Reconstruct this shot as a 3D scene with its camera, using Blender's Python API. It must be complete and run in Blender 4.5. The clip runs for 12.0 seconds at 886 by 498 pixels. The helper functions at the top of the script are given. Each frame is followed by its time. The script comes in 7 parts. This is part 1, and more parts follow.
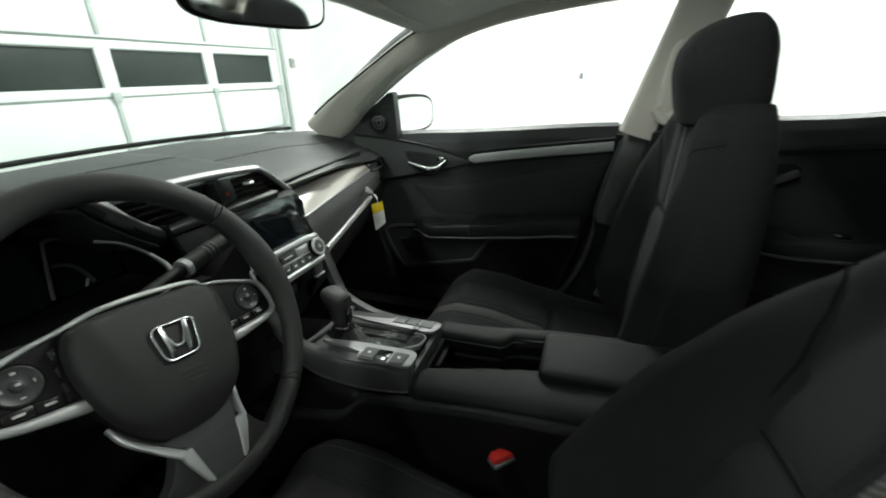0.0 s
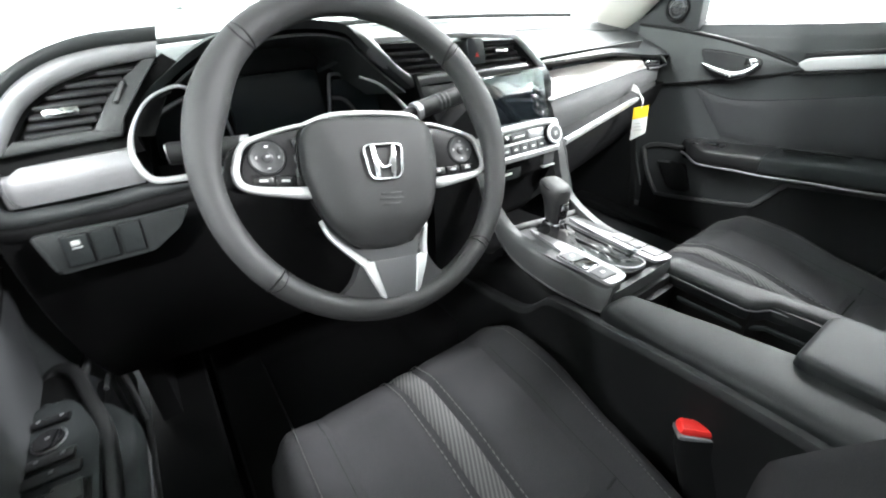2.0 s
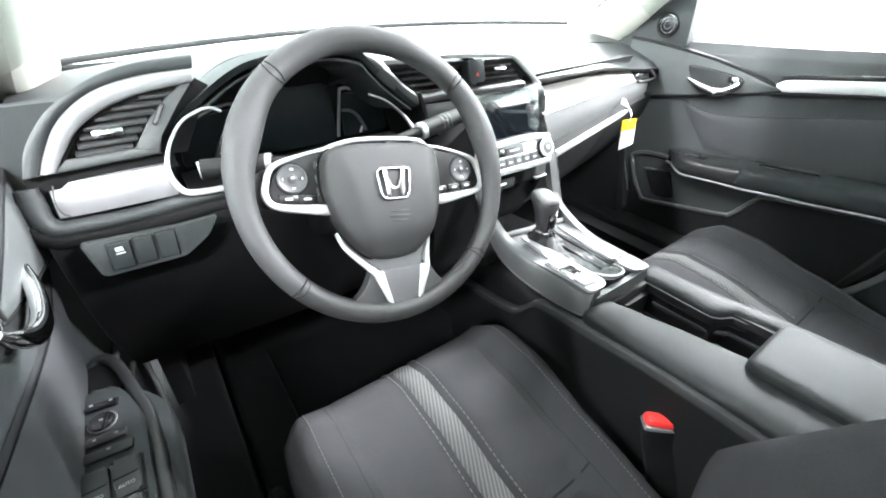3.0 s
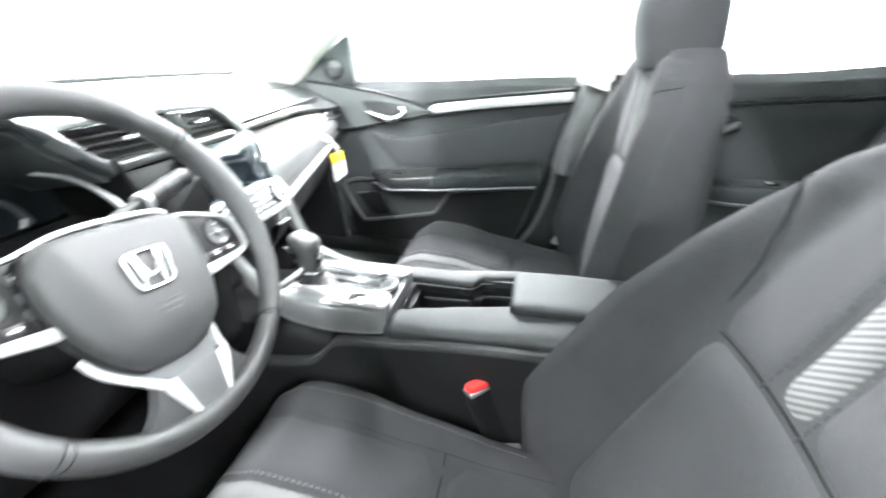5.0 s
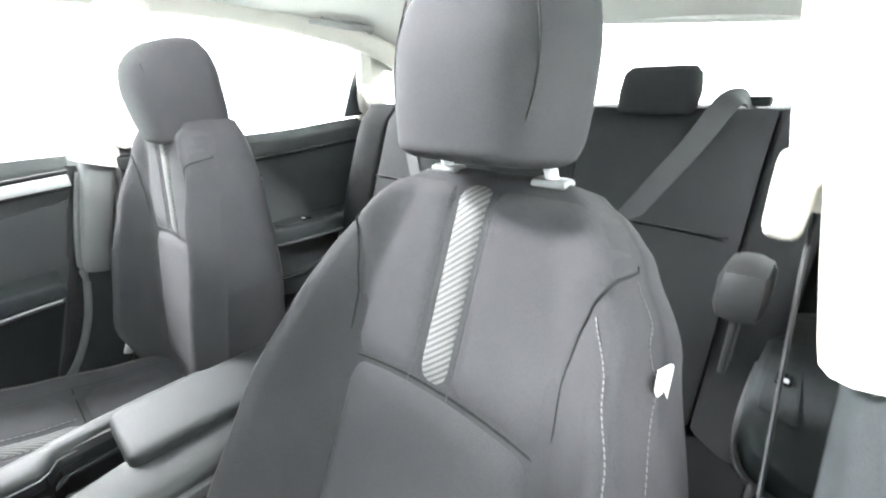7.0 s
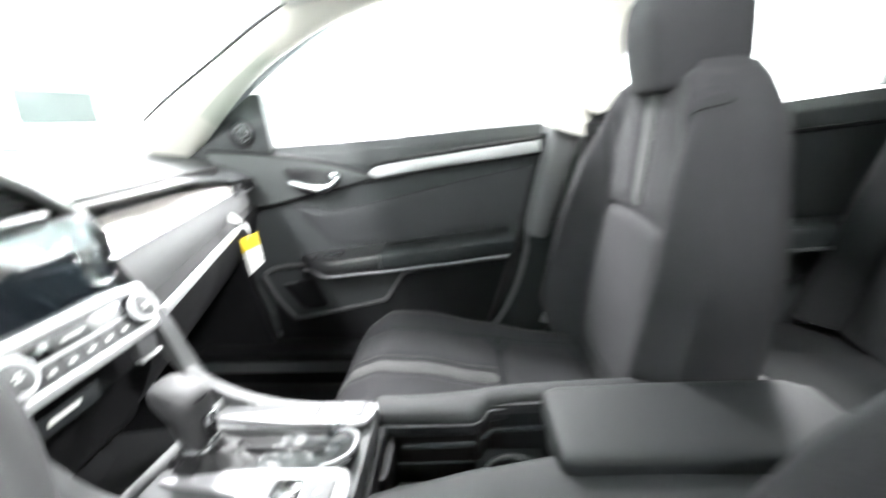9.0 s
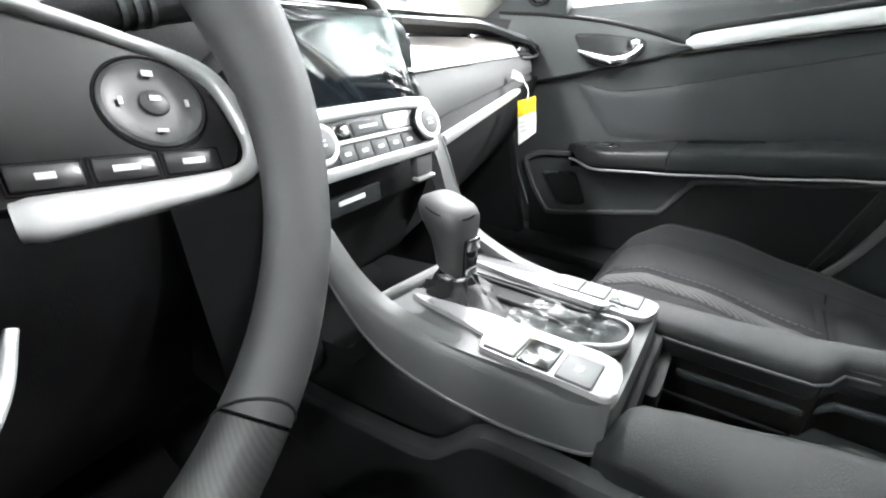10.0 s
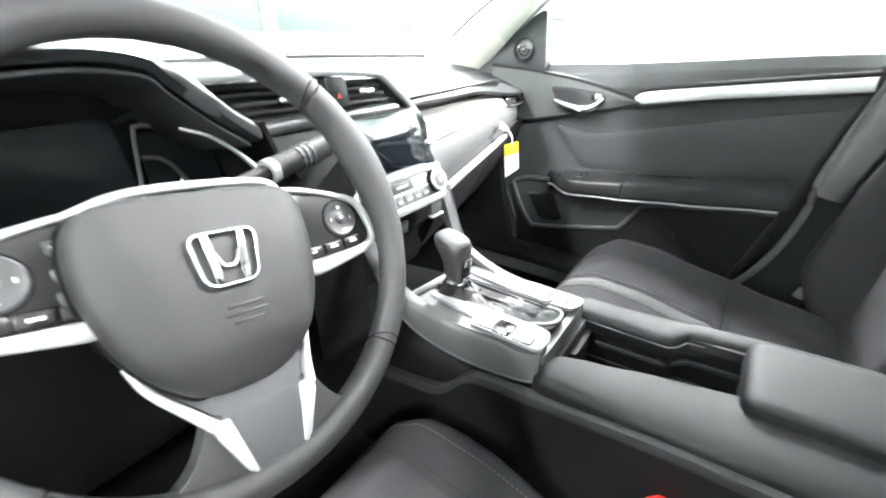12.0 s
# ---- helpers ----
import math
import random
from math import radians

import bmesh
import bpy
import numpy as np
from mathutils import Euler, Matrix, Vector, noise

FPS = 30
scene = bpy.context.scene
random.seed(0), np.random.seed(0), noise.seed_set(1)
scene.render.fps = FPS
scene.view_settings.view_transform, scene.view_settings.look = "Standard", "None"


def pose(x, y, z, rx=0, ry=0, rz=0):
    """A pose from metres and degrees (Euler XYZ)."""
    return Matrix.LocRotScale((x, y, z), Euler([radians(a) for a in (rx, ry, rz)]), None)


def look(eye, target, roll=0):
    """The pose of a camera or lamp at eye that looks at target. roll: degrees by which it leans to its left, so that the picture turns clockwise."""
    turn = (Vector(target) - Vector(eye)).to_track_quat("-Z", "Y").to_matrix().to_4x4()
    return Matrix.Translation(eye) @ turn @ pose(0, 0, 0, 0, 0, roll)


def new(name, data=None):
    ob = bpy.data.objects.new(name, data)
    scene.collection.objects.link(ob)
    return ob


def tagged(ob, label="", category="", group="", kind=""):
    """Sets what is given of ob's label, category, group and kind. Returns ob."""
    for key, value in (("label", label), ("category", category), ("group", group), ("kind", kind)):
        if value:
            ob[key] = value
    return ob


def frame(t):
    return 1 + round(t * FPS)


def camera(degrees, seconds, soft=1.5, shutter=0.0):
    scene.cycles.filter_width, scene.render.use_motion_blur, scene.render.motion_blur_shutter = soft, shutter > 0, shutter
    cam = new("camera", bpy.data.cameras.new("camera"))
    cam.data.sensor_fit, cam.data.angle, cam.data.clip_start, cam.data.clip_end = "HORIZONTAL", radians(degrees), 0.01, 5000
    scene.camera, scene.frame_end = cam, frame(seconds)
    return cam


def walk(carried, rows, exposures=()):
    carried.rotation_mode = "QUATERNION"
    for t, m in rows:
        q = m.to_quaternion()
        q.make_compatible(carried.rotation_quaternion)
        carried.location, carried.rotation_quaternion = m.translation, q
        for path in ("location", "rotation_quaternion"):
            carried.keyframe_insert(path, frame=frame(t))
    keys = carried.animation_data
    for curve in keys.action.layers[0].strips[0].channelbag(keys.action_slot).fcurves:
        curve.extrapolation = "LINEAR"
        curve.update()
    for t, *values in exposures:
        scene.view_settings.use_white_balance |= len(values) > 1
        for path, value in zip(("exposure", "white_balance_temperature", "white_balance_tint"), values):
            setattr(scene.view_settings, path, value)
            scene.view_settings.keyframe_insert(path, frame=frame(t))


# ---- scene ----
cam = camera(93.0, 12.0, soft=1.9, shutter=0.5)
PATH = [
    (0, (-0.601, -0.355, 1.089), (1.141, 0.257, 0.321), -1.5),
    (0.5, (-0.52, -0.346, 1.06), (1.136, 0.463, 0.283), 0.1),
    (1, (-0.498, -0.337, 1.027), (1.005, 0.711, 0.224), 0.5),
    (1.5, (-0.521, -0.344, 1.0), (0.721, 0.927, 0.084), -1.9),
    (2, (-0.546, -0.368, 1.001), (0.417, 1.041, -0.042), -2.0),
    (2.5, (-0.562, -0.379, 1.026), (0.373, 1.027, -0.046), -0.9),
    (2.7, (-0.568, -0.385, 1.043), (0.384, 1.001, -0.04), -0.4),
    (4.3, (-0.596, -0.4, 1.073), (0.682, 0.74, 0.039), 0.3),
    (4.5, (-0.601, -0.384, 1.056), (0.808, 0.602, 0.036), 0.5),
    (5, (-0.63, -0.322, 1.049), (1.111, 0.045, 0.135), 0.7),
    (5.5, (-0.614, -0.252, 1.04), (1.141, -0.645, 0.166), 1.3),
    (6, (-0.602, -0.238, 1.03), (0.904, -1.244, 0.181), 0.7),
    (6.5, (-0.6, -0.258, 1.04), (0.675, -1.616, 0.311), 0.1),
    (6.7, (-0.602, -0.267, 1.052), (0.626, -1.687, 0.364), -0.2),
    (8.3, (-0.509, -0.29, 1.113), (1.299, -1.009, 0.647), 0.4),
    (8.5, (-0.485, -0.27, 1.064), (1.401, -0.786, 0.647), 0.0),
    (9, (-0.366, -0.22, 0.968), (1.539, -0.136, 0.366), -2.2),
    (9.2, (-0.327, -0.161, 0.898), (1.544, 0.127, 0.253), 2.8),
    (9.5, (-0.307, -0.166, 0.879), (1.361, 0.599, 0.084), 1.5),
    (10, (-0.306, -0.14, 0.852), (1.14, 0.915, -0.042), -1.1),
    (10.5, (-0.308, -0.144, 0.848), (1.09, 0.94, -0.086), -2.5),
    (11, (-0.33, -0.15, 0.859), (1.056, 0.936, -0.088), -3.5),
    (11.5, (-0.389, -0.187, 0.914), (0.982, 0.922, -0.03), -1.4),
    (12, (-0.472, -0.249, 0.982), (0.971, 0.8, 0.078), -0.8),
]
EXPO = [
(0.0, -1.08, 6600, 2),
    (0.5, -0.66, 6550, 3),
    (1.0, -0.42, 6500, 4),
    (1.7, 0.9, 6400, 9),
    (2.5, 1.93, 6250, 11),
    (4.5, 2.74, 6250, 11),
    (5.0, 2.84, 6250, 11),
    (5.5, 2.76, 6250, 11),
    (6.5, 2.86, 6300, 12),
    (8.5, 2.3, 6400, 13),
    (9.5, 1.84, 6400, 13),
    (10.5, 1.78, 6400, 12),
    (12.0, 2.42, 6400, 12),
]
walk(cam, [(t, look(eye, target, roll)) for t, eye, target, roll in PATH], EXPO)

# ---- world, lights ----
world = bpy.data.worlds.new("world")
scene.world = world
world.use_nodes = True
world.node_tree.nodes["Background"].inputs[0].default_value = (0.9, 1.0, 0.96, 1)
world.node_tree.nodes["Background"].inputs[1].default_value = 0.05


def area_lamp(x, y, z, w, d, watts):
    data = bpy.data.lights.new("unseen_tube_light", "AREA")
    data.shape, data.size, data.size_y, data.energy = "RECTANGLE", w, d, watts
    data.color = (1.0, 1.0, 1.0)
    ob = new("unseen_tube_light", data)
    ob.matrix_world = pose(x, y, z)
    return ob


# Unseen lamps; their layout is made up to light the walls.
LAMPS = [(-3.3, 1.2), (4.0, 1.2), (-3.3, -2.8), (4.0, -2.8)]
for lx, ly in LAMPS:
    # West pair kept weak to darken the driver's side of the cabin.
    area_lamp(lx, ly, 3.83, 3.2, 0.5, 580 if lx > 0 else 140)


# ---- materials ----
def mat(name, color, rough=0.5, metal=0.0, grain=0.0, bump=0.0, scale=400.0, vary=0.12, big=9.0, spec=0.5, coat=0.0, stretch=(1, 1, 1)):
    """A surface with fine grain and a broader, fainter unevenness."""
    m = bpy.data.materials.new(name)
    m.use_nodes = True
    nt = m.node_tree
    bs = nt.nodes["Principled BSDF"]
    bs.inputs["Roughness"].default_value, bs.inputs["Metallic"].default_value = rough, metal
    bs.inputs["Specular IOR Level"].default_value, bs.inputs["Coat Weight"].default_value = spec, coat
    tc = nt.nodes.new("ShaderNodeTexCoord")
    mp = nt.nodes.new("ShaderNodeMapping")
    mp.inputs["Scale"].default_value = stretch
    nt.links.new(tc.outputs["Object"], mp.inputs[0])
    fine, wide = nt.nodes.new("ShaderNodeTexNoise"), nt.nodes.new("ShaderNodeTexNoise")
    fine.inputs["Scale"].default_value, wide.inputs["Scale"].default_value = scale, big
    fine.inputs["Detail"].default_value, wide.inputs["Detail"].default_value = 3, 4
    for n in (fine, wide):
        nt.links.new(mp.outputs[0], n.inputs["Vector"])
    mixn = nt.nodes.new("ShaderNodeMix")
    mixn.data_type = "FLOAT"
    mixn.inputs[0].default_value = min(1.0, grain)
    nt.links.new(wide.outputs[0], mixn.inputs[2])
    nt.links.new(fine.outputs[0], mixn.inputs[3])
    ramp = nt.nodes.new("ShaderNodeValToRGB")
    ramp.color_ramp.elements[0].position, ramp.color_ramp.elements[1].position = 0.3, 0.7
    ramp.color_ramp.elements[0].color = (*[c * (1 - vary) for c in color], 1)
    ramp.color_ramp.elements[1].color = (*[min(1, c * (1 + vary)) for c in color], 1)
    nt.links.new(mixn.outputs[0], ramp.inputs[0])
    nt.links.new(ramp.outputs[0], bs.inputs["Base Color"])
    rr = nt.nodes.new("ShaderNodeMapRange")
    rr.inputs["To Min"].default_value, rr.inputs["To Max"].default_value = max(0.02, rough - 0.06), min(1, rough + 0.06)
    nt.links.new(wide.outputs[0], rr.inputs[0])
    nt.links.new(rr.outputs[0], bs.inputs["Roughness"])
    if bump:
        b = nt.nodes.new("ShaderNodeBump")
        b.inputs["Strength"].default_value, b.inputs["Distance"].default_value = bump, 0.001
        nt.links.new(fine.outputs[0], b.inputs["Height"])
        nt.links.new(b.outputs[0], bs.inputs["Normal"])
    return m


def stripe_mat(name, dark, light, count, turn, rough=0.8):
    """Diagonal woven hatch."""
    m = mat(name, dark, rough, grain=0.6, bump=0.08, scale=1600)
    nt = m.node_tree
    bs, tc = nt.nodes["Principled BSDF"], nt.nodes["Texture Coordinate"]
    mp, wv, ramp = nt.nodes.new("ShaderNodeMapping"), nt.nodes.new("ShaderNodeTexWave"), nt.nodes.new("ShaderNodeValToRGB")
    mp.inputs["Rotation"].default_value = turn
    wv.inputs["Scale"].default_value, wv.inputs["Distortion"].default_value = count, 0.0
    ramp.color_ramp.elements[0].position, ramp.color_ramp.elements[1].position = 0.42, 0.58
    ramp.color_ramp.elements[0].color, ramp.color_ramp.elements[1].color = (*dark, 1), (*light, 1)
    nt.links.new(tc.outputs["Object"], mp.inputs[0])
    nt.links.new(mp.outputs[0], wv.inputs["Vector"])
    nt.links.new(wv.outputs[0], ramp.inputs[0])
    nt.links.new(ramp.outputs[0], bs.inputs["Base Color"])
    return m


def glass_mat(name, tint, gloss=0.02, least=0.025):
    m = bpy.data.materials.new(name)
    m.use_nodes = True
    nt = m.node_tree
    nt.nodes.remove(nt.nodes["Principled BSDF"])
    tr, gl, lw, pw, sc, mx = (nt.nodes.new("ShaderNode" + n) for n in ("BsdfTransparent", "BsdfGlossy", "LayerWeight", "Math", "MapRange", "MixShader"))
    tr.inputs[0].default_value, gl.inputs["Roughness"].default_value = (*tint, 1), gloss
    pw.operation, pw.inputs[1].default_value = "POWER", 4.0
    lw.inputs[0].default_value = 0.5
    sc.inputs["To Min"].default_value, sc.inputs["To Max"].default_value = least, 0.3
    nt.links.new(lw.outputs["Facing"], pw.inputs[0])
    nt.links.new(pw.outputs[0], sc.inputs[0])
    nt.links.new(sc.outputs[0], mx.inputs[0])
    nt.links.new(tr.outputs[0], mx.inputs[1])
    nt.links.new(gl.outputs[0], mx.inputs[2])
    nt.links.new(mx.outputs[0], nt.nodes["Material Output"].inputs[0])
    return m


def glow_mat(name, color, strength):
    m = bpy.data.materials.new(name)
    m.use_nodes = True
    bs = m.node_tree.nodes["Principled BSDF"]
    bs.inputs["Base Color"].default_value = (*color, 1)
    bs.inputs["Emission Color"].default_value, bs.inputs["Emission Strength"].default_value = (*color, 1), strength
    return m


CLOTH = mat("seat_cloth", (0.0274, 0.0270, 0.0289), 0.9, grain=0.6, bump=0.7, scale=1100, vary=0.35, spec=0.25)
CLOTH_DARK = mat("seat_bolster_cloth", (0.0222, 0.0219, 0.0236), 0.9, grain=0.6, bump=0.7, scale=1000, vary=0.35, spec=0.25)
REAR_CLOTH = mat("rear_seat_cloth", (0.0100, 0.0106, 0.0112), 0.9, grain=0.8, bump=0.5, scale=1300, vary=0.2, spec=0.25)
HATCH = stripe_mat("hatched_webbing", (0.030, 0.030, 0.032), (0.088, 0.087, 0.084), 58, (0, radians(52), 0))
HATCH_FLAT = stripe_mat("hatched_webbing_flat", (0.030, 0.030, 0.032), (0.072, 0.071, 0.069), 58, (0, 0, radians(27)))
THREAD = mat("grey_thread", (0.078, 0.078, 0.077), 0.8)
SOFT = mat("soft_black_plastic", (0.0285, 0.0312, 0.0322), 0.5, spec=0.4, grain=0.7, bump=0.35, scale=900, vary=0.15)
SOFT_GREY = mat("soft_charcoal_vinyl", (0.0215, 0.0245, 0.0255), 0.65, spec=0.2, grain=0.7, bump=0.35, scale=700, vary=0.12)
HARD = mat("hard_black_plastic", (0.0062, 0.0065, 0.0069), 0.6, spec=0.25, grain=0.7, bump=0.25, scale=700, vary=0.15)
PIANO = mat("gloss_black", (0.008, 0.008, 0.009), 0.12, vary=0.1, coat=0.5)
LEATHER = mat("wheel_leather", (0.032, 0.032, 0.033), 0.6, grain=0.8, bump=0.10, scale=1600, vary=0.07)
LEATHER_DOT = stripe_mat("perforated_leather", (0.021, 0.021, 0.022), (0.034, 0.034, 0.034), 190, (0, radians(20), radians(30)), 0.5)
SEAM = mat("black_seam", (0.013, 0.013, 0.0135), 1.0, vary=0.1, spec=0.05)
DASH_GREY = mat("dark_grey_trim", (0.072, 0.072, 0.075), 0.5, metal=0.2, grain=0.6, bump=0.15, scale=500, vary=0.1)
# Black of the liners, also given to a sheet that stands in for shadow.
WELL = mat("deep_black_liner_and_shade", (0.004, 0.004, 0.0042), 0.6, spec=0.15, grain=0.5, vary=0.1)
SPEAR = mat("charcoal_door_panel", (0.056, 0.060, 0.060), 0.5, grain=0.7, bump=0.2, scale=900, vary=0.1, spec=0.4)
EMBLEM = mat("satin_chrome", (0.66, 0.67, 0.68), 0.2, metal=1.0, vary=0.03)
TRIM = mat("satin_grey_trim", (0.27, 0.266, 0.275), 0.42, metal=0.3, grain=0.6, bump=0.05, scale=900, vary=0.06)
DECK = mat("satin_shifter_trim", (0.125, 0.128, 0.131), 0.5, metal=0.2, grain=0.6, bump=0.05, scale=900, vary=0.06)
SWITCH = mat("grey_switch_plastic", (0.085, 0.087, 0.089), 0.55, grain=0.6, bump=0.05, scale=900, vary=0.06)
WING = mat("satin_charcoal_wing", (0.054, 0.056, 0.057), 0.55, metal=0.0, grain=0.6, bump=0.1, scale=900, vary=0.08)
SLAT = mat("vent_slat_plastic", (0.042, 0.043, 0.045), 0.42, grain=0.5, vary=0.1)
GRAB = mat("grab_handle_plastic", (0.34, 0.34, 0.325), 0.6, grain=0.6, bump=0.2, scale=700, vary=0.06)
SILVER = mat("satin_silver_plastic", (0.55, 0.555, 0.56), 0.42, metal=0.5, grain=0.5, vary=0.05, scale=900)
SPOKE_GREY = mat("dark_metallic_grey", (0.12, 0.12, 0.125), 0.38, metal=0.5, grain=0.5, vary=0.08, scale=900)
SILVER_DARK = mat("dark_satin_silver", (0.27, 0.27, 0.28), 0.42, metal=0.6, grain=0.5, vary=0.08, scale=900)
CHROME = mat("chrome", (0.85, 0.86, 0.87), 0.08, metal=1.0, vary=0.02)
BRUSHED = mat("brushed_champagne_trim", (0.50, 0.465, 0.44), 0.34, metal=0.75, grain=0.7, bump=0.1, scale=260, vary=0.1, stretch=(0.05, 1, 12))
HEADLINER = mat("grey_headliner_cloth", (0.62, 0.62, 0.58), 0.95, grain=0.8, bump=0.3, scale=900, vary=0.05, spec=0.2)
IVORY = mat("light_grey_pillar_plastic", (0.64, 0.615, 0.56), 0.6, grain=0.7, bump=0.25, scale=700, vary=0.05)
CARPET = mat("black_carpet", (0.006, 0.006, 0.0064), 1.0, grain=0.9, bump=1.0, scale=700, vary=0.4, spec=0.1)
RED = mat("red_plastic", (0.75, 0.035, 0.03), 0.35, vary=0.06)
WEB = mat("belt_webbing", (0.014, 0.0145, 0.0155), 0.75, grain=0.6, bump=0.3, scale=900)
SCREEN = mat("dark_display_glass", (0.012, 0.016, 0.020), 0.06, vary=0.05, spec=1.0, big=2.0)
DIM = mat("unlit_display", (0.008, 0.011, 0.013), 0.35, spec=0.25, vary=0.1)
FILM = glass_mat("crinkled_clear_film", (0.80, 0.83, 0.83), 0.18)
PAD = mat("charcoal_pad_vinyl", (0.0058, 0.0068, 0.0076), 0.62, spec=0.35, grain=0.7, bump=0.3, scale=800, vary=0.12)
LEDGE = mat("charcoal_ledge_plastic", (0.019, 0.0197, 0.0206), 0.6, spec=0.35, grain=0.7, bump=0.2, scale=800, vary=0.1)
LINER = mat("gloss_black_liner", (0.006, 0.0055, 0.0052), 0.4, spec=0.25, grain=0.5, vary=0.1)
BOOT = mat("creased_black_leather", (0.008, 0.008, 0.0085), 0.42, spec=0.5, grain=0.7, bump=0.4, scale=500, vary=0.15)
WRAP = glass_mat("clear_plastic_wrap", (0.84, 0.86, 0.86), 0.34, 0.018)
DASH_PAD = mat("dark_dash_pad", (0.036, 0.036, 0.037), 0.55, spec=0.4, grain=0.7, bump=0.3, scale=800, vary=0.1)
# Base colour lowered below the other black plastic to hold the under-dash shade.
KNEE = mat("shade_darkened_knee_plastic", (0.0042, 0.0042, 0.0045), 0.8, spec=0.15, grain=0.6, bump=0.3, scale=700, vary=0.15)
COVER = mat("grained_airbag_cover", (0.024, 0.024, 0.0245), 0.55, spec=0.4, grain=0.8, bump=0.25, scale=1400, vary=0.06)
PANEL = mat("satin_black_panel", (0.012, 0.0115, 0.0125), 0.30, spec=0.45, grain=0.4, vary=0.08)
INSERT = mat("padded_insert_vinyl", (0.0290, 0.0303, 0.0323), 0.55, spec=0.35, grain=0.7, bump=0.35, scale=800, vary=0.1)
SWITCH_PLATE = mat("satin_black_plate", (0.015, 0.0155, 0.016), 0.4, spec=0.45, grain=0.5, bump=0.1, scale=900, vary=0.1)
# Paler than the door plastic: the lip's edge highlight is put into the colour.
LIP = mat("pocket_lip_highlight", (0.055, 0.056, 0.057), 0.45, spec=0.45, grain=0.5, vary=0.08)
WHITE = mat("white_card", (0.8, 0.8, 0.78), 0.6, vary=0.03)
YELLOW = mat("yellow_print", (0.85, 0.62, 0.02), 0.55, vary=0.03)
INK = mat("pale_legend_print", (0.55, 0.55, 0.55), 0.6, vary=0.03)
BODY = mat("outer_paint", (0.30, 0.31, 0.32), 0.25, metal=0.3, coat=0.6, vary=0.04)
RUBBER = mat("black_rubber_seal", (0.008, 0.008, 0.0085), 0.7, grain=0.5, vary=0.1)
MIRROR = mat("mirror_glass", (0.92, 0.93, 0.93), 0.02, metal=1.0, vary=0.01)
GLASS = glass_mat("clear_car_glass", (0.93, 0.96, 0.95))
WALL = mat("white_painted_block", (0.81, 0.82, 0.815), 0.6, grain=0.3, bump=0.3, scale=120, vary=0.04, big=1.5)
DOORPAINT = mat("white_door_paint", (0.75, 0.785, 0.77), 0.4, grain=0.3, vary=0.03, big=2)
STILE = mat("galvanised_stile", (0.42, 0.46, 0.445), 0.45, metal=0.2, vary=0.06, big=3)
DOORSEAM = mat("grey_rubber_seam", (0.20, 0.22, 0.21), 0.7, vary=0.1)
PANE = mat("dusky_window_pane", (0.026, 0.034, 0.032), 0.35, vary=0.2, big=1.2, spec=0.25)
CONCRETE = mat("sealed_concrete", (0.42, 0.43, 0.42), 0.45, grain=0.5, bump=0.2, scale=60, vary=0.12, big=0.8)
TUBE = glow_mat("assumed_tube_glow", (0.95, 1.0, 0.97), 12.0)


# ---- shaping helpers ----
def part(name, bm, material, parent=None, label="", sharp=38):
    me = bpy.data.meshes.new(name)
    bmesh.ops.recalc_face_normals(bm, faces=bm.faces)
    bm.to_mesh(me)
    bm.free()
    for p in me.polygons:
        p.use_smooth = True
    me.set_sharp_from_angle(angle=radians(sharp))
    me.materials.append(material)
    ob = new(name, me)
    if parent is not None:
        ob.parent = parent
        if parent.parent is None and parent.type == "EMPTY":
            ob.matrix_parent_inverse = Matrix.Translation(-parent.location)
    if label:
        ob["label"] = label
    return ob


def thing(name, at, label, category, group="", kind=""):
    ob = new(name)
    ob.empty_display_size = 0.05
    ob.location = at
    return tagged(ob, label, category, group, kind)


def lettering(body, size, m, material, parent):
    """Raised letters of the built-in font, as one mesh."""
    cu = bpy.data.curves.new("legend", "FONT")
    cu.body, cu.size, cu.align_x, cu.align_y, cu.extrude = body, size, "CENTER", "CENTER", 0.0002
    tmp = bpy.data.objects.new("legend_tmp", cu)
    me = bpy.data.meshes.new_from_object(tmp)
    bpy.data.objects.remove(tmp)
    bm = bmesh.new()
    bm.from_mesh(me)
    bpy.data.meshes.remove(me)
    bmesh.ops.transform(bm, matrix=m, verts=bm.verts)
    return part("legend", bm, material, parent)


def solo(name, bm, material, label, category, group="", kind="", sharp=38):
    return tagged(part(name, bm, material, None, "", sharp), label, category, group, kind)


def sheet(f, nu, nv, off, keep=None):
    """A solid sheet: f(u, v) is its face, off the step to its back (a vector or a function of u, v)."""
    bm = bmesh.new()
    give = off if callable(off) else (lambda u, v: Vector(off))
    a, b = {}, {}
    for i in range(nu + 1):
        for j in range(nv + 1):
            u, v = i / nu, j / nv
            p = Vector(f(u, v))
            a[i, j], b[i, j] = p, p + give(u, v)
    va, vb = {}, {}

    def vert(store, src, k):
        if k not in store:
            store[k] = bm.verts.new(src[k])
        return store[k]

    cells = {(i, j) for i in range(nu) for j in range(nv) if keep is None or keep((i + 0.5) / nu, (j + 0.5) / nv)}
    for i, j in cells:
        ks = [(i, j), (i + 1, j), (i + 1, j + 1), (i, j + 1)]
        bm.faces.new([vert(va, a, k) for k in ks])
        bm.faces.new([vert(vb, b, k) for k in reversed(ks)])
        for n, (di, dj) in enumerate(((0, -1), (1, 0), (0, 1), (-1, 0))):
            if (i + di, j + dj) not in cells:
                k0, k1 = ks[n], ks[(n + 1) % 4]
                bm.faces.new([vert(va, a, k1), vert(va, a, k0), vert(vb, b, k0), vert(vb, b, k1)])
    return bm


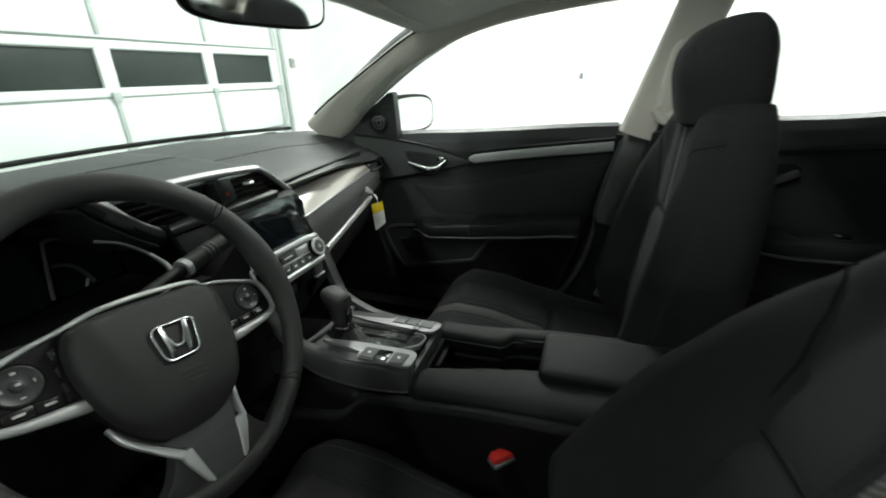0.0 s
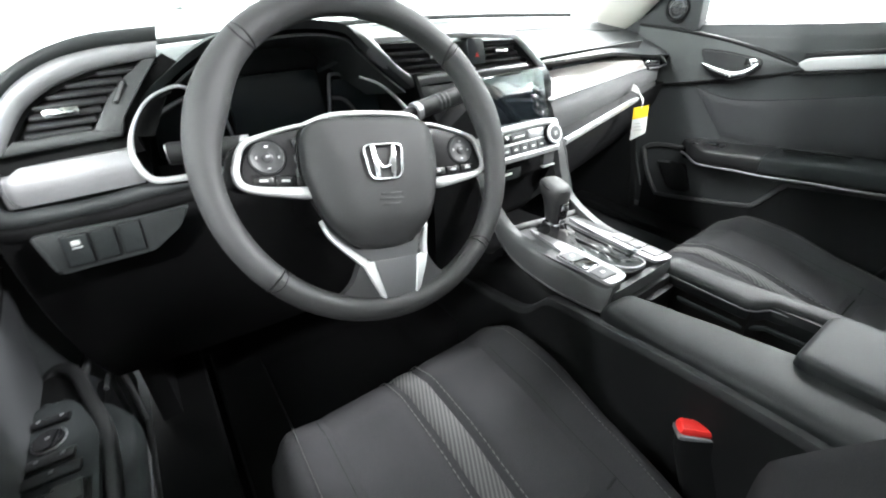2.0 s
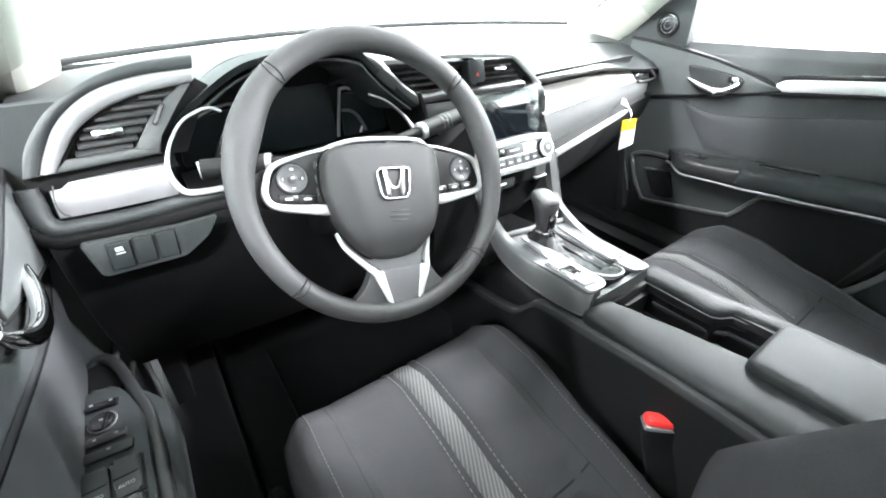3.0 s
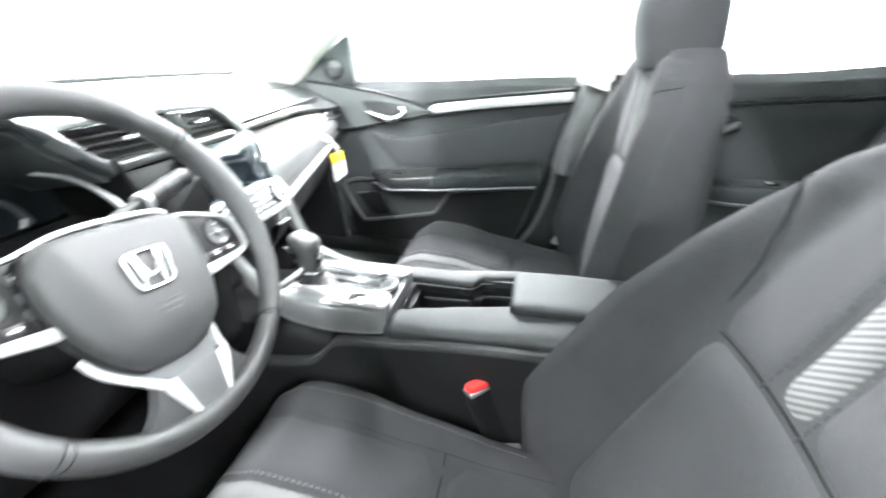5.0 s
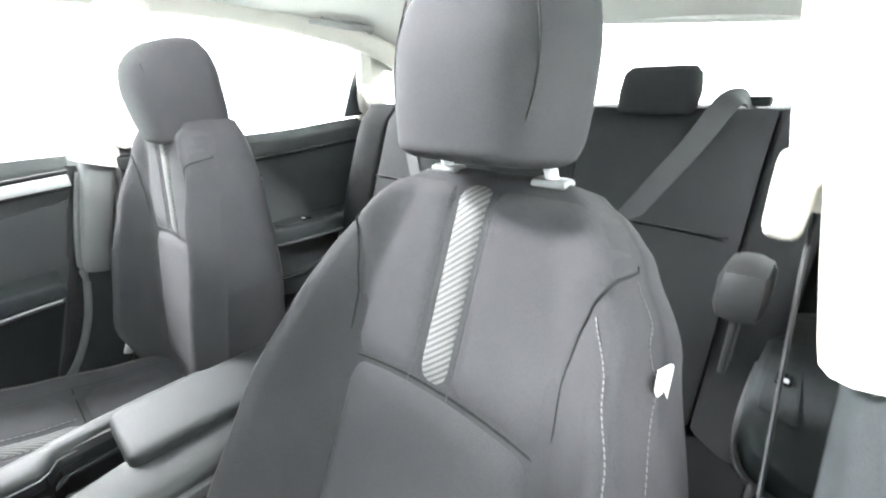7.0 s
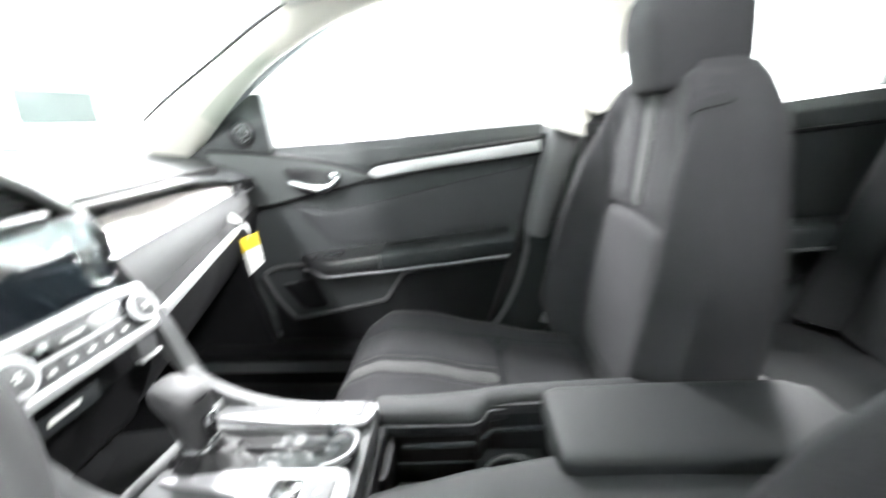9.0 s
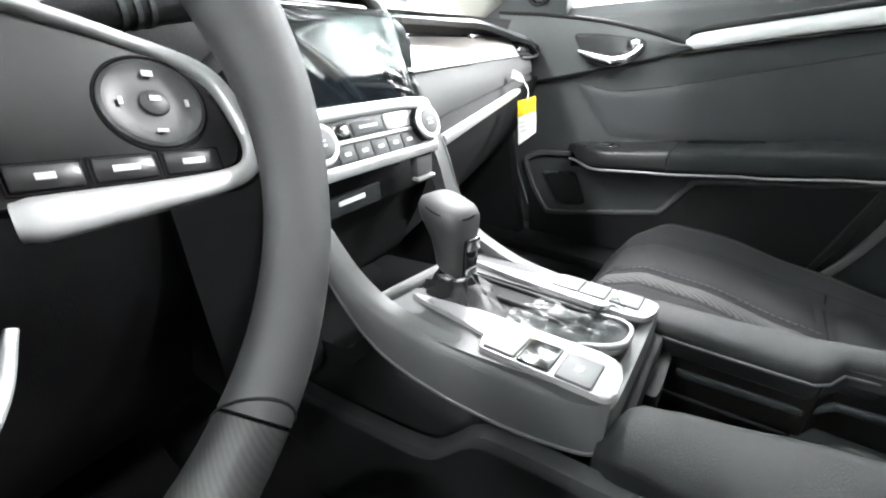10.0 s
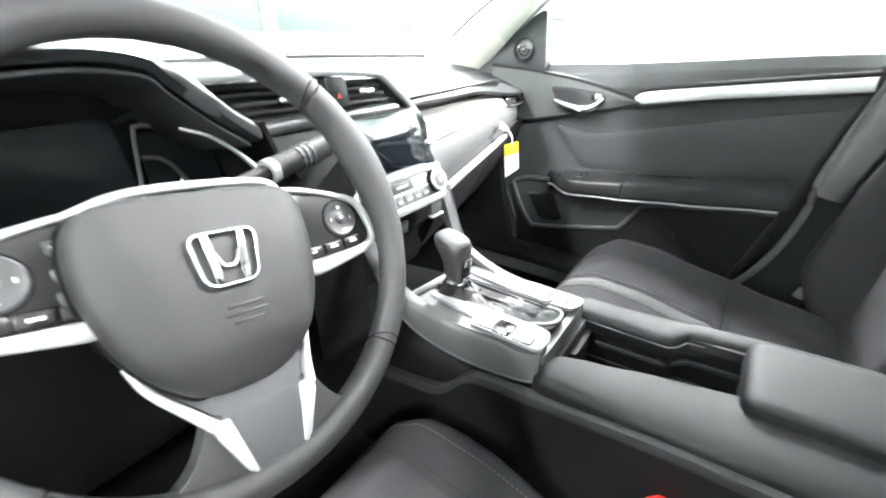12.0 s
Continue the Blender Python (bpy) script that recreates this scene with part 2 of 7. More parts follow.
def loft(rings, caps=True, bm=None):
    bm = bm or bmesh.new()
    rows = [[bm.verts.new(p) for p in r] for r in rings]
    n = len(rows[0])
    for r0, r1 in zip(rows, rows[1:]):
        for k in range(n):
            bm.faces.new([r0[k], r0[(k + 1) % n], r1[(k + 1) % n], r1[k]])
    if caps:
        bm.faces.new(list(reversed(rows[0])))
        bm.faces.new(rows[-1])
    return bm


def ring(c, ax, ay, rx, ry, p=0.5, n=24):
    """A rounded-rectangle ring; p below 1 squares it."""
    c, ax, ay = Vector(c), Vector(ax), Vector(ay)
    out = []
    for k in range(n):
        t = 2 * math.pi * k / n
        cs, sn = math.cos(t), math.sin(t)
        out.append(c + ax * (rx * math.copysign(abs(cs) ** p, cs)) + ay * (ry * math.copysign(abs(sn) ** p, sn)))
    return out


def spline(pts, n):
    """n + 1 points of a smooth curve through pts."""
    P = [Vector(p) for p in pts]
    P = [2 * P[0] - P[1]] + P + [2 * P[-1] - P[-2]]
    out = []
    for k in range(n + 1):
        s = k / n * (len(P) - 3)
        i = min(int(s), len(P) - 4)
        t = s - i
        a, b, c, d = P[i : i + 4]
        out.append(0.5 * (2 * b + (c - a) * t + (2 * a - 5 * b + 4 * c - d) * t * t + (3 * b - a - 3 * c + d) * t**3))
    return out


def curve1(pts, x):
    """Smooth height over x through a few (x, height) pairs, x rising."""
    if x <= pts[0][0]:
        return pts[0][1]
    for (x0, y0), (x1, y1) in zip(pts, pts[1:]):
        if x <= x1:
            t = (x - x0) / (x1 - x0)
            t = t * t * (3 - 2 * t) * 0.5 + t * 0.5
            return y0 + (y1 - y0) * t
    return pts[-1][1]


def sweep(path, rx, ry, up=(0, 0, 1), p=0.6, n=16, closed=False, bm=None):
    """A bar along path with a rounded section rx (sideways) by ry (along up); rx, ry numbers or functions of 0..1."""
    path = [Vector(q) for q in path]
    fx = rx if callable(rx) else (lambda s: rx)
    fy = ry if callable(ry) else (lambda s: ry)
    rings, m = [], len(path)
    for k, q in enumerate(path):
        t = (path[(k + 1) % m] - path[k - 1]) if closed else (path[min(k + 1, m - 1)] - path[max(k - 1, 0)])
        t.normalize()
        side = t.cross(Vector(up))
        side.normalize()
        top = side.cross(t)
        s = k / (m - 1)
        rings.append(ring(q, side, top, fx(s), fy(s), p, n))
    bm = bm or bmesh.new()
    if closed:
        return loop_loft(rings, bm)
    return loft(rings, True, bm)


def loop_loft(rings, bm):
    rows = [[bm.verts.new(p) for p in r] for r in rings]
    n = len(rows[0])
    for i, r0 in enumerate(rows):
        r1 = rows[(i + 1) % len(rows)]
        for k in range(n):
            bm.faces.new([r0[k], r0[(k + 1) % n], r1[(k + 1) % n], r1[k]])
    return bm


def rbox(w, d, h, bevel=0.004, m=None, seg=2, bm=None):
    """A box with rounded edges, centred, moved by the matrix m."""
    new_bm = bmesh.new()
    bmesh.ops.create_cube(new_bm, size=1.0, matrix=Matrix.Diagonal((w, d, h, 1)))
    if bevel:
        bmesh.ops.bevel(new_bm, geom=new_bm.edges[:], offset=min(bevel, 0.49 * min(w, d, h)), segments=seg, profile=0.5, affect="EDGES")
    if m is not None:
        bmesh.ops.transform(new_bm, matrix=m, verts=new_bm.verts)
    if bm is None:
        return new_bm
    me = bpy.data.meshes.new("tmp")
    new_bm.to_mesh(me)
    new_bm.free()
    bm.from_mesh(me)
    bpy.data.meshes.remove(me)
    return bm


def prism(pts, depth, m, bevel=0.002, seg=2):
    """A flat outline (x, y) raised by depth along z, then moved by m. Edges rounded."""
    bm = bmesh.new()
    lo = [bm.verts.new((x, y, 0)) for x, y in pts]
    hi = [bm.verts.new((x, y, depth)) for x, y in pts]
    bm.faces.new(list(reversed(lo)))
    top = bm.faces.new(hi)
    for k in range(len(pts)):
        j = (k + 1) % len(pts)
        bm.faces.new([lo[k], lo[j], hi[j], hi[k]])
    if bevel:
        bmesh.ops.bevel(bm, geom=list(top.edges), offset=bevel, segments=seg, profile=0.5, affect="EDGES")
    bmesh.ops.transform(bm, matrix=m, verts=bm.verts)
    return bm


def rounded(pts, r, n=4):
    """Outline pts with its corners rounded by r."""
    out, P = [], [Vector((*p, 0)) for p in pts]
    for k, q in enumerate(P):
        a, b = P[k - 1] - q, P[(k + 1) % len(P)] - q
        ra, rb = min(r, a.length * 0.45), min(r, b.length * 0.45)
        p0, p1 = q + a.normalized() * ra, q + b.normalized() * rb
        for i in range(n + 1):
            t = i / n
            v = p0 * (1 - t) ** 2 + q * 2 * t * (1 - t) + p1 * t * t
            out.append((v.x, v.y))
    return out


def plane_at(o, u, v):
    """A matrix with origin o, x along u and y near v."""
    u = Vector(u).normalized()
    w = u.cross(Vector(v)).normalized()
    v = w.cross(u)
    return Matrix(((u.x, v.x, w.x, o[0]), (u.y, v.y, w.y, o[1]), (u.z, v.z, w.z, o[2]), (0, 0, 0, 1)))


def disc(r, depth, m, bevel=0.002, n=32):
    return prism([(r * math.cos(2 * math.pi * k / n), r * math.sin(2 * math.pi * k / n)) for k in range(n)], depth, m, bevel)


def hoop(r, thick, m, n=40, k=10, squash=1.0):
    """A ring of round section."""
    bm = bmesh.new()
    rings = []
    for i in range(n):
        t = 2 * math.pi * i / n
        o = Vector((math.cos(t), math.sin(t), 0))
        rings.append([m @ (o * (r + thick * math.cos(2 * math.pi * j / k)) + Vector((0, 0, thick * squash * math.sin(2 * math.pi * j / k)))) for j in range(k)])
    return loop_loft(rings, bm)


def smooth01(a, b, x):
    t = min(1, max(0, (x - a) / (b - a)))
    return t * t * (3 - 2 * t)


def stitches(path, normal, step=0.008, length=0.005, r=0.0008):
    """Short raised stitches along a path, in one mesh."""
    bm = bmesh.new()
    P = [Vector(p) for p in path]
    acc, last = 0.0, P[0]
    for a, b in zip(P, P[1:]):
        d = b - a
        L = d.length
        s = acc
        while s < L:
            c = a + d * (s / L)
            m = plane_at(c, d, Vector(normal).cross(d))
            bmesh.ops.create_cube(bm, size=1.0, matrix=m @ Matrix.Diagonal((length, r * 2, r * 2, 1)))
            s += step
        acc = s - L
    return bm


# ---- garage ----
X0, X1, Y0, Y1, H = -5.2, 5.95, -6.5, 4.2, 4.0
solo("floor", rbox(X1 - X0 + 0.4, Y1 - Y0 + 0.4, 0.2, 0, pose((X0 + X1) / 2, (Y0 + Y1) / 2, -0.1)), CONCRETE, "grey sealed concrete garage floor under the car", "floor", kind="structure")
solo("ceiling", rbox(X1 - X0 + 0.4, Y1 - Y0 + 0.4, 0.2, 0, pose((X0 + X1) / 2, (Y0 + Y1) / 2, H + 0.1)), WALL, "white painted garage ceiling with assumed lamps", "ceiling", kind="structure")
solo("wall_east", rbox(0.2, Y1 - Y0 + 0.4, H, 0, pose(X1 + 0.1, (Y0 + Y1) / 2, H / 2)), WALL, "white painted block garage wall", "wall", kind="structure")
solo("wall_west", rbox(0.2, Y1 - Y0 + 0.4, H, 0, pose(X0 - 0.1, (Y0 + Y1) / 2, H / 2)), WALL, "white painted block garage wall", "wall", kind="structure")
solo("wall_south", rbox(X1 - X0, 0.2, H, 0, pose((X0 + X1) / 2, Y0 - 0.1, H / 2)), WALL, "white painted block garage wall", "wall", kind="structure")
DL, DR, DT = -1.25, 5.16, 3.65
wall_n = bmesh.new()
for w, h, cx, cz in ((DL - X0, H, (DL + X0) / 2, H / 2), (X1 - DR, H, (X1 + DR) / 2, H / 2), (DR - DL, H - DT, (DL + DR) / 2, (H + DT) / 2)):
    rbox(w, 0.2, h, 0, pose(cx, Y1 + 0.1, cz), bm=wall_n)
solo("wall_north", wall_n, WALL, "white painted wall round the garage door", "wall", kind="structure")

gdoor = thing("garage_door", ((DL + DR) / 2, Y1 + 0.05, 0), "white sectional garage door with a row of dusky panes", "garage door", kind="structure")
seams = [0.0, 0.41, 0.95, 1.49, 2.03, 2.57, 3.11, DT]
for z0, z1 in zip(seams, seams[1:]):
    if z0 == 0.95:
        for h, cz in ((0.085, 0.9975), (0.085, 1.4475)):
            part("rail", rbox(DR - DL, 0.05, h, 0.006, pose((DL + DR) / 2, Y1 + 0.06, cz)), DOORPAINT, gdoor)
        xs = [0.07 - 1.27 + 1.27 * k for k in range(6)]
        for k, xm in enumerate(xs):
            if xm - 0.085 > DL - 0.2:
                part("mullion", rbox(0.15, 0.05, 0.365, 0.006, pose(min(max(xm, DL + 0.08), DR - 0.08), Y1 + 0.06, 1.2225)), DOORPAINT, gdoor)
        for xm in xs[:-1]:
            pane = part("pane", rbox(1.12, 0.012, 0.365, 0.002, pose(xm + 0.635, Y1 + 0.07, 1.2225)), PANE, gdoor, "dusky grey-green pane")
            part("gasket", rbox(1.14, 0.02, 0.018, 0.003, pose(xm + 0.635, Y1 + 0.05, 1.4)), DOORSEAM, pane)
    else:
        part("section", rbox(DR - DL, 0.05, z1 - z0 - 0.012, 0.008, pose((DL + DR) / 2, Y1 + 0.06, (z0 + z1) / 2)), DOORPAINT, gdoor)
        for k in range(6):
            xm = 0.07 - 1.27 + 1.27 * k
            part("stile", rbox(0.05, 0.03, z1 - z0 - 0.06, 0.006, pose(min(max(xm, DL + 0.06), DR - 0.06), Y1 + 0.03, (z0 + z1) / 2)), STILE, gdoor, "grey steel stile")
            part("hinge", rbox(0.09, 0.03, 0.10, 0.006, pose(min(max(xm, DL + 0.06), DR - 0.06), Y1 + 0.012, z1)), STILE, gdoor)
    part("seam", rbox(DR - DL, 0.03, 0.026, 0.002, pose((DL + DR) / 2, Y1 + 0.050, z1 - 0.002)), DOORSEAM, gdoor, "grey rubber seam between sections")
for fx, fz in ((5.43, 1.305), (5.77, 2.46)):
    fixture = thing("wall_switch", (fx, Y1, fz), "small grey switch box on the white wall", "switch box", "switch boxes on the wall")
    part("case", rbox(0.10, 0.05, 0.14, 0.01, pose(fx, Y1 - 0.025, fz)), GRAB, fixture)
    part("button", rbox(0.03, 0.012, 0.03, 0.004, pose(fx, Y1 - 0.055, fz + 0.02)), SILVER_DARK, fixture)
track = thing("door_track", (DR + 0.06, Y1 - 0.05, 0), "galvanised steel track beside the garage door", "door track", kind="structure")
part("rail", rbox(0.06, 0.05, DT, 0.004, pose(DR + 0.05, Y1 - 0.03, DT / 2)), STILE, track)
for k in range(5):
    part("bracket", rbox(0.09, 0.03, 0.07, 0.004, pose(DR + 0.08, Y1 - 0.02, 0.5 + 0.7 * k)), STILE, track)
for wx, wy, wz in ((X1, -0.14, 1.02), (X1, -2.15, 0.98)):
    sock = thing("wall_hook", (wx, wy, wz), "small grey metal hook on the white wall", "hook", "hooks on the wall")
    part("plate", rbox(0.012, 0.05, 0.08, 0.004, pose(wx - 0.006, wy, wz)), SILVER_DARK, sock)
    part("peg", rbox(0.06, 0.02, 0.02, 0.006, pose(wx - 0.04, wy, wz)), SILVER_DARK, sock)
# Made-up fittings that go with the unseen lamps.
for lx, ly in LAMPS:
    cl = thing("assumed_ceiling_light", (lx, ly, H), "long white tube light assumed on the garage ceiling, out of view", "ceiling light", "tube lights")
    part("housing", rbox(3.3, 0.56, 0.1, 0.01, pose(lx, ly, H - 0.05)), DOORPAINT, cl)
    part("cover", rbox(3.2, 0.5, 0.05, 0.01, pose(lx, ly, H - 0.125)), TUBE, cl, "glowing cover of the assumed tube light")


# ---- car shell ----
car = thing("car_body", (0, -0.4, 0), "sedan body shell with light grey headliner and pillars", "car body", kind="structure")


def roof_z(x, y):
    return curve1([(-1.55, 1.252), (-1.15, 1.322), (-0.7, 1.33), (-0.2, 1.302), (0.1, 1.245)], y) - 0.055 * (abs(x) / 0.6) ** 2.5


SUN = (-0.42, 0.42, -0.64, -0.20)


def in_sun(u, v):
    x, y = -0.62 + 1.24 * u, 0.10 - 1.62 * v
    return SUN[0] < x < SUN[1] and SUN[2] < y < SUN[3]


part("headliner", sheet(lambda u, v: (-0.62 + 1.24 * u, 0.10 - 1.62 * v, roof_z(-0.62 + 1.24 * u, 0.10 - 1.62 * v)), 62, 81, (0, 0, 0.02), lambda u, v: not in_sun(u, v)), HEADLINER, car, "light grey cloth headliner")
part("roof_panel", sheet(lambda u, v: (-0.63 + 1.26 * u, 0.12 - 1.66 * v, roof_z(-0.63 + 1.26 * u, 0.12 - 1.66 * v) + 0.045), 62, 82, (0, 0, 0.012), lambda u, v: not in_sun(u, v)), BODY, car, "grey painted roof")
sx0, sx1, sy0, sy1 = SUN
lip_pts = rounded([(sx0, sy0), (sx1, sy0), (sx1, sy1), (sx0, sy1)], 0.05, 5)
part("sunroof_lip", sweep([(x, y, roof_z(x, y) + 0.012) for x, y in lip_pts], 0.010, 0.016, closed=True), HEADLINER, car)
part("sunroof_seal", sweep([(x * 0.985, (y + 0.42) * 0.985 - 0.42, roof_z(x, y) + 0.04) for x, y in lip_pts], 0.008, 0.01, closed=True), IVORY, car, "pale sunroof seal")
for y, w, m, n in ((-0.545, 0.008, RUBBER, "sunroof_rear_seal"), (-0.590, 0.034, IVORY, "sunshade_edge"), (-0.634, 0.008, RUBBER, "sunroof_rear_seal")):
    part(n, sweep([(-0.42, y, 1.328), (0, y, 1.345), (0.42, y, 1.328)], w, 0.008, p=0.6), m, car)

RAIL = [(0.705, 0.52, 0.905), (0.665, 0.34, 1.035), (0.637, 0.16, 1.145), (0.615, -0.03, 1.222), (0.60, -0.28, 1.262), (0.595, -0.60, 1.280), (0.595, -0.95, 1.272), (0.60, -1.25, 1.232), (0.625, -1.48, 1.15), (0.66, -1.70, 1.05)]
for s in (1, -1):
    rail = spline([(s * x, y, z) for x, y, z in RAIL], 48)
    trim = [p + Vector((-s * 0.78, 0.57, 0.26)) * 0.013 * (1 - smooth01(0.25, 0.45, k / 48)) for k, p in enumerate(rail)]
    part("side_rail", sweep(trim, lambda q: 0.040 + 0.026 * (1 - smooth01(0.0, 0.20, q)) - 0.006 * smooth01(0.25, 0.45, q), lambda q: 0.022 + 0.004 * q, up=(s * 0.75, 0, 0.65), p=0.7), IVORY, car, "light grey roof rail and pillar trim")
    part("drip_rail", sweep([p + Vector((s * 0.05, 0, 0.03)) for p in rail], 0.055, 0.02, up=(s * 0.75, 0, 0.65), p=0.7), BODY, car)
    if s > 0:
        part("windshield_seal", sweep([p + Vector((-s * 0.048, 0.035, 0.016)) * (1.0 + 0.55 * (1 - smooth01(0.0, 0.20, k / 48))) for k, p in list(enumerate(rail))[2:17]], 0.0022, 0.003), RUBBER, car)
    b_path = [(0.668, -0.478, 0.925), (0.645, -0.530, 1.10), (0.600, -0.585, 1.29)] if s > 0 else [(0.645, -0.545, 0.958), (0.634, -0.55, 1.01), (0.619, -0.56, 1.09), (0.595, -0.585, 1.29)]
    part("b_pillar_trim", sweep(spline([(s * x, y, z) for x, y, z in b_path], 10), 0.055, 0.03, up=(s, 0, 0.15), p=0.55), IVORY, car, "light grey pillar trim")
    if s > 0:
        part("b_pillar_lower", sweep(spline([(0.693, -0.418, 0.668), (0.692, -0.420, 0.678), (0.690, -0.426, 0.71), (0.690, -0.447, 0.80), (0.697, -0.480, 0.925)], 16), lambda q: 0.015 + 0.009 * smooth01(0, 0.05, q) + 0.010 * q, lambda q: 0.017 + 0.010 * smooth01(0, 0.05, q), up=(s, 0, 0.15), p=0.6), SWITCH, car, "grey lower pillar trim")
        part("pillar_foot", sweep(spline([(0.722, -0.375, 0.34), (0.722, -0.405, 0.44), (0.722, -0.445, 0.54), (0.722, -0.470, 0.70)], 14), 0.068, 0.022, up=(s, 0, 0.15), p=0.5), SOFT_GREY, car, "charcoal pillar foot trim")
        part("pillar_seal", sweep(spline([(0.694, -0.268, 0.37), (0.691, -0.322, 0.43), (0.689, -0.366, 0.523), (0.688, -0.391, 0.627), (0.686, -0.393, 0.70), (0.688, -0.414, 0.805), (0.694, -0.440, 0.905)], 36), 0.0055, 0.008), SWITCH, car, "grey rubber pillar seal")
        part("door_jamb", sweep(spline([(0.745, -0.29, 0.36), (0.742, -0.36, 0.54), (0.745, -0.41, 0.72), (0.752, -0.44, 0.90)], 14), 0.075, 0.015, up=(s, 0, 0.15), p=0.5), RUBBER, car)
    else:
        part("b_pillar_lower", sweep(spline([(s * x, y, z) for x, y, z in [(0.695, -0.44, 0.36), (0.690, -0.49, 0.60), (0.662, -0.545, 0.962)]], 12), lambda q: 0.085 - 0.03 * q, 0.035, up=(s, 0, 0.15), p=0.5), SOFT_GREY, car, "grey lower pillar trim")
    part("b_pillar_outer", sweep([(s * 0.80, -0.50, 0.32), (s * 0.80, -0.51, 0.90), (s * 0.66, -0.58, 1.28)], 0.05, 0.02, up=(s, 0, 0.2), p=0.5), BODY, car)
    part("quarter_bar", sweep([(s * 0.735, -1.31, 0.97), (s * 0.69, -1.29, 1.10), (s * 0.63, -1.245, 1.225)], lambda q: 0.035 - 0.012 * q, 0.015, up=(s, 0, 0.2), p=0.6), IVORY, car)
    part("rear_quarter_trim", prism(rounded([(-1.53, 1.03), (-1.54, 1.10), (-1.44, 1.17), (-1.38, 1.235), (-1.54, 1.245), (-1.75, 1.135), (-1.95, 1.03), (-1.95, 0.90), (-1.52, 0.90)], 0.02), 0.03, Matrix(((0, 0, s, s * 0.66), (1, 0, 0, 0), (0, 1, 0, 0), (0, 0, 0, 1))), 0.006), IVORY, car)
    hole = spline([(-1.338, 1.120, 0), (-1.372, 1.158, 0), (-1.44, 1.140, 0), (-1.530, 1.098, 0), (-1.538, 1.052, 0), (-1.46, 1.030, 0), (-1.40, 1.030, 0), (-1.352, 1.062, 0), (-1.338, 1.120, 0)], 40)[:40]
    rim = [(-1.44 + (p.x + 1.44) * 1.75, 1.09 + (p.y - 1.09) * (1.9 if p.y > 1.09 else 1.6)) for p in hole]
    frame_m = Matrix(((0, 0, -s, s * 0.668), (1, 0, 0, 0), (0, 1, 0, 0), (0, 0, 0, 1)))
    part("quarter_frame", loop_loft([[frame_m @ Vector((y, z, d)) for y, z in loop] for loop, d in ((rim, 0), ([(p.x, p.y) for p in hole], 0), ([(p.x, p.y) for p in hole], -0.02), (rim, -0.02))], bmesh.new()), IVORY, car, "light grey quarter window frame")
    part("quarter_sill", prism(rounded([(-1.30, 1.025), (-1.54, 1.035), (-1.54, 0.55), (-1.30, 0.55)], 0.01), 0.03, Matrix(((0, 0, s, s * 0.69), (1, 0, 0, 0), (0, 1, 0, 0), (0, 0, 0, 1))), 0.006), SOFT, car)
    part("rocker", rbox(0.14, 2.1, 0.20, 0.02, pose(s * 0.76, -0.45, 0.28)), BODY, car)
    part("sill_plate", rbox(0.10, 1.9, 0.03, 0.01, pose(s * 0.655, -0.45, 0.365)), HARD, car, "black door sill plate")
    part("kick_panel", prism(rounded([(0.30, 0.36), (0.36, 0.66), (0.62, 0.66), (0.62, 0.30)], 0.02), 0.03, Matrix(((0, 0, s, s * 0.655), (1, 0, 0, 0), (0, 1, 0, 0), (0, 0, 0, 1))), 0.008), HARD, car)
    part("side_glass", sheet(lambda u, v: (s * (0.745 - 0.13 * v), 0.36 - 0.86 * u, (0.93 + 0.03 * u) + v * (0.04 + 0.31 * min(1, (u + 0.02) * 1.7) ** 0.8)), 14, 6, (s * 0.004, 0, 0)), GLASS, car).visible_shadow = False
    part("side_glass", sheet(lambda u, v: (s * (0.745 - 0.13 * v), -0.60 - 0.65 * u, 0.965 + 0.04 * u + v * (0.30 - 0.07 * u)), 8, 6, (s * 0.004, 0, 0)), GLASS, car).visible_shadow = False
    part("quarter_glass", sheet(lambda u, v: (s * (0.72 - 0.06 * v), -1.32 - 0.22 * u, 1.03 + v * (0.16 - 0.06 * u)), 4, 4, (s * 0.004, 0, 0)), GLASS, car).visible_shadow = False

part("cowl_seal", sweep([((-0.68 + 1.36 * k / 40), 0.655 + 0.10 * (1 - (k / 20 - 1) ** 2), 0.926 + 0.016 * (1 - (k / 20 - 1) ** 2)) for k in range(41)], 0.006, 0.006), RUBBER, car, "black seal at the foot of the glass")
part("windshield", sheet(lambda u, v: ((-0.72 + 1.44 * u) * (1 - 0.10 * v), 0.645 - 0.50 * v + (0.115 - 0.05 * v) * (1 - (2 * u - 1) ** 2), 0.915 + 0.335 * v), 24, 10, (0, 0.003, 0.004)), GLASS, car).visible_shadow = False
part("rear_glass", sheet(lambda u, v: ((-0.72 + 1.44 * u) * (1 - 0.13 * v), -2.02 + 0.48 * v - 0.03 * (1 - (2 * u - 1) ** 2), 1.04 + 0.225 * v), 16, 8, (0, -0.003, 0.004)), GLASS, car).visible_shadow = False
part("front_header", sweep([(-0.60, 0.10, 1.205), (-0.3, 0.145, 1.24), (0, 0.155, 1.25), (0.3, 0.145, 1.24), (0.60, 0.10, 1.205)], 0.03, 0.014), HEADLINER, car)
part("rear_header", sweep([(-0.56, -1.52, 1.225), (0, -1.55, 1.275), (0.56, -1.52, 1.225)], 0.03, 0.012), HEADLINER, car)
part("parcel_shelf", rbox(1.34, 0.70, 0.02, 0.006, pose(0, -1.66, 1.035)), REAR_CLOTH, car, "dark cloth parcel shelf")
part("firewall", rbox(1.40, 0.04, 0.66, 0.01, pose(0, 0.74, 0.58)), CARPET, car)
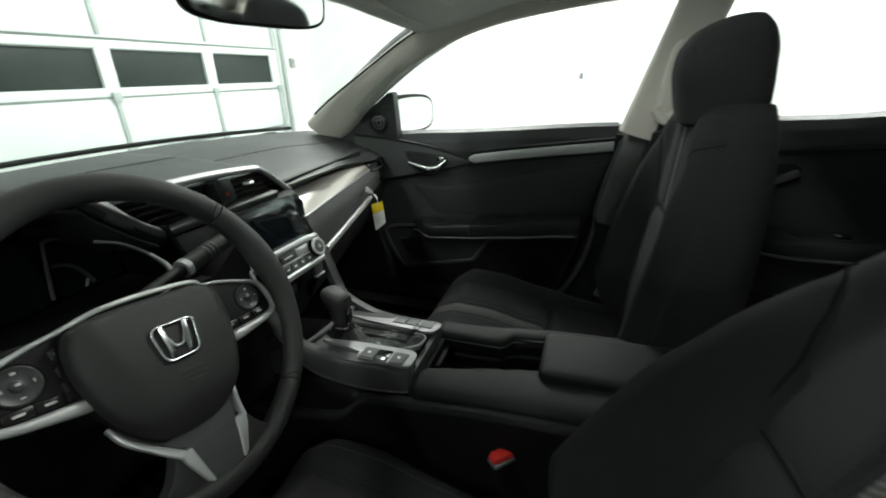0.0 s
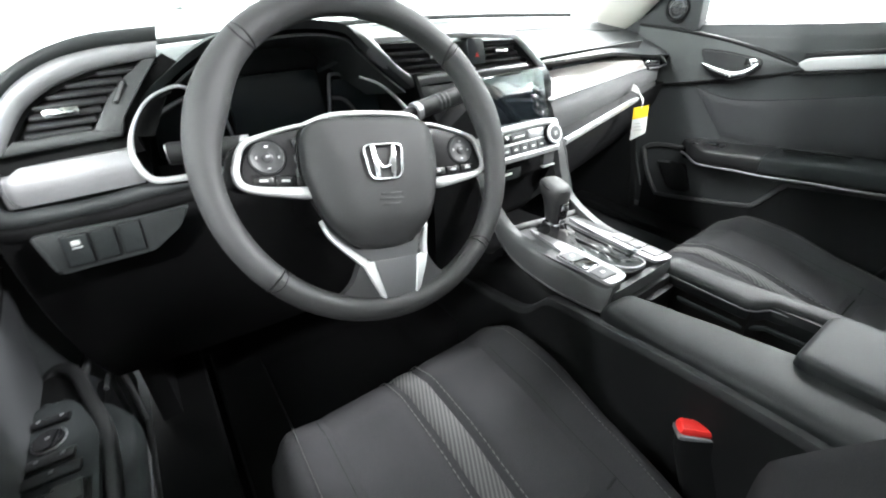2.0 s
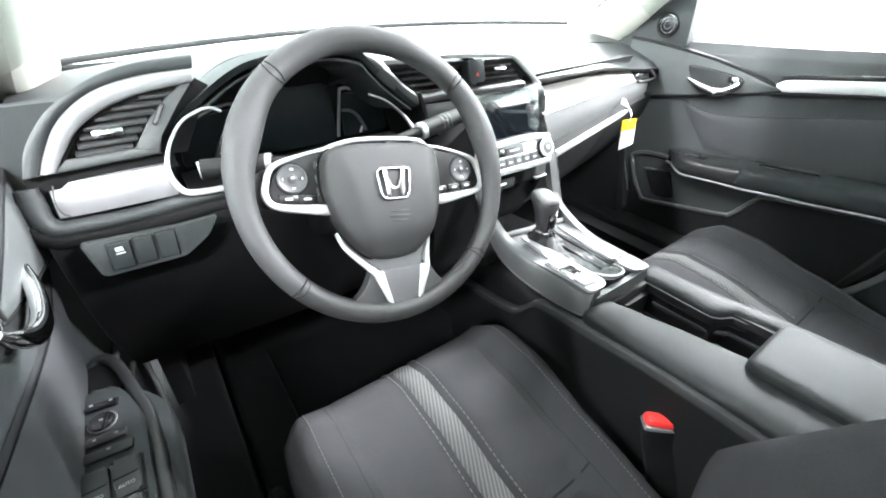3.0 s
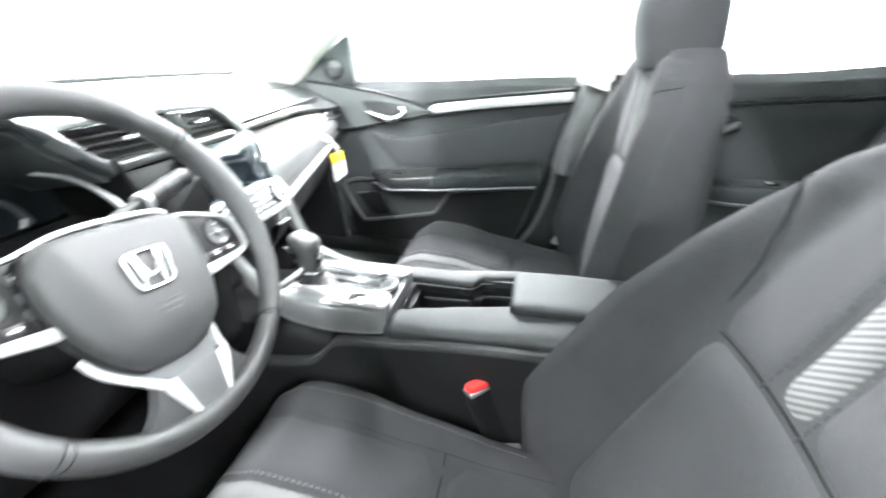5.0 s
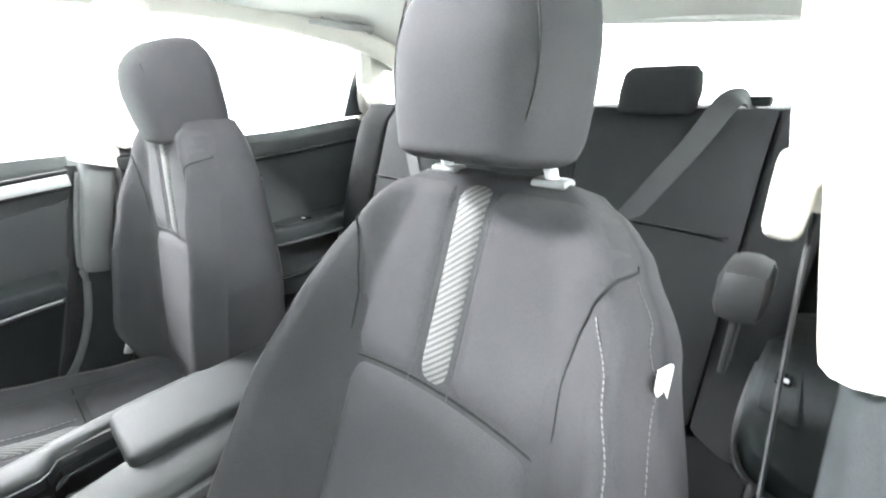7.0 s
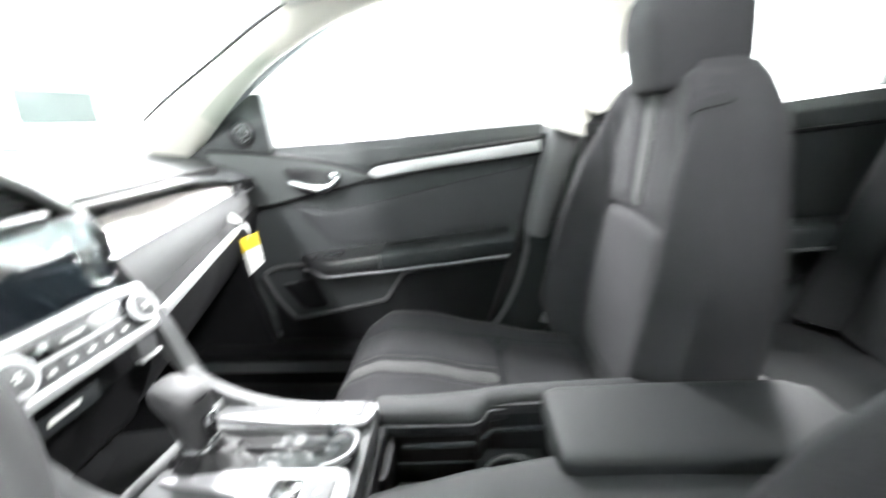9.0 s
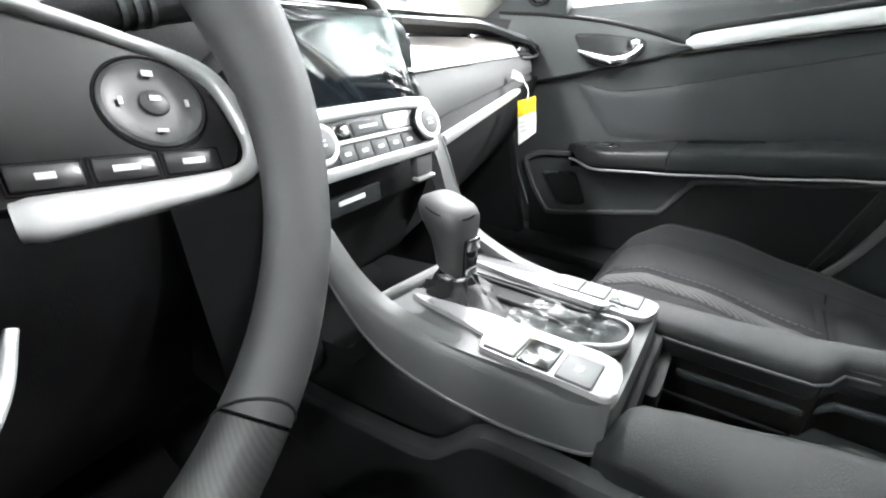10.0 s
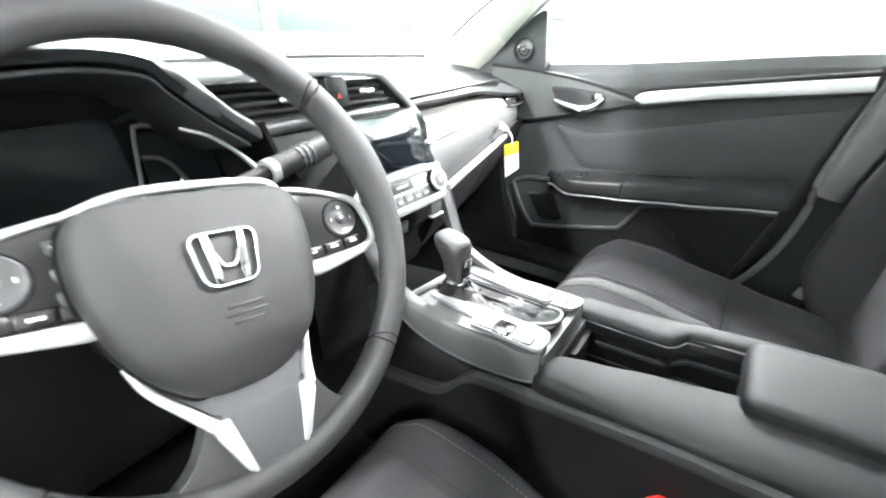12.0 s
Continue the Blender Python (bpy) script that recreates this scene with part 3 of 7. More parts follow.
part("rear_bulkhead", rbox(1.36, 0.03, 0.70, 0.01, pose(0, -1.42, 0.66)), HARD, car)
part("cowl", sheet(lambda u, v: (-0.70 + 1.4 * u, 0.60 + 0.22 * v + 0.09 * (1 - (2 * u - 1) ** 2), 0.905 - 0.02 * v), 20, 3, (0, 0, -0.02)), RUBBER, car)
part("bonnet", sheet(lambda u, v: (-0.72 + 1.44 * u, 0.80 + 0.85 * v - 0.12 * (2 * u - 1) ** 2 * v, 0.885 - 0.16 * v**1.6 - 0.05 * (2 * u - 1) ** 4), 16, 8, (0, 0, -0.02)), BODY, car, "grey painted bonnet")
part("floor_pan", sheet(lambda u, v: (-0.70 + 1.4 * u, 0.72 - 2.1 * v, 0.265 + 0.10 * math.exp(-(((-0.70 + 1.4 * u) / 0.11) ** 4)) + 0.20 * smooth01(0.60, 0.74, 0.72 - 2.1 * v)), 48, 30, (0, 0, -0.03)), CARPET, car, "black carpeted floor")
part("underbody", rbox(1.5, 2.9, 0.06, 0.02, pose(0, -0.5, 0.20)), HARD, car)
part("boot_lid", sheet(lambda u, v: (-0.70 + 1.4 * u, -1.98 - 0.42 * v, 1.030 - 0.03 * v - 0.05 * (2 * u - 1) ** 4), 16, 8, (0, 0, -0.02)), BODY, car, "grey painted boot lid")
part("rear_panel", sheet(lambda u, v: (-0.80 + 1.6 * u, -2.38 - 0.08 * math.sin(math.pi * v) + 0.10 * (2 * u - 1) ** 4, 0.98 - 0.74 * v), 16, 10, (0, 0.02, 0)), BODY, car, "grey painted rear panel")
part("front_panel", sheet(lambda u, v: (-0.80 + 1.6 * u, 1.62 + 0.10 * math.sin(math.pi * v) - 0.16 * (2 * u - 1) ** 4, 0.74 - 0.54 * v), 16, 10, (0, -0.02, 0)), BODY, car, "grey painted front panel")
for s in (1, -1):
    part("rear_wing", sheet(lambda u, v: (s * (0.84 - 0.13 * v), -1.42 - 0.96 * u, 0.60 + (0.42 - 0.02 * u) * v), 12, 8, (-s * 0.02, 0, 0)), BODY, car, "grey painted rear wing")
    part("front_wing", sheet(lambda u, v: (s * (0.84 - 0.11 * v), 0.52 + 1.0 * u, 0.60 + (0.29 - 0.13 * u) * v), 12, 8, (-s * 0.02, 0, 0)), BODY, car, "grey painted front wing")
    for wy in (1.05, -1.65):
        wheel = part("road_wheel", loft([ring((s * x, wy, 0.315), (0, 1, 0), (0, 0, 1), r, r, 1.0, 36) for x, r in ((0.60, 0.26), (0.60, 0.30), (0.62, 0.315), (0.78, 0.315), (0.80, 0.30), (0.80, 0.21), (0.77, 0.20))]), RUBBER, car, "black road wheel")
    part("chassis_rail", rbox(0.10, 3.3, 0.08, 0.02, pose(s * 0.55, -0.3, 0.26)), HARD, car)


# ---- doors ----
def belt(y):
    return curve1([(-1.30, 1.008), (-0.90, 0.972), (-0.43, 0.950), (0.1, 0.922), (0.45, 0.905)], y)


def yz(s, x):
    """Outlines given as (y, z) on a side plane; raised towards the cabin."""
    return Matrix(((0, 0, -s, s * x), (1, 0, 0, 0), (0, 1, 0, 0), (0, 0, 0, 1)))


def rear_edge(s, z):
    """Where the front door's lining ends; it runs forward towards the sill on the passenger side."""
    return curve1([(0.36, -0.262), (0.42, -0.290), (0.51, -0.322), (0.60, -0.347), (0.70, -0.375), (0.80, -0.397), (0.88, -0.420), (0.96, -0.430)], z) if s > 0 else -0.475


def door_skin(s, y0, y1, bottom):
    prof = [(0.690, 0.0), (0.694, 0.25), (0.700, 0.46), (0.708, 0.70), (0.700, 0.83), (0.698, 0.88), (0.704, 0.94), (0.722, 0.985), (0.755, 1.0)]

    def f(u, v):
        k = v * (len(prof) - 1)
        i = min(int(k), len(prof) - 2)
        t = k - i
        x = prof[i][0] * (1 - t) + prof[i + 1][0] * t
        h = prof[i][1] * (1 - t) + prof[i + 1][1] * t
        end = y1 if y1 is not None else rear_edge(s, bottom + (0.945 - bottom) * h)
        y = y0 + (end - y0) * u
        return (s * x, y, bottom + (belt(y) - bottom) * h)

    return sheet(f, 28, 40, lambda u, v: Vector((s * 0.035, 0, -0.02 * v)))


def door_outer(s, y0, y1, bottom):
    return sheet(lambda u, v: (s * (0.83 + 0.035 * math.sin(math.pi * min(1, v * 1.15)) - 0.06 * v), y0 + (y1 - y0) * u, bottom + (belt(y0 + (y1 - y0) * u) - 0.005 - bottom) * v), 10, 10, (-s * 0.02, 0, 0))


def front_door(s):
    who = "passenger" if s > 0 else "driver"
    d = thing("car_door", (s * 0.74, 0, 0.3), f"closed black {who} door with silver strip and armrest", "car door", "front doors")
    part("door_panel", door_skin(s, 0.42, None, 0.40), SOFT, d)
    part("outer_skin", door_outer(s, 0.52, -0.50, 0.33), BODY, d, "grey painted outer skin")
    # upper shoulder roll and the silver strip
    strip = spline([(s * 0.699, 0.016, 0.834), (s * 0.694, -0.06, 0.847), (s * 0.691, -0.22, 0.868), (s * 0.690, -0.418 if s > 0 else -0.425, 0.8905)], 24)
    part("trim_strip", sweep(strip, lambda q: 0.004 + 0.002 * q, lambda q: 0.0026 + 0.0112 * smooth01(0, 0.16, q), up=(0, 0.1, 1), p=0.45), SILVER, d, "satin silver trim strip")
    # Black bar standing in for the shadow line along the strip's upper edge.
    part("strip_shadow", sweep([p + Vector((0, 0, 0.019)) for p in strip[2:]], 0.005, 0.005, up=(0, 0.1, 1)), RUBBER, d)
    part("strip_lower", sweep([p + Vector((0, 0, -0.018)) for p in strip[1:]], 0.006, 0.0035, up=(0, 0.1, 1)), HARD, d)
    shoulder = spline([(s * 0.697, 0.41, 0.905), (s * 0.693, 0.30, 0.897), (s * 0.691, 0.17, 0.880), (s * 0.692, 0.07, 0.857), (s * 0.697, 0.005, 0.836)], 28)
    part("shoulder_seam", sweep(shoulder, 0.007, 0.004, up=(0, 0, 1)), HARD, d)
    lower = spline([(s * 0.698, 0.41, 0.738), (s * 0.695, 0.30, 0.760), (s * 0.695, 0.20, 0.780), (s * 0.696, 0.10, 0.800), (s * 0.698, 0.03, 0.817), (s * 0.699, -0.012, 0.828)], 28)
    part("lower_seam", sweep(lower, 0.005, 0.003), SEAM, d)
    part("handle_panel", sheet(lambda u, v: shoulder[int(round(u * 28))].lerp(lower[int(round(u * 28))], v) + Vector((-s * (0.004 + 0.004 * math.sin(math.pi * v)), 0, 0)), 28, 10, (s * 0.012, 0, 0)), SPEAR, d, "charcoal handle panel")
    # padded insert with its stitched upper edge
    top = spline([(0, 0.215, 0.762), (0, 0.160, 0.748), (0, 0.110, 0.744), (0, 0.02, 0.757), (0, -0.12, 0.786), (0, -0.30, 0.824), (0, -0.466, 0.852)], 40)
    base = spline([(0, 0.120, 0.650), (0, 0.04, 0.650), (0, -0.10, 0.660), (0, -0.30, 0.682), (0, -0.466, 0.690)], 40)

    def ins(u, v):
        a = top[int(round(u * 40))].lerp(base[int(round(u * 40))], v)
        e = min(1, min(v, 1 - v) * 6, u * 12)
        return (s * (0.6985 - 0.0022 * math.sin(e * math.pi / 2)), max(a.y, rear_edge(s, a.z) + 0.004), a.z)

    part("door_insert", sheet(ins, 40, 16, (s * 0.008, 0, 0)), INSERT, d, "charcoal padded door insert", sharp=60)
    part("insert_seam", sweep([(s * 0.6985, p.y, p.z + 0.0008) for p in top if p.y > rear_edge(s, p.z)], 0.0007, 0.0007), SEAM, d)
    if s > 0:
        part("edge_seal", sweep([(0.712, rear_edge(s, z) - 0.004, z) for z in (0.40 + 0.52 * k / 20 for k in range(21))], 0.009, 0.012), RUBBER, d, "black rubber door edge seal")
    else:
        part("edge_seal", sweep(spline([(s * 0.700, -0.470, 0.925), (s * 0.694, -0.474, 0.80), (s * 0.690, -0.472, 0.60), (s * 0.688, -0.462, 0.42)], 20), 0.013, 0.012), SOFT_GREY, d, "grey rubber door edge seal")
    # inside handle in its recess
    dy, dx = (0.0, 0.0) if s > 0 else (-0.10, 0.012)
    bez = rounded([(0.226, 0.859), (0.150, 0.855), (0.072, 0.844), (0.074, 0.824), (0.090, 0.805), (0.152, 0.792), (0.186, 0.797)], 0.016, 5)
    part("handle_bezel", prism([(y + dy, z) for y, z in bez], 0.010, yz(s, 0.694 + dx), 0.003), RUBBER, d)
    part("handle_cup", prism([(0.145 + (y - 0.145) * 0.93 + dy, 0.826 + (z - 0.826) * 0.88) for y, z in bez], 0.003, yz(s, 0.6845 + dx), 0.001), SWITCH_PLATE, d, "black handle cup")
    hp = spline([(s * (x + dx), y + dy, z) for x, y, z in ((0.679, 0.204, 0.824), (0.673, 0.186, 0.817), (0.668, 0.160, 0.810), (0.666, 0.130, 0.805), (0.668, 0.104, 0.810), (0.673, 0.088, 0.822), (0.679, 0.082, 0.834))], 28)
    part("door_handle", sweep(hp, lambda q: 0.007, lambda q: 0.004 + 0.0065 * math.sin(math.pi * min(1, q * 1.05)) ** 0.8, up=(0, 0, 1), p=0.8), CHROME, d, "chrome inside door handle")
    part("lock_knob", rbox(0.008, 0.018, 0.018, 0.004, pose(s * (0.680 + dx), 0.092 + dy, 0.836)), CHROME, d, "chrome lock knob")
    part("lock_mark", rbox(0.009, 0.005, 0.014, 0.001, pose(s * (0.680 + dx), 0.106 + dy, 0.837)), HARD, d)
    # armrest: satin front plate, then the pad with its grip slot
    front, wide, back_end = (0.205, 0.032, 0.345) if s > 0 else (0.125, 0.018, 0.42)
    z_top = lambda y: curve1([(-0.43, 0.688), (-0.30, 0.679), (-0.15, 0.664), (-0.03, 0.651), (0.10, 0.637), (0.21, 0.630)], y)
    z_low = lambda y: curve1([(-0.43, 0.654), (-0.312, 0.640), (-0.16, 0.622), (-0.008, 0.606), (0.147, 0.594), (0.21, 0.597)], y)

    def arm(y, lift=0.0):
        q = (front - y) / (front + 0.42)
        w = 0.012 + 0.012 * smooth01(0.0, 0.06, q) + wide * smooth01(0, 0.16, q)
        h = (z_top(y) - z_low(y)) / 2 * (0.45 + 0.55 * smooth01(-0.01, 0.07, q)) + lift
        return ring((s * (0.712 - w), y, (z_top(y) + z_low(y)) / 2 + 0.002), (s, 0, -s * 0.0), (0, 0, 1), w + lift, h, 0.36, 28)
    split = -0.020 if s > 0 else -0.20
    if s > 0:
        part("armrest_front", loft([arm(front - (front - split) * k / 16) for k in range(17)]), SWITCH_PLATE, d, "black armrest front plate", sharp=60)
        part("armrest", loft([arm(split - 0.002 - (back_end + split) * k / 24, 0.0012) for k in range(25)]), SOFT_GREY, d, "padded charcoal armrest", sharp=60)
    else:
        part("armrest", loft([arm(front - (front + 0.42) * k / 30) for k in range(31)]), SOFT_GREY, d, "padded charcoal armrest")
    line = [(s * (0.712 - 2 * (0.024 + wide * smooth01(0, 0.16, q / 30)) + 0.004), front - 0.010 - (front + back_end) * q / 30, z_low(front - 0.010 - (front + back_end) * q / 30) - 0.0015) for q in range(30)]
    part("armrest_line", sweep(line, 0.0030, 0.0026), SILVER_DARK if s > 0 else DASH_GREY, d, "thin satin line under the armrest")
    if s > 0:
        part("grip_slot", prism(rounded([(-0.040, -0.007), (-0.052, 0.008), (-0.150, 0.008), (-0.170, -0.002), (-0.120, -0.008)], 0.007, 5), 0.003, plane_at((s * 0.640, 0, 0.6595), (0, 1, -0.10), (-s, 0, 0.35)), 0.0008), WELL, d, "black grip slot")
        sw = part("switch_plate", rbox(0.030, 0.075, 0.004, 0.0015, pose(s * 0.650, 0.120, 0.6365, -6, 0, 0)), PIANO, d)
        part("window_switch", rbox(0.018, 0.026, 0.008, 0.003, pose(s * 0.650, 0.112, 0.640, -6, 0, 0)), SOFT_GREY, sw)
        for ee in (-0.028, 0.030):
            part("switch_chrome", rbox(0.014, 0.003, 0.005, 0.001, pose(s * 0.650, 0.118 + ee, 0.6395, -6, 0, 0)), CHROME, sw)
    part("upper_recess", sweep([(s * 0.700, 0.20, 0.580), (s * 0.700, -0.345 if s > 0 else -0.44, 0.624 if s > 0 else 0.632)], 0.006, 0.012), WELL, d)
    # map pocket with its lip, coloured paler to carry the edge highlight
    lip = spline([(s * 0.690, 0.20, 0.600), (s * 0.684, 0.275, 0.594), (s * 0.680, 0.308, 0.578), (s * 0.677, 0.306, 0.560), (s * 0.672, 0.280, 0.508), (s * 0.668, 0.245, 0.462), (s * 0.665, 0.220, 0.456), (s * 0.662, 0.10, 0.480), (s * 0.660, 0.0, 0.502), (s * 0.662, -0.022, 0.512), (s * 0.666, -0.064, 0.572), (s * 0.668, -0.085, 0.583), (s * 0.674, -0.20, 0.598), (s * 0.680, -0.345 if s > 0 else -0.47, 0.614 if s > 0 else 0.628)], 70)
    part("pocket_lip", sweep(lip, 0.006, 0.0042, up=(s, 0, 0.3)), LIP, d)
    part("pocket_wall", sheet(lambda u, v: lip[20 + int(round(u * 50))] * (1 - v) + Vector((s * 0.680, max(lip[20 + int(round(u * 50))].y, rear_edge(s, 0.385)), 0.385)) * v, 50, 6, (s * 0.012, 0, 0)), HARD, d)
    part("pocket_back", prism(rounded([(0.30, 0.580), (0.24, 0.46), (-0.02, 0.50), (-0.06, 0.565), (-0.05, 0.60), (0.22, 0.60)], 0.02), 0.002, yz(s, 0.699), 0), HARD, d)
    part("bottle_rib", prism(rounded([(0.215, 0.47), (0.262, 0.545), (0.225, 0.552), (0.185, 0.556), (0.150, 0.480)], 0.012, 4), 0.012, yz(s, 0.697), 0.004), HARD, d)
    part("rib_edge", sweep([(s * 0.684, 0.262, 0.546), (s * 0.684, 0.225, 0.552)], 0.003, 0.003), SPEAR, d)
    part("kick_line", sweep(spline([(s * 0.688, 0.345, 0.555), (s * 0.686, 0.325, 0.515), (s * 0.684, 0.300, 0.455)], 10), 0.0025, 0.0025), SPEAR, d)
    # mirror triangle with tweeter
    sail = part("sail_panel", prism(rounded([(0.250, 0.890), (0.50, 0.880), (0.272, 1.040), (0.258, 1.040)], 0.012), 0.035, yz(s, 0.735), 0.006), SOFT, d, "black mirror triangle")
    tw = (s * 0.700, 0.315, 0.945)
    part("tweeter", disc(0.027, 0.004, plane_at(tw, (0, s * -1, 0), (0, 0, 1)), 0.002), PIANO, sail)
    for r in (0.030, 0.020, 0.010):
        part("tweeter_ring", hoop(r, 0.0024 if r > 0.025 else 0.001, plane_at((s * 0.696, 0.315, 0.945), (0, 1, 0), (0, 0, 1))), HARD if r > 0.025 else SWITCH, sail)
    # driver's switches
    if s < 0:
        sw = part("switch_plate", prism(rounded([(-0.706, -0.20), (-0.646, -0.20), (-0.646, 0.01), (-0.662, 0.060), (-0.678, 0.076), (-0.700, 0.074)], 0.014, 5), 0.016, pose(0, 0, 0.660), 0.005), SOFT_GREY, d, "charcoal switch plate")
        part("select_switch", sweep([(-0.694, 0.046, 0.6775), (-0.667, 0.042, 0.6775)], 0.0045, 0.004, p=0.9), PIANO, sw)
        part("mirror_switch", disc(0.0115, 0.005, pose(-0.681, 0.020, 0.676), 0.002), PIANO, sw)
        part("switch_ring", hoop(0.0120, 0.0010, pose(-0.681, 0.020, 0.6775)), SPOKE_GREY, sw)
        part("lock_switch", rbox(0.034, 0.012, 0.006, 0.003, pose(-0.678, -0.004, 0.678, 0, 0, -4)), SWITCH_PLATE, sw)
        part("lockout_switch", rbox(0.040, 0.012, 0.005, 0.002, pose(-0.677, -0.021, 0.677, 0, 0, -4)), SWITCH_PLATE, sw)
        for yy in (-0.060, -0.104):
            part("switch_well", rbox(0.050, 0.041, 0.002, 0.0008, pose(-0.6755, yy, 0.6763)), WELL, sw)
            for xx in (-0.6875, -0.6640):
                b = part("window_switch", prism(rounded([(-0.0108, -0.019), (0.0108, -0.019), (0.0108, 0.019), (-0.0108, 0.019)], 0.003), 0.008, pose(xx, yy, 0.6745, 9, 0, 0), 0.003), SWITCH_PLATE, sw)
                part("switch_crease", rbox(0.020, 0.0012, 0.0008, 0.0002, pose(xx, yy - 0.001, 0.6826, 9, 0, 0)), WELL, b)
                if yy > -0.1:
                    lettering("AUTO", 0.0046, pose(xx, yy - 0.010, 0.6815, 9, 0, 0), SILVER_DARK, b)
        for xx, yy in ((-0.689, 0.0455), (-0.672, 0.0430), (-0.687, -0.0035), (-0.669, -0.005), (-0.676, -0.021), (-0.681, 0.020)):
            part("legend", rbox(0.0028, 0.0022, 0.0006, 0, pose(xx, yy, 0.6815)), SILVER_DARK, sw)
        part("pull_cup", loft([ring((-0.681, 0.098, z), (1, 0, 0), (0, 1, 0), w, l, 0.6, 24) for z, w, l in ((0.640, 0.018, 0.028), (0.668, 0.020, 0.030))]), WELL, d, "black pull cup")
        part("grab_bar", sweep(spline([(-0.700, 0.128, 0.658), (-0.684, 0.132, 0.668), (-0.668, 0.112, 0.670), (-0.655, 0.062, 0.668), (-0.643, 0.010, 0.666), (-0.640, -0.08, 0.664), (-0.638, -0.18, 0.664)], 26), 0.006, 0.007), SWITCH_PLATE, d, "black grab bar")
    return d


front_door(1)
front_door(-1).location.x -= 0.022


def rear_door(s):
    d = thing("rear_car_door", (s * 0.74, -0.9, 0.3), "closed black rear door with armrest and strip", "car door", "rear doors")
    part("door_panel", door_skin(s, -0.56, -1.30, 0.40), SOFT, d)
    part("outer_skin", door_outer(s, -0.52, -1.42, 0.33), BODY, d, "grey painted outer skin")
    part("trim_strip", sweep([(s * 0.692, -0.56, 0.872), (s * 0.690, -0.9, 0.893), (s * 0.692, -1.28, 0.925)], 0.006, 0.006), HARD, d)
    part("sail_panel", prism(rounded([(-1.20, 1.0), (-1.29, 1.008), (-1.275, 1.16), (-1.262, 1.16)], 0.006), 0.02, yz(s, 0.725), 0.004), SOFT, d)
    part("armrest", loft([ring((s * (0.700 - w), y, z), (s, 0, 0), (0, 0, 1), w, h, 0.45, 20) for y, z, w, h in ((-0.78, 0.655, 0.022, 0.02), (-0.81, 0.655, 0.045, 0.028), (-0.86, 0.658, 0.054, 0.030), (-1.0, 0.662, 0.056, 0.030), (-1.20, 0.672, 0.050, 0.030), (-1.25, 0.674, 0.03, 0.02))]), SOFT_GREY, d, "padded charcoal armrest")
    part("armrest_line", sweep(spline([(s * 0.655, -0.782, 0.640), (s * 0.612, -0.80, 0.640), (s * 0.592, -0.86, 0.640), (s * 0.588, -1.0, 0.642), (s * 0.596, -1.20, 0.650)], 20), 0.004, 0.004), DASH_GREY, d)
    sw = part("switch_plate", prism(rounded([(0.0, -0.86), (0.042, -0.88), (0.044, -1.04), (0.004, -1.05)], 0.008), 0.005, Matrix(((-s, 0, 0, s * 0.646), (0, 1, 0, 0), (0, 0, 1, 0.688), (0, 0, 0, 1))), 0.0015), SOFT_GREY, d)
    part("window_switch", rbox(0.018, 0.030, 0.008, 0.002, pose(s * 0.624, -0.965, 0.694)), PIANO, sw)
    part("switch_tab", rbox(0.012, 0.010, 0.003, 0.001, pose(s * 0.624, -0.955, 0.699)), SILVER, sw)
    part("pull_cup", rbox(0.034, 0.11, 0.006, 0.003, pose(s * 0.626, -1.14, 0.697, -2, 0, 0)), RUBBER, d, "black pull cup")
    part("handle_bezel", prism(rounded([(-0.72, 0.80), (-0.74, 0.85), (-0.86, 0.86), (-0.88, 0.82), (-0.80, 0.79)], 0.02, 5), 0.008, yz(s, 0.703), 0.004), HARD, d)
    part("door_handle", sweep(spline([(s * 0.689, -0.73, 0.825), (s * 0.670, -0.79, 0.812), (s * 0.686, -0.86, 0.836)], 14), 0.008, 0.009), SPOKE_GREY, d, "dark grey inside door handle")
    part("pocket_lip", sweep(spline([(s * 0.688, -0.60, 0.52), (s * 0.668, -0.75, 0.50), (s * 0.666, -0.95, 0.50), (s * 0.680, -1.10, 0.54)], 20), 0.007, 0.006), SOFT_GREY, d)
    return d


rear_door(1)
rear_door(-1)

for s in (1, -1):
    mir = thing("door_mirror", (s * 0.86, 0.30, 0.93), "grey door mirror beside the window", "side mirror", "door mirrors")
    turned = Matrix.Translation((s * 0.86, 0.262, 0.960)) @ pose(0, 0, 0, 0, 0, -s * 20)
    shell = lambda rows: loft([[turned @ v for v in ring((0, y, 0), (1, 0, 0), (0, 0, 1), w, h, 0.62, 32)] for y, w, h in rows])
    part("housing", shell(((0.006, 0.108, 0.057), (0.014, 0.114, 0.062), (0.055, 0.108, 0.058), (0.095, 0.088, 0.046), (0.12, 0.046, 0.028))), BODY, mir, "grey painted mirror housing")
    part("bezel", shell(((-0.003, 0.110, 0.058), (0.0, 0.118, 0.066), (0.022, 0.119, 0.067))), HARD, mir, "black mirror rim")
    part("mirror", shell(((-0.0032, 0.1085, 0.0565), (-0.0050, 0.1080, 0.0560))), MIRROR, mir)
    part("arm", sweep([(s * 0.74, 0.31, 0.925), (s * 0.80, 0.305, 0.925), (s * 0.86, 0.30, 0.945)], 0.022, 0.016), HARD, mir)


# ---- seats ----
SPINE = [(-0.400, 0.43), (-0.452, 0.58), (-0.525, 0.76), (-0.576, 0.90), (-0.610, 0.995)]
SPINE_C = spline([(0, y, z) for y, z in SPINE], 60)


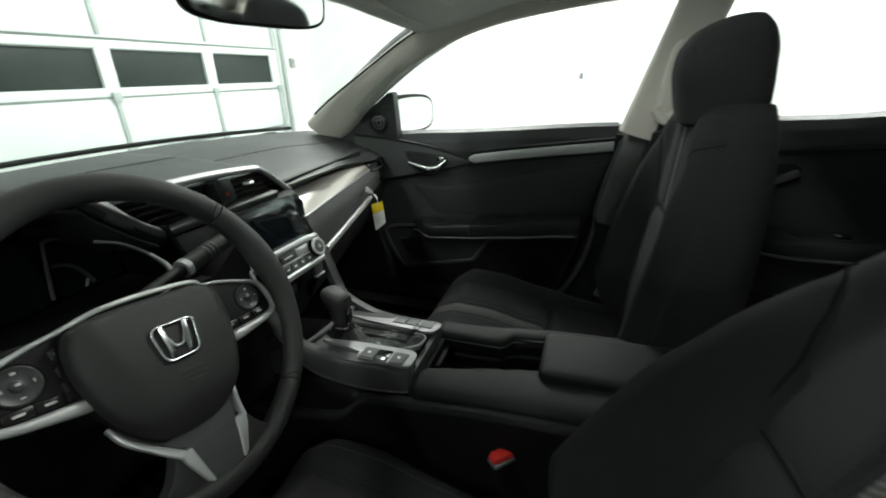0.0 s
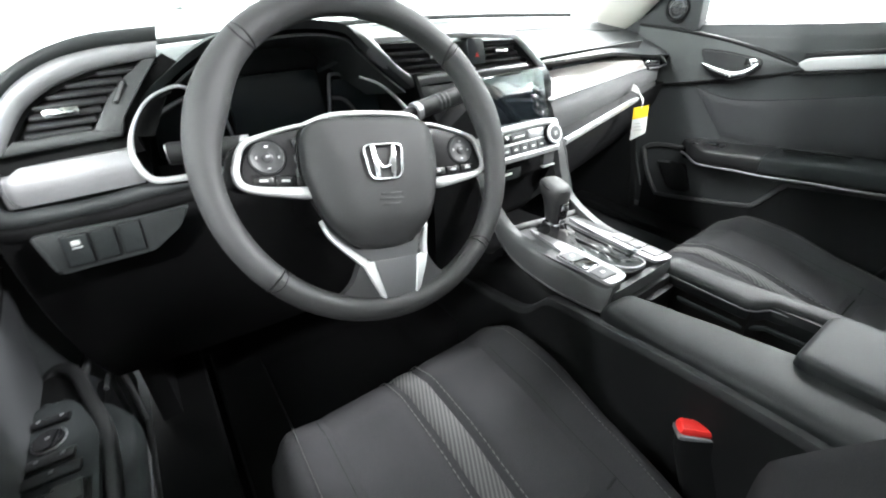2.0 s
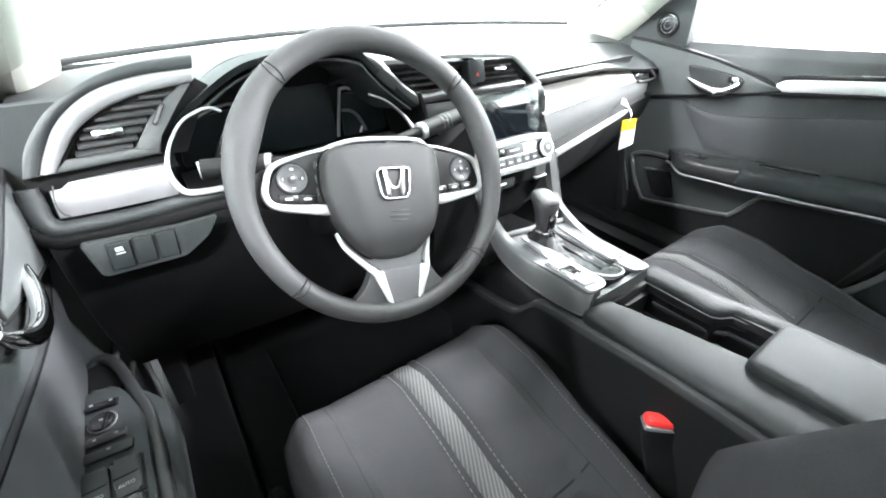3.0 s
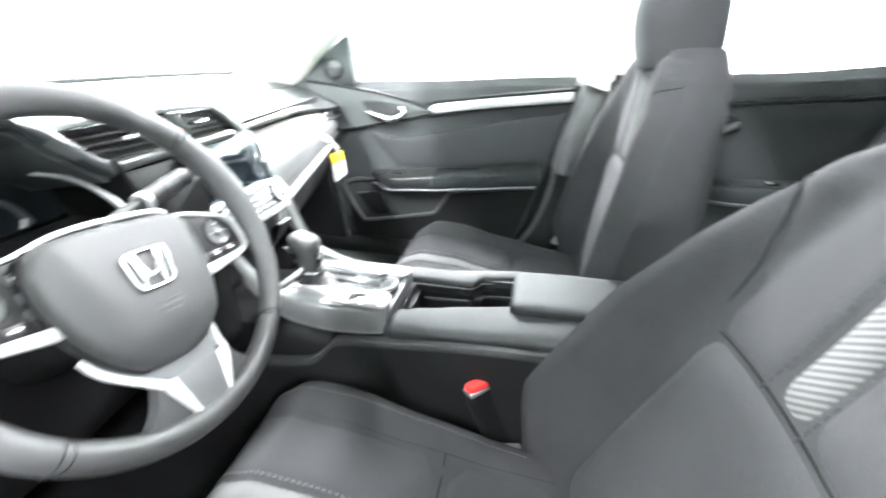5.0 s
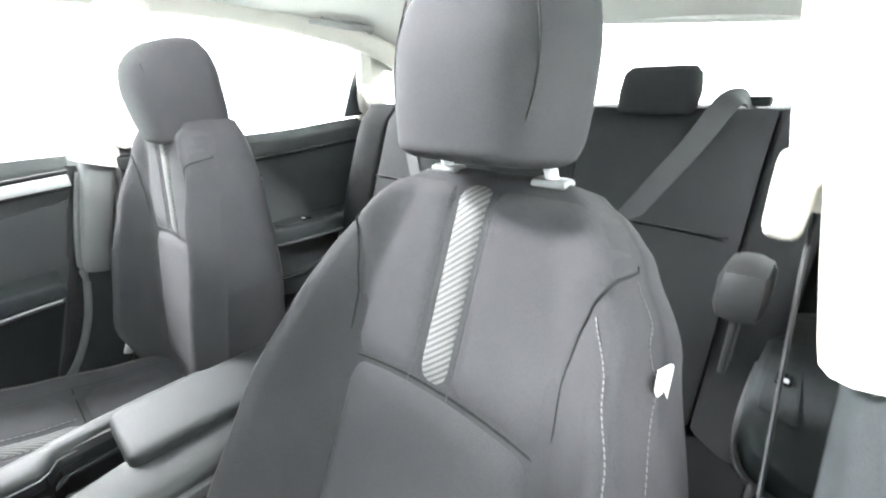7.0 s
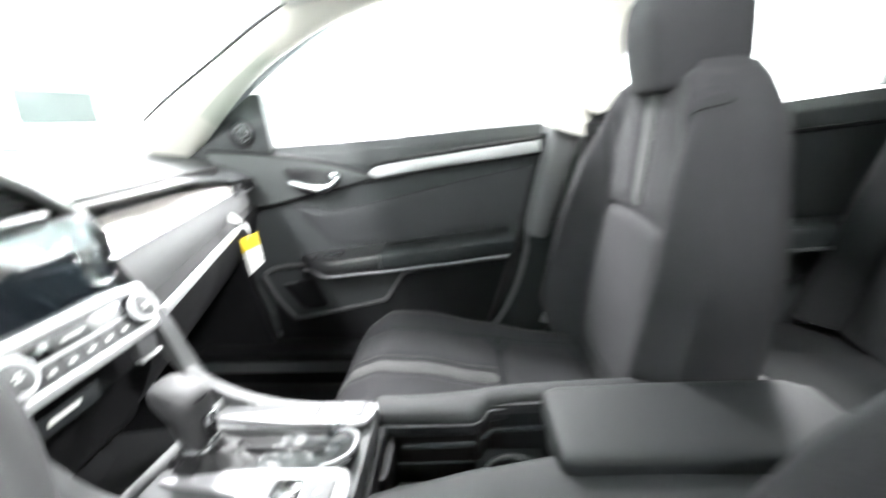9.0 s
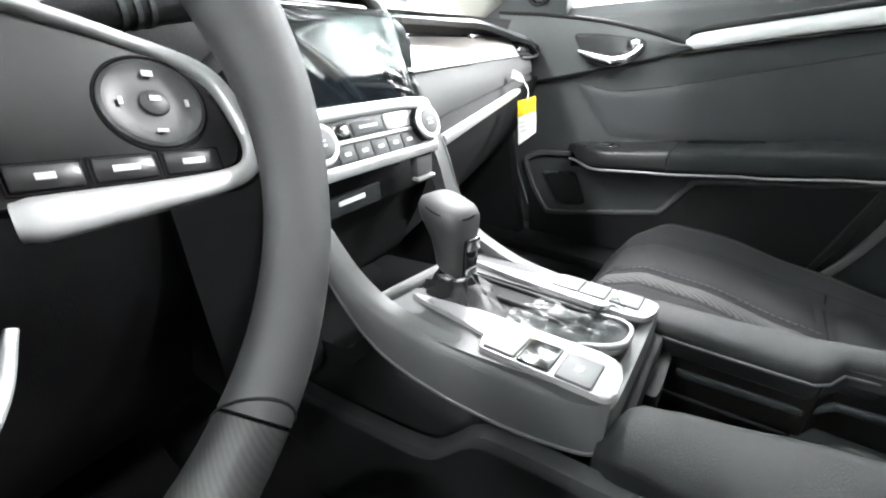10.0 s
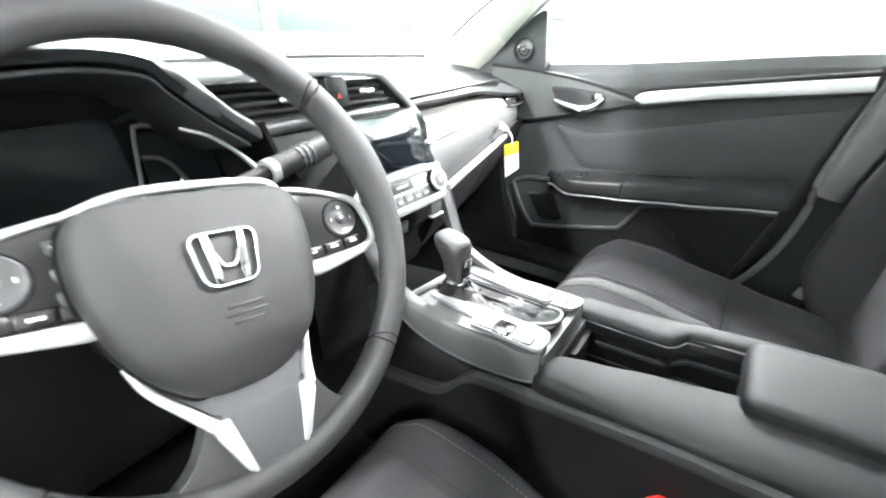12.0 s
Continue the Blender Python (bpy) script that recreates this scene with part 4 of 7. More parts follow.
def spine(q):
    k = max(0.0, min(1.0, q)) * 60
    i = min(int(k), 59)
    p = SPINE_C[i].lerp(SPINE_C[i + 1], k - i)
    t = (SPINE_C[i + 1] - SPINE_C[i]).normalized()
    return p, Vector((0, t.z, -t.y))


def back_w(q):
    return curve1([(0, 0.215), (0.2, 0.248), (0.45, 0.240), (0.72, 0.196), (0.88, 0.158), (0.96, 0.132), (1.0, 0.105)], q)


def seat_face(x, q, lift=0.0, fill=1.0):
    """A point of the seat back's face, x from its middle, q from 0 (bottom) to 1 (top)."""
    p, n = spine(q)
    a = abs(x) / back_w(q)
    bol = curve1([(0, 0.050), (0.2, 0.100), (0.4, 0.086), (0.6, 0.060), (0.8, 0.024), (1, 0)], q)
    fold = curve1([(0.60, 0.14), (0.66, 0.125), (0.76, 0.104), (0.93, 0.082), (1.0, 0.078)], q)
    crease = 0.002 * smooth01(0.62, 0.74, q) * (1 - smooth01(0.92, 1.0, q)) * math.exp(-((abs(x) - fold) / 0.013) ** 2)
    d = bol * fill * smooth01(0.54, 0.88, a) - crease - 0.05 * smooth01(0.84, 1.0, a) ** 2 - 0.012 * smooth01(0.93, 1.0, q)
    return Vector((x, 0, 0)) + p + n * (d + lift)


def cush_z(y):
    return curve1([(-0.45, 0.440), (-0.33, 0.454), (-0.20, 0.477), (-0.08, 0.502), (0.0, 0.506), (0.05, 0.488), (0.085, 0.45), (0.10, 0.41)], y)


def cush_w(y):
    return curve1([(-0.45, 0.19), (-0.25, 0.205), (-0.05, 0.217), (0.06, 0.205), (0.10, 0.175)], y)


def cush_top(x, y, lift=0.0):
    a = abs(x) / cush_w(y)
    return Vector((x, y, cush_z(y) + 0.030 * smooth01(0.50, 0.82, a) * smooth01(0.11, -0.02, y) - 0.045 * smooth01(0.82, 1.0, a) ** 2 + lift))


def puff(f, x0, x1, q0, q1, nu, nv, lift=0.005, sink=0.004):
    """An upholstery panel laid on the face f(x, q): its middle proud, its rim sunk into the seam. x0, x1 may depend on q."""
    fx0 = x0 if callable(x0) else (lambda q: x0)
    fx1 = x1 if callable(x1) else (lambda q: x1)
    fq0 = q0 if callable(q0) else (lambda x: q0)
    fq1 = q1 if callable(q1) else (lambda x: q1)

    def g(u, v):
        qm = fq0(0) + (fq1(0) - fq0(0)) * v
        x = fx0(qm) + (fx1(qm) - fx0(qm)) * u
        q = fq0(x) + (fq1(x) - fq0(x)) * v
        e = min(1, min(u, 1 - u) * nu / 3.0) * min(1, min(v, 1 - v) * nv / 3.0)
        e = math.sin(e * math.pi / 2)
        return f(x, q, -sink + (lift + sink) * e)

    return sheet(g, nu, nv, (0, 0, -0.012) if f is cush_top else (0, -0.012, -0.004))


def moved(bm, x, y=0.0, z=0.0):
    bmesh.ops.translate(bm, verts=bm.verts, vec=(x, y, z))
    return bm


def moved_point(v, x):
    return v + Vector((x, 0, 0))


def front_seat(cx, s, lean, head_at, shift, back_by=0.0):
    """s: +1 passenger, -1 driver; the middle of the car lies towards -s. lean: degrees by which the back is set more upright."""
    turn = Matrix.Translation((cx, -0.42 + back_by, 0.46)) @ pose(0, 0, 0, -lean, 0, 0) @ Matrix.Translation((0, 0.42, -0.46))

    def back_front(x, q, lift=0.0):
        return seat_face(x, q, lift, 1.0 if s < 0 else 0.62 if x < 0 else 0.90)

    def leant(bm):
        bmesh.ops.transform(bm, matrix=turn, verts=bm.verts)
        return bm

    who = "passenger" if s > 0 else "driver"
    seat = thing("front_seat", (cx, -0.2, 0.28), f"dark grey cloth {who} seat with hatched stripe and headrest", "car seat", "front seats")
    N = 44

    def back_ring(q):
        p, n = spine(q)
        w = back_w(q)
        t = 0.120 - 0.03 * q
        out = []
        for k in range(N):
            a = 2 * math.pi * k / N
            c, sn = math.cos(a), math.sin(a)
            x = w * math.copysign(abs(c) ** 0.55, c)
            if sn >= 0:
                f = back_front(x * 0.999, q)
                out.append(f)
            else:
                out.append(Vector((x, 0, 0)) + p + n * (-0.05 - (t - 0.02) * abs(sn) ** 0.55))
        return out

    rings = [back_ring(k / 40) for k in range(41)]
    p1, n1 = spine(1.0)
    top_c = p1 + n1 * -0.045
    rings += [[top_c + (v - top_c) * f + Vector((0, -0.14, 0.10)) * h for v in rings[-1]] for f, h in ((0.9, 0.055), (0.7, 0.085), (0.35, 0.10))]
    back = part("backrest", leant(loft(rings)), CLOTH_DARK, seat, sharp=70)
    lum = lambda x: 0.545 - 1.1 * x * x
    part("lumbar_panel", leant(puff(back_front, lambda q: -0.124 - 0.012 * (1 - q), lambda q: 0.124 + 0.012 * (1 - q), 0.10, lum, 30, 30, 0.007, 0.004)), CLOTH, back, sharp=70)
    sc = 0.004 * -s
    side_x = lambda q: min(curve1([(0.50, 0.134), (0.55, 0.133), (0.65, 0.130), (0.72, 0.135), (0.78, 0.141), (0.83, 0.150), (0.88, 0.160), (0.94, 0.138), (1.0, 0.10)], q), back_w(q) * 0.96)
    up_top = 0.985
    part("upper_panel", leant(puff(back_front, lambda q: -side_x(q), sc - 0.0215, lum, up_top, 16, 34, 0.004, 0.0015)), CLOTH, back, sharp=70)
    part("upper_panel", leant(puff(back_front, sc + 0.0215, side_x, lum, up_top, 16, 34, 0.004, 0.0015)), CLOTH, back, sharp=70)
    part("stripe", leant(puff(back_front, sc - 0.0205, sc + 0.0205, lum, 0.99, 8, 40, 0.0045, 0.002)), HATCH, back, "light hatched webbing stripe", sharp=70)
    part("seam", leant(sweep([back_front(-0.122 + 0.244 * k / 30, lum(-0.122 + 0.244 * k / 30), 0.0008) for k in range(31)], 0.0011, 0.0011)), SEAM, back)
    for sx in (-1, 1):
        part("seam", leant(sweep([back_front(sx * (side_x(0.54 + 0.33 * k / 30) + 0.0015), 0.54 + 0.33 * k / 30, 0.0) for k in range(31)], 0.0011, 0.0011)), SEAM, back)
        part("seam", leant(sweep([back_front(sx * (0.127 + 0.012 * (1 - k / 20)), 0.08 + 0.46 * k / 20, 0.0) for k in range(21)], 0.0010, 0.0010)), SEAM, back)
    for dx in (-0.027, 0.027):
        part("stitching", leant(stitches([back_front(sc + dx, lum(0) + (0.98 - lum(0)) * k / 40, 0.0055) for k in range(41)], (0, 1, 0.5), 0.009, 0.006, 0.0006)), SOFT_GREY, back)
    inner = [(0.08, 0.214), (0.40, 0.206), (0.55, 0.196), (0.60, 0.190), (0.69, 0.171), (0.78, 0.146)]
    outer = [(0.08, 0.230), (0.40, 0.223), (0.55, 0.213), (0.68, 0.196), (0.76, 0.181), (0.85, 0.158)]
    for row in (inner, outer):
        part("stitching", leant(stitches([back_front(s * curve1(row, 0.10 + (row[-1][0] - 0.11) * k / 50), 0.10 + (row[-1][0] - 0.11) * k / 50, 0.0008) for k in range(51)], (0, 1, 0.3), 0.0046, 0.0030, 0.0004)), THREAD, back, "pale contrast stitching")
    if s < 0:
        tag_m = Matrix.Translation(back_front(s * 0.197, 0.70, 0.002) + Vector((cx, 0.002, 0))) @ pose(0, 0, 0, 0, 0, 72)
        tg = part("airbag_tag", rbox(0.016, 0.003, 0.030, 0.001, tag_m), WHITE, back, "white fabric label")
        for k in range(4):
            part("print", rbox(0.011, 0.0036, 0.0022, 0, tag_m @ pose(0, 0, -0.009 + 0.006 * k)), INK, tg)
    # headrest
    hc, tilt = Vector((0, *head_at)) + Vector((0, -0.004 if s > 0 else -0.014, 0.0)), (-8 if s > 0 else 6)
    hr_m = Matrix.Translation(hc) @ pose(0, 0, 0, tilt, 0, 0)
    prof = spline([(-0.092, 0.058, 0.018), (-0.088, 0.084, 0.046), (-0.068, 0.095, 0.058), (0.0, 0.097, 0.062), (0.040, 0.091, 0.058), (0.066, 0.081, 0.045), (0.080, 0.062, 0.029), (0.085, 0.03, 0.012)], 28)
    rr = [[hr_m @ v for v in ring((0, curve1([(-0.092, 0.006), (-0.068, 0.0), (0.0, 0.0), (0.040, -0.004), (0.066, -0.010), (0.085, -0.02)], p.x), p.x), (1, 0, 0), (0, 1, 0), p.y * 0.89 * (1.06 if s > 0 else 1.0), p.z * 1.22, 0.62, 40)] for p in prof]
    head = part("headrest", moved(loft(rr), cx), CLOTH, seat, "dark grey cloth headrest", sharp=70)
    for sx in (-1, 1):
        part("headrest_seam", moved(sweep([hr_m @ Vector((sx * (0.066 + 0.012 * math.sin(a / 12 * math.pi)), 0.061 * math.cos((a / 12 - 0.5) * 0.3) - 0.006, -0.072 + 0.118 * a / 12)) for a in range(13)], 0.0010, 0.0010), cx), HARD, head)
        foot = turn @ Vector((sx * 0.064, -0.636, 0.992))
        post = part("post", sweep([foot + Vector((0, -0.004, -0.03)), foot, moved_point(hr_m @ Vector((sx * 0.064, 0.004, -0.07)), cx)], 0.0062, 0.0062, up=(1, 0, 0), p=1), SILVER, head, "chrome headrest post")
        part("guide", rbox(0.036, 0.024, 0.010, 0.004, Matrix.Translation(foot + Vector((0, 0.002, 0.002)))), SPOKE_GREY, post)
    # cushion
    def cring(y):
        w, out = cush_w(y), []
        for k in range(N):
            a = 2 * math.pi * k / N
            c, sn = math.cos(a), math.sin(a)
            x = w * math.copysign(abs(c) ** 0.55, c)
            if sn >= 0:
                out.append(cush_top(x, y))
            else:
                base = 0.345 + 0.03 * smooth01(0.0, 0.1, y)
                out.append(Vector((x, y, cush_z(y) - 0.045 - (cush_z(y) - 0.045 - base) * abs(sn) ** 0.4)))
        return out

    cush = part("cushion", moved(loft([cring(-0.45 + 0.55 * k / 44) for k in range(45)]), cx, shift), CLOTH_DARK, seat, sharp=70)
    part("seat_panel", moved(puff(cush_top, -0.135, sc - 0.0215, -0.24, 0.088, 14, 30), cx, shift), CLOTH, cush, sharp=70)
    part("seat_panel", moved(puff(cush_top, sc + 0.0215, 0.135, -0.24, 0.088, 14, 30), cx, shift), CLOTH, cush, sharp=70)
    part("rear_panel", moved(puff(cush_top, -0.135, 0.135, -0.42, -0.245, 26, 16), cx, shift), CLOTH, cush, sharp=70)
    part("stripe", moved(puff(cush_top, sc - 0.0205, sc + 0.0205, -0.24, 0.094, 8, 34, 0.0045, 0.002), cx, shift), HATCH_FLAT, cush, "light hatched webbing stripe", sharp=70)
    for x0 in (-0.1365, 0.1365):
        part("seam", moved(sweep([cush_top(x0, -0.42 + 0.505 * k / 40, -0.0015) for k in range(41)], 0.0014, 0.0012), cx, shift), SEAM, cush)
    part("seam", moved(sweep([cush_top(-0.135 + 0.27 * k / 30, -0.2425, 0.0) for k in range(31)], 0.0014, 0.0012, up=(0, 0, 1)), cx, shift), SEAM, cush)
    for x0 in (-0.158, 0.158):
        part("stitching", moved(stitches([cush_top(x0 + (0.012 if x0 > 0 else -0.012) * math.sin(k / 40 * 2.5), -0.36 + 0.44 * k / 40, 0.001) for k in range(41)], (0, 0, 1), 0.006, 0.0036, 0.0005), cx, shift), THREAD, cush, "pale contrast stitching")
    for dx in (-0.028, 0.028):
        part("stitching", moved(stitches([cush_top(sc + dx, -0.23 + 0.31 * k / 30, 0.0055) for k in range(31)], (0, 0, 1), 0.009, 0.006, 0.0006), cx, shift), THREAD, cush)
    # base
    part("base_shield", rbox(0.03, 0.44, 0.12, 0.012, pose(cx + s * 0.235, -0.20, 0.37)), HARD, seat)
    part("base_shield", rbox(0.03, 0.40, 0.10, 0.012, pose(cx - s * 0.225, -0.20, 0.36)), HARD, seat)
    for rx in (-0.17, 0.17):
        part("slide_rail", rbox(0.04, 0.52, 0.05, 0.006, pose(cx + rx, -0.18, 0.295)), HARD, seat)
    return seat


front_seat(-0.350, -1, 0, (-0.612, 1.100), 0.0)
front_seat(0.352, 1, 16, (-0.562, 1.084), -0.055, -0.078)

rear = thing("rear_bench", (0, -1.1, 0.28), "dark cloth rear bench seat with three headrests", "rear seat")


def rear_face(x, q):
    y = -1.075 - 0.165 * q - 0.02 * q * q
    d = 0.03 * smooth01(0.05, 0.12, abs(abs(x) - 0.345) * -1 + 0.17) * 0 - 0.035 * smooth01(0.16, 0.24, abs(abs(x) - 0.36)) * (1 if abs(x) > 0.36 else 0.3)
    return Vector((x, y - d * 0.9 + 0.018 * smooth01(0.9, 1, q) * -1.5, 0.47 + 0.575 * q))


for x0, x1 in ((-0.62, -0.52), (-0.515, -0.17), (-0.165, 0.165), (0.17, 0.515), (0.52, 0.62)):
    nm = "side_bolster" if abs(x0 + x1) > 1 else "back_panel"
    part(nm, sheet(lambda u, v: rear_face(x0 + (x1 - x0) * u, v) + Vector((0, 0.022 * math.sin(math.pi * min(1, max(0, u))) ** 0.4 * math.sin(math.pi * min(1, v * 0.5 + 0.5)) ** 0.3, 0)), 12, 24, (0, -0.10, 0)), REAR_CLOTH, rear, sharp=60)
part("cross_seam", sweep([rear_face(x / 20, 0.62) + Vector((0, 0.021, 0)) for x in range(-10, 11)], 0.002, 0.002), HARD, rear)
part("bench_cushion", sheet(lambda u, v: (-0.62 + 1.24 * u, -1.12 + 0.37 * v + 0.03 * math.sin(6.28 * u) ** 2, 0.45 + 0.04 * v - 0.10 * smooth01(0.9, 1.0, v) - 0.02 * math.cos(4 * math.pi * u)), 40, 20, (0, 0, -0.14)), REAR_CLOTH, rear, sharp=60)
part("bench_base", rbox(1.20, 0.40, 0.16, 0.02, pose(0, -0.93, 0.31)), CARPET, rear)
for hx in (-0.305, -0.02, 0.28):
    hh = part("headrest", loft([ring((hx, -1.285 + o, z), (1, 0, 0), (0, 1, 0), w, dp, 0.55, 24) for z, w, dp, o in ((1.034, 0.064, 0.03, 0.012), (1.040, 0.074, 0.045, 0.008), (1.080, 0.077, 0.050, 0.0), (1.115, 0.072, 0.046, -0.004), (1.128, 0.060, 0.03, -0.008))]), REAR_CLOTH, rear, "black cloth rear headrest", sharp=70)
    for dx in (-0.05, 0.05):
        part("post", sweep([(hx + dx, -1.285, 1.0), (hx + dx, -1.285, 1.04)], 0.006, 0.006, up=(1, 0, 0), p=1), HARD, hh)


# ---- steering wheel ----
SW = plane_at((-0.353, 0.0198, 0.852), (1, 0, 0), (0, math.sin(radians(26)), math.cos(radians(26)))) @ pose(0, 0, 0, 0, 0, -10)
SWN = SW.to_3x3() @ Vector((0, 0, 1))
wheel = thing("steering_wheel", (-0.353, 0.0198, 0.852), "black leather steering wheel with satin silver spokes", "steering wheel")
RIM_R, RIM_Z = 0.1610, -0.010


def rim_point(a, t, tx=0.0128, ty=0.0130):
    """A point of the rim: a degrees round the wheel, t round its section. Thumb rests swell above the side spokes."""
    o = Vector((math.cos(radians(a)), math.sin(radians(a)), 0))
    b = abs((a + 90) % 360 - 180)
    g = 1.0 + 0.12 * smooth01(104, 84, b) + 0.10 * math.exp(-(((b - 70) / 12) ** 2))
    thumb = 0.004 * math.exp(-(((b - 70) / 14) ** 2)) * max(0, -math.cos(t))
    return SW @ (o * (RIM_R + tx * g * math.cos(t) - thumb) + Vector((-0.0055, 0.004, RIM_Z + ty * g * math.sin(t))))


def rim_arc(a0, a1, n):
    return loft([[rim_point(a0 + (a1 - a0) * k / n, 2 * math.pi * j / 20) for j in range(20)] for k in range(n + 1)])


part("rim_top", rim_arc(46, 134, 40), LEATHER, wheel, "black leather rim", sharp=70)
part("rim_side", rim_arc(134.5, 223, 36), LEATHER, wheel, sharp=70)
part("rim_side", rim_arc(-43, 45.5, 36), LEATHER, wheel, sharp=70)
part("rim_bottom", rim_arc(223.5, 316.5, 44), LEATHER_DOT, wheel, "perforated leather lower rim", sharp=70)
for a in (45.75, 134.25, 223.25, 316.75):
    part("rim_seam", sweep([rim_point(a + 2.6 * math.sin(2 * math.pi * j / 24), 2 * math.pi * j / 24, 0.0129, 0.0131) for j in range(24)], 0.0005, 0.0005, closed=True), SEAM, wheel)

half = [(0.0, 0.0455), (0.026, 0.0455), (0.046, 0.0440), (0.060, 0.0395), (0.0665, 0.0280), (0.0685, 0.0100), (0.0675, -0.0100), (0.0615, -0.0380), (0.0500, -0.0640), (0.0330, -0.0855), (0.0160, -0.0930), (0.0, -0.0945)]
right_edge = spline([(x, y, 0) for x, y in half], 30)
hub_o = [(p.x, p.y) for p in right_edge] + [(-p.x * 1.19, p.y) for p in reversed(right_edge[1:-1])]


def hub_height(x, y):
    """The cover's face: a flat middle panel between two creases, with side facets falling away."""
    crease = 0.0545 + 0.28 * y if x < 0 else 0.0495 + 0.04 * y
    return 0.0045 - 0.38 * max(0.0, abs(x) - crease) - 0.30 * max(0.0, -0.062 - y) - 0.9 * (y + 0.01) ** 2


hub = bmesh.new()
rings = [[SW @ Vector((x * f, y * f - 0.003 * (1 - f), z)) for x, y in hub_o] for f, z in ((0.93, -0.046), (0.985, -0.034), (1.0, -0.022))]
for f, d in ((0.998, -0.0085), (0.988, -0.0042), (0.965, -0.0016), (0.93, -0.0004), (0.86, 0), (0.78, 0), (0.70, 0), (0.60, 0), (0.50, 0), (0.36, 0), (0.2, 0), (0.06, 0)):
    rings.append([SW @ Vector((x * f, y * f - 0.003 * (1 - f), hub_height(x * f, y * f) + d)) for x, y in hub_o])
loft(rings, True, hub)
hubp = part("airbag_cover", hub, COVER, wheel, "black airbag cover", sharp=60)
part("cover_gap", sweep([SW @ Vector((x * 1.008, y * 1.008, -0.022)) for x, y in hub_o], 0.0016, 0.0016, up=SWN, closed=True), SEAM, hubp)
for yy, ww in ((-0.036, 0.024), (-0.0415, 0.028), (-0.047, 0.020)):
    part("moulded_mark", rbox(ww, 0.0022, 0.0008, 0.0003, SW @ pose(0.002, yy, hub_height(0, yy) - 0.0001)), SWITCH_PLATE, hubp)
EM = SW @ pose(-0.002, -0.003, hub_height(0, -0.004) + 0.0014)
em = part("emblem", sweep([EM @ Vector((x, y, 0.0005)) for x, y in rounded([(-0.0222, 0.0175), (0.0222, 0.0175), (0.0175, -0.0180), (-0.0175, -0.0180)], 0.009, 6)], 0.0014, 0.0020, up=SWN, closed=True), EMBLEM, hubp, "chrome emblem frame")
for k in (-1, 1):
    part("emblem_bar", prism([(k * x, y) for x, y in ((0.0095, 0.0178), (0.0150, 0.0178), (0.0122, -0.0020), (0.0118, -0.0175), (0.0065, -0.0175), (0.0060, -0.0080))][::-k], 0.003, EM @ pose(0, 0, -0.001), 0.001), EMBLEM, em)
part("emblem_band", sweep(spline([EM @ Vector((-0.0085, 0.004, 0.0008)), EM @ Vector((-0.0045, -0.0045, 0.0008)), EM @ Vector((0, -0.0060, 0.0008)), EM @ Vector((0.0045, -0.0045, 0.0008)), EM @ Vector((0.0085, 0.004, 0.0008))], 14), 0.0017, 0.0012, up=SWN), EMBLEM, em)

